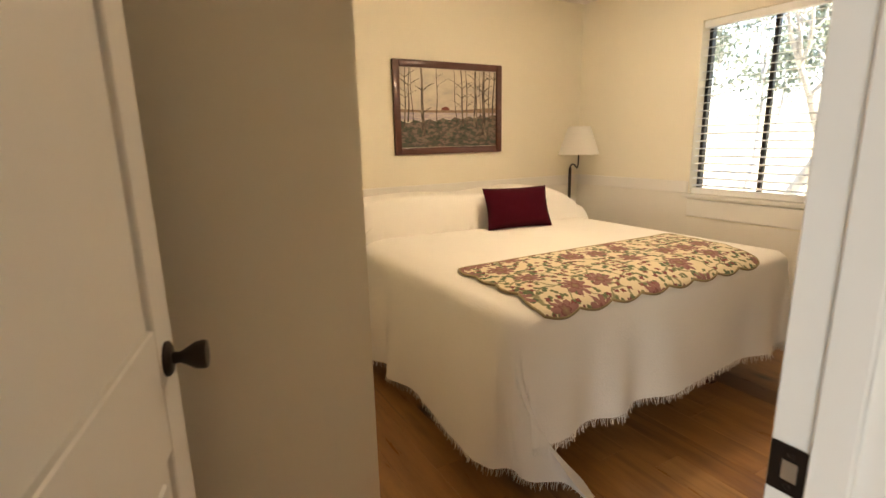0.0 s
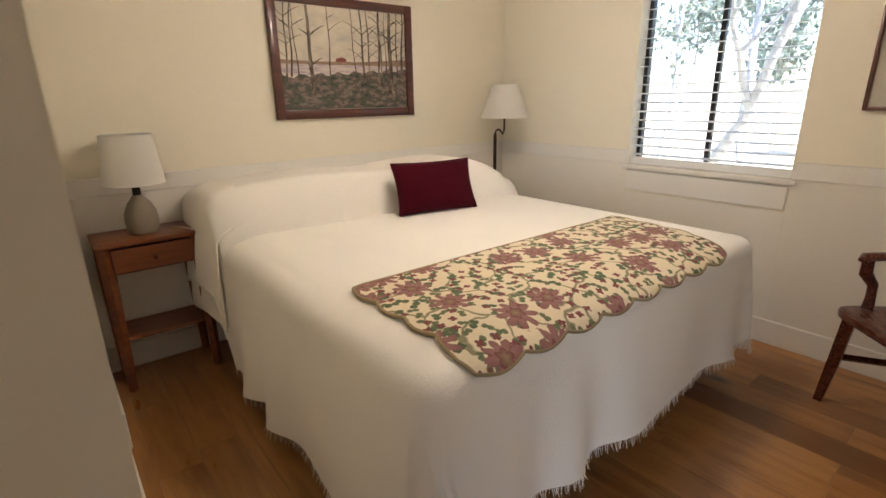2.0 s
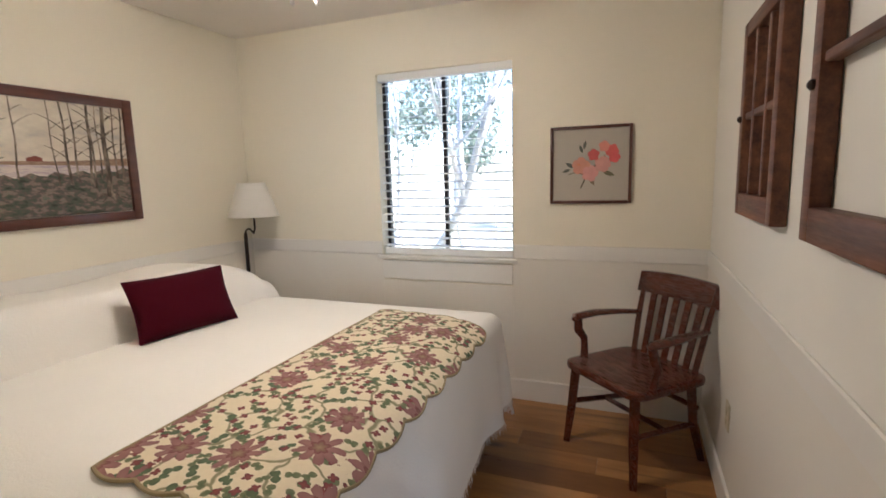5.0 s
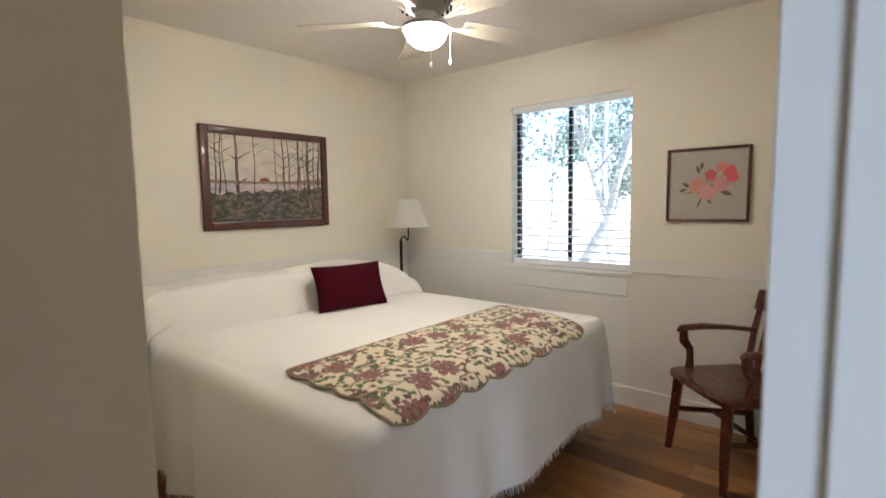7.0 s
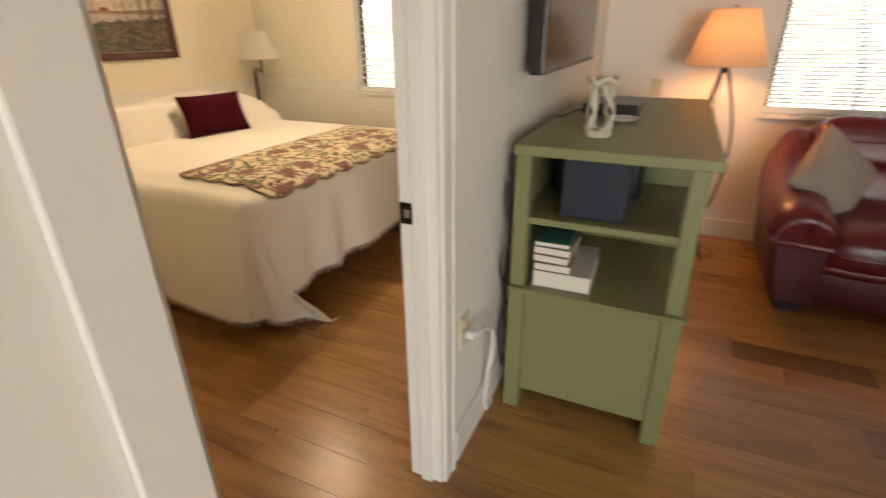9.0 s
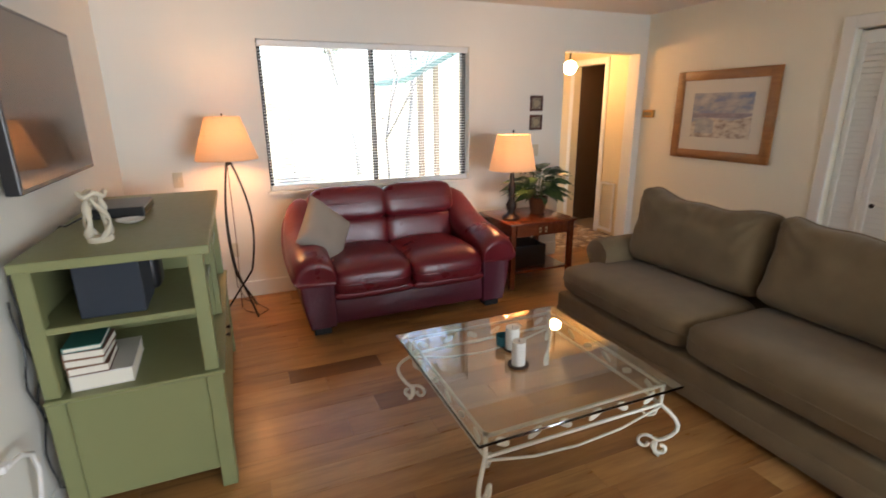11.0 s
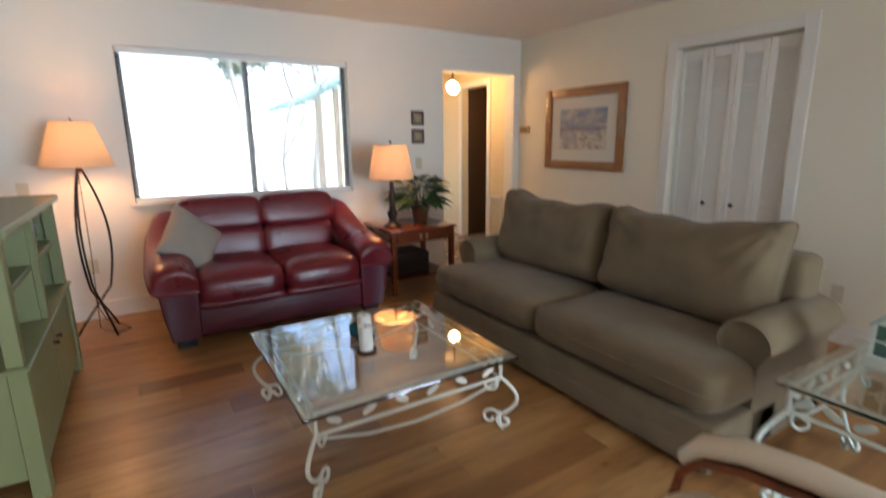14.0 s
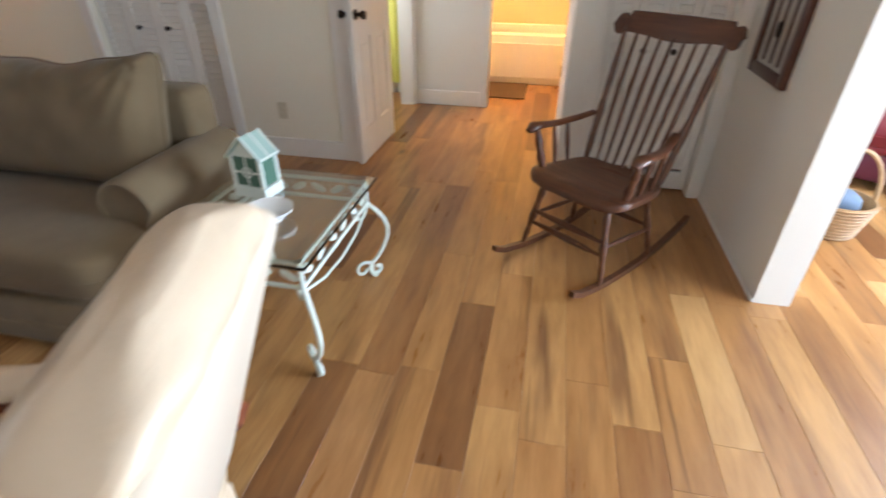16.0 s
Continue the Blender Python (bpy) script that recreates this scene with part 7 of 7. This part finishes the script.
for sx in (-1, 1):
    bm = B()
    pts = [(0.30, 0.03), (0.05, 0.025), (-0.20, 0.03), (-0.295, 0.08), (-0.325, 0.22), (-0.33, 0.38), (-0.315, 0.47), (-0.27, 0.518), (-0.18, 0.535), (0.0, 0.525), (0.14, 0.505), (0.235, 0.475), (0.29, 0.42)]
    rings = []
    for i, (y, z) in enumerate(pts):
        y2, z2 = pts[min(i + 1, len(pts) - 1)]
        y1_, z1_ = pts[max(i - 1, 0)]
        d = Vector((y2 - y1_, z2 - z1_)).normalized()
        ny, nz = -d.y, d.x
        hw, ht = 0.032, 0.012
        rings.append([(sx * 0.315 + a, y + ny * b, z + nz * b) for a, b in ((-hw, -ht), (hw, -ht), (hw, ht), (-hw, ht))])
    ring_sweep(bm, rings)
    part("bent_wood_arm", bm, M_TEAK, rc, "reddish bent wood arm loop", smooth=50)
    bm = B()
    pad = [(-0.318, 0.50), (-0.275, 0.553), (-0.18, 0.577), (-0.05, 0.574), (0.08, 0.558), (0.18, 0.535), (0.225, 0.515)]
    tube(bm, [(sx * 0.315, y, z) for y, z in pad], [0.030, 0.042, 0.046, 0.046, 0.046, 0.043, 0.026], seg=14, flat=0.62)
    part("arm_pad", bm, M_CREAML, rc, "cream leather arm pad", smooth=60)

# rocking chair
M_ROCK = wood("walnut_rocker", (0.060, 0.019, 0.008), (0.155, 0.056, 0.023), 0.34, coat=0.2)
rk = thing("rocking_chair", pose(-0.945, -2.45, 0, 0, 0, 141) @ Matrix.Diagonal((0.96, 0.96, 0.96, 1)), "dark wooden spindle-back rocking chair", "rocking chair")
bm = B()


def rseat(x, y, z):
    if z > 0:
        z += 0.02 * max(0, y / 0.22) ** 2 - 0.012 * math.exp(-((abs(x) - 0.11) / 0.09) ** 2) + 0.0
    z += -0.03 * max(0.0, (-y - 0.14) / 0.1) ** 2
    return (x * (1 - 0.09 * y / 0.24), y, z)


soft(bm, 0.54, 0.48, 0.05, pose(0, 0, 0.415, -6, 0, 0), 0.45, 0.35, 44, 14, rseat)
part("seat", bm, M_ROCK, rk, "saddled wooden seat", smooth=50)
SP = [0.010, 0.014, 0.019, 0.016, 0.013, 0.018, 0.021, 0.017, 0.012, 0.016, 0.013, 0.010]
for sx in (-1, 1):
    bm = B()
    pts = [(-0.43, 0.075), (-0.36, 0.042), (-0.22, 0.020), (-0.05, 0.012), (0.12, 0.018), (0.30, 0.045), (0.46, 0.09), (0.55, 0.125)]
    rings = [[(sx * 0.245 + a, y, z + b) for a, b in ((-0.014, -0.014), (0.014, -0.014), (0.014, 0.016), (-0.014, 0.016))] for y, z in pts]
    ring_sweep(bm, rings)
    part("rocker", bm, M_ROCK, rk, smooth=50)
    for y0, y1, nm in ((-0.16, -0.21, "front_leg"), (0.15, 0.20, "back_leg")):
        bm = B()
        turned(bm, (sx * 0.18, y0, 0.40), (sx * 0.245, y1, 0.032), SP)
        part(nm, bm, M_ROCK, rk, smooth=60)
    bm = B()
    turned(bm, (sx * 0.215, -0.19, 0.21), (sx * 0.22, 0.18, 0.18), [0.008, 0.011, 0.014, 0.011, 0.008])
    part("side_stretcher", bm, M_ROCK, rk, smooth=60)
    bm = B()
    tube(bm, [(sx * 0.225, 0.215, 0.66), (sx * 0.25, 0.12, 0.645), (sx * 0.275, 0.0, 0.635), (sx * 0.285, -0.10, 0.645), (sx * 0.285, -0.17, 0.65), (sx * 0.285, -0.205, 0.63)], [0.022, 0.024, 0.027, 0.032, 0.036, 0.020], seg=10, flat=0.55)
    part("arm", bm, M_ROCK, rk, smooth=60)
    bm = B()
    turned(bm, (sx * 0.235, -0.13, 0.43), (sx * 0.28, -0.15, 0.635), [0.012, 0.018, 0.022, 0.015, 0.020, 0.014, 0.012])
    part("arm_post", bm, M_ROCK, rk, smooth=60)
    for yy in (-0.03, 0.07):
        bm = B()
        turned(bm, (sx * 0.24, yy, 0.43), (sx * 0.27, yy - 0.005, 0.632), [0.008, 0.011, 0.013, 0.011, 0.008])
        part("arm_spindle", bm, M_ROCK, rk, smooth=60)
    bm = B()
    turned(bm, (sx * 0.215, 0.195, 0.42), (sx * 0.25, 0.40, 1.03), [0.014, 0.018, 0.016, 0.020, 0.015, 0.017, 0.018, 0.014, 0.012])
    part("back_post", bm, M_ROCK, rk, smooth=60)
for z, y in ((0.235, -0.195), (0.17, -0.2)):
    bm = B()
    turned(bm, (-0.21, y, z), (0.21, y, z), [0.008, 0.012, 0.016, 0.019, 0.016, 0.012, 0.008])
    part("front_stretcher", bm, M_ROCK, rk, smooth=60)
bm = B()
turned(bm, (-0.21, 0.175, 0.2), (0.21, 0.175, 0.2), [0.008, 0.012, 0.016, 0.012, 0.008])
part("back_stretcher", bm, M_ROCK, rk, smooth=60)
for i in range(7):
    bm = B()
    x = -0.15 + 0.05 * i
    curve = 0.03 * (1 - (x / 0.2) ** 2)
    pts = [(x, 0.20, 0.43), (x * 1.06, 0.235 + curve, 0.60), (x * 1.14, 0.30 + curve, 0.80), (x * 1.2, 0.385 + curve, 1.02)]
    tube(bm, pts, [0.009, 0.013, 0.015, 0.009], seg=8, flat=0.75)
    part("spindle", bm, M_ROCK, rk, smooth=60)
bm = B()
rings = []
for i in range(61):
    x = -0.31 + 0.62 * i / 60
    y = 0.395 + 0.035 * (1 - (x / 0.31) ** 2)
    e = abs(x) / 0.31
    lobe = max(0.0, 1 - ((e - 0.9) / 0.1) ** 2) ** 0.5 if e > 0.8 else 0.0
    hi_ = 1.115 if e < 0.8 else 1.055 + 0.047 * lobe
    lo_ = 1.012 - 0.010 * math.cos(e * 4.2) if e < 0.8 else 1.055 - 0.047 * lobe
    rings.append([(x, y - 0.013, lo_), (x, y + 0.013, lo_), (x, y + 0.040, hi_), (x, y + 0.014, hi_)])
ring_sweep(bm, rings)
part("crest_rail", bm, M_ROCK, rk, "wide scrolled crest rail", smooth=50)

# picture on the dividing wall, and the next room
pm = picture("hanging_frame", pose(-1.66, -2.83, 1.24, 0, 0, 90), 0.44, 0.86, 0.05, 0.03, M_FRAME, plain("pale_print", (0.50, 0.48, 0.43), 0.3), "dark wooden framed decoration on the white wall")
for x in (-0.09, 0.0, 0.09):
    bm = B()
    box(bm, x - 0.012, x + 0.012, -0.020, -0.015, -0.36, 0.36)
    part("dark_bar", bm, M_FRAME, pm)
bm = B()
soft(bm, 0.05, 0.02, 0.07, pose(0, -0.024, -0.22), 0.8, 0.8, 12, 8)
part("latch", bm, M_BRONZE, pm, smooth=60)
loveseat(pose(-3.0, -3.9, 0, 0, 0, 150), "red leather sofa in the next room")
bk = thing("woven_basket", pose(-2.25, -2.98, 0), "tan woven basket with a tall handle", "basket")
M_WICKER = painted("wicker", [(0.3, (0.20, 0.10, 0.04)), (0.7, (0.42, 0.25, 0.11))], 60, stretch=(1, 1, 5))
bm = B()
lathe(bm, [(0.002, 0), (0.13, 0), (0.16, 0.10), (0.175, 0.20), (0.165, 0.20), (0.15, 0.10), (0.12, 0.012), (0.002, 0.012)], 28)
part("body", bm, M_WICKER, bk, smooth=50)
for k in range(10):
    bm = B()
    r = 0.134 + 0.043 * k / 9
    tube(bm, [((r + 0.003 * (i % 2)) * math.cos(2 * math.pi * i / 40), (r + 0.003 * (i % 2)) * math.sin(2 * math.pi * i / 40), 0.012 + 0.02 * k) for i in range(41)], 0.006, seg=5)
    part("strand", bm, M_WICKER, bk, smooth=60)
bm = B()
tube(bm, [(0.17 * math.cos(t), 0.0, 0.2 + 0.26 * math.sin(t)) for t in [math.pi * i / 16 for i in range(17)]], 0.011, seg=8)
part("handle", bm, M_WICKER, bk, smooth=60)
bm = B()
soft(bm, 0.2, 0.2, 0.14, pose(0, 0, 0.17), 0.7, 0.7, 16, 8)
part("contents", bm, plain("basket_cloth", (0.10, 0.13, 0.18), 0.9), bk, "dark folded cloth", smooth=60)

# ---- outdoors ----
M_GRASS = painted("lawn", [(0.3, (0.30, 0.30, 0.20)), (0.6, (0.46, 0.43, 0.34)), (0.8, (0.55, 0.51, 0.43))], 2.5, rough=0.9)
bm = B()
box(bm, W1 + 0.02, 400, -400, 400, -0.6, -0.35)
struct("ground", bm, M_GRASS, "grassy yard ground", "ground")
M_BARK = painted("tree_bark", [(0.3, (0.34, 0.33, 0.33)), (0.7, (0.56, 0.55, 0.54))], 14, rough=0.9, stretch=(1, 1, 0.3))
M_TLEAF = painted("tree_leaves", [(0.3, (0.10, 0.14, 0.11)), (0.7, (0.25, 0.30, 0.25))], 3, rough=0.6)


def tree(m, height, lean, seed, label, leaves=900, leaf=0.06, girth=0.065):
    t = thing("tree", m, label, "tree")
    rt = random.Random(seed)
    tips = []
    bm = B()

    def limb(p, d, ln, r, depth):
        pts, q, dd = [Vector(p)], Vector(p), Vector(d).normalized()
        for i in range(5):
            dd = (dd + Vector((rt.uniform(-0.2, 0.2), rt.uniform(-0.2, 0.2), rt.uniform(-0.08, 0.16)))).normalized()
            q = q + dd * ln / 5
            pts.append(q.copy())
        tube(bm, pts, [r * (1 - 0.13 * i) for i in range(6)], seg=7)
        if depth == 0:
            tips.extend(pts[2:])
            return
        for k in range(rt.randint(3, 4)):
            i = rt.randint(2, 5)
            nd = (dd + Vector((rt.uniform(-1, 1), rt.uniform(-1, 1), rt.uniform(-0.3, 0.6)))).normalized()
            limb(pts[i], nd, ln * rt.uniform(0.5, 0.75), r * 0.5, depth - 1)
        tips.extend(pts[4:])
    limb((0, 0, 0), (lean[0], lean[1], 1), height, girth, 3)
    part("trunk", bm, M_BARK, t, smooth=60)
    bm = B()
    for k in range(leaves):
        p = rt.choice(tips) + Vector((rt.gauss(0, 0.16), rt.gauss(0, 0.16), rt.gauss(0, 0.14)))
        e = Euler((rt.uniform(0, 6.28), rt.uniform(0, 6.28), rt.uniform(0, 6.28))).to_matrix()
        s = leaf * rt.uniform(0.6, 1.3)
        bm.faces.new([bm.verts.new(p + e @ Vector(c) * s) for c in ((-0.5, 0, 0), (0, -0.3, 0.05), (0.5, 0, 0), (0, 0.3, 0.05))])
    tagged(part("crown", bm, M_TLEAF, t, "loose green foliage"), kind="stuff")
    return t


tree(pose(7.2, 5.06, -0.36), 3.2, (0.05, -0.85), 3, "leaning garden tree outside the bedroom window", 900, 0.07, 0.085)
tree(pose(10.5, 5.0, -0.36), 2.6, (-0.1, 0.1), 8, "leafy garden tree behind the house", 3600, 0.10)
tree(pose(12.0, 7.4, -0.36), 2.8, (0.1, -0.1), 12, "leafy garden tree behind the house", 4200, 0.11)
tree(pose(13.5, 10.0, -0.36), 3.0, (0.0, -0.1), 17, "leafy garden tree at the back of the yard", 4200, 0.12)
tree(pose(8.0, -1.62, -0.36), 2.4, (0.0, 0.10), 21, "slender garden tree outside the living room window", 500, 0.06, 0.045)
tree(pose(12.5, -3.4, -0.36), 4.6, (0.0, 0.05), 30, "tall leafy garden tree at the back of the yard", 6500, 0.17, 0.11)
tree(pose(14.5, -2.6, -0.36), 4.8, (0.0, 0.05), 34, "tall leafy garden tree at the back of the yard", 6500, 0.17, 0.11)
pt = thing("patio_cover", pose(8.0, -1.9, -0.36), "sloping green porch roof on brown posts", "patio roof")
bm = B()
prism(bm, [(0.0, 2.28), (-3.6, 4.1), (-3.6, 4.2), (0.0, 2.38)], "x", 0.0, 2.4)
part("roof", bm, plain("roof_green", (0.22, 0.40, 0.38), 0.6), pt)
for x, y in ((0.4, -0.38), (1.1, -0.95), (2.0, -1.9)):
    bm = B()
    rbox(bm, x - 0.05, x + 0.05, y - 0.05, y + 0.05, 0, 2.30 - 0.505 * y, r=0.008, seg=1)
    part("post", bm, plain("pale_post", (0.46, 0.38, 0.32), 0.6), pt)

# ---- floor planks ----
PW = 0.152
LENGTHS = (0.55, 0.8, 1.05, 1.3, 1.65)


def plank_geometry(x0, x1, y0, y1):
    c = 0.0010
    z0, z1, z2 = -0.018, -c, 0.0
    v = [(x0, y0, z0), (x1, y0, z0), (x1, y1, z0), (x0, y1, z0), (x0, y0, z1), (x1, y0, z1), (x1, y1, z1), (x0, y1, z1),
         (x0 + c, y0 + c, z2), (x1 - c, y0 + c, z2), (x1 - c, y1 - c, z2), (x0 + c, y1 - c, z2)]
    f = [(8, 9, 10, 11)] + [(a + i, a + (i + 1) % 4, a + 4 + (i + 1) % 4, a + 4 + i) for a in (0, 4) for i in range(4)]
    return v, f


floor_ob = tagged(new("floor"), "honey brown hardwood plank floor", "floor", kind="structure")
plank_mesh = {}
for ln in LENGTHS:
    v, f = plank_geometry(-PW / 2 + 0.0002, PW / 2 - 0.0002, -ln / 2 + 0.0002, ln / 2 - 0.0002)
    me = bpy.data.meshes.new("plank")
    me.from_pydata(v, [], f)
    me.materials.append(M_FLOOR)
    plank_mesh[ln] = me
rest_v, rest_f, singles = [], [], 0
rf = random.Random(5)
x = -4.2
while x < E:
    y = -7.0 - rf.uniform(0, 1.2)
    while y < N:
        ln = rf.choice(LENGTHS)
        xc, yc = x + PW / 2, y + ln / 2
        if -2.0 < xc < 3.3 and -3.6 < yc < 2.9 and singles < 300:
            ob = new("plank", plank_mesh[ln])
            ob.parent = floor_ob
            ob.location = (xc, yc, 0)
            singles += 1
        else:
            v, f = plank_geometry(x + 0.0002, x + PW - 0.0002, y + 0.0002, y + ln - 0.0002)
            k = len(rest_v)
            rest_v += v
            rest_f += [tuple(i + k for i in q) for q in f]
        y += ln
    x += PW
me = bpy.data.meshes.new("far_planks")
me.from_pydata(rest_v, [], rest_f)
me.materials.append(M_FLOOR)
ob = new("far_planks", me)
ob.parent = floor_ob
tagged(ob, kind="stuff")

# entry tiles
M_TILE, nt_, b_ = nodes_of("entry_tile")
geo_ = nt_.nodes.new("ShaderNodeNewGeometry")
nt_.links.new(ramp(nt_, geo_.outputs["Random Per Island"], [(0.0, (0.12, 0.07, 0.035)), (0.4, (0.30, 0.19, 0.10)), (0.75, (0.45, 0.33, 0.20)), (1.0, (0.55, 0.46, 0.33))]), b_.inputs["Base Color"])
b_.inputs["Roughness"].default_value = 0.45
tv_, tf_ = [], []
rt_ = random.Random(9)
for i in range(24):
    for j in range(15):
        x0, y0 = W1 - 0.155 + i * 0.08, -3.40 + j * 0.071
        w_, h_ = 0.07 * rt_.uniform(0.8, 1.0), 0.062 * rt_.uniform(0.8, 1.0)
        k = len(tv_)
        tv_ += [(x0, y0, -0.006), (x0 + w_, y0, -0.006), (x0 + w_, y0 + h_, -0.006), (x0, y0 + h_, -0.006), (x0 + 0.006, y0 + 0.006, 0.001), (x0 + w_ - 0.006, y0 + 0.006, 0.001), (x0 + w_ - 0.006, y0 + h_ - 0.006, 0.001), (x0 + 0.006, y0 + h_ - 0.006, 0.001)]
        tf_ += [(k + 4, k + 5, k + 6, k + 7)] + [(k + q, k + (q + 1) % 4, k + 4 + (q + 1) % 4, k + 4 + q) for q in range(4)]
me = bpy.data.meshes.new("entry_tiles")
me.from_pydata(tv_, [], tf_)
me.materials.append(M_TILE)
tagged(new("entry_tiles", me), "small mottled tan stone tiles", "floor", kind="stuff")
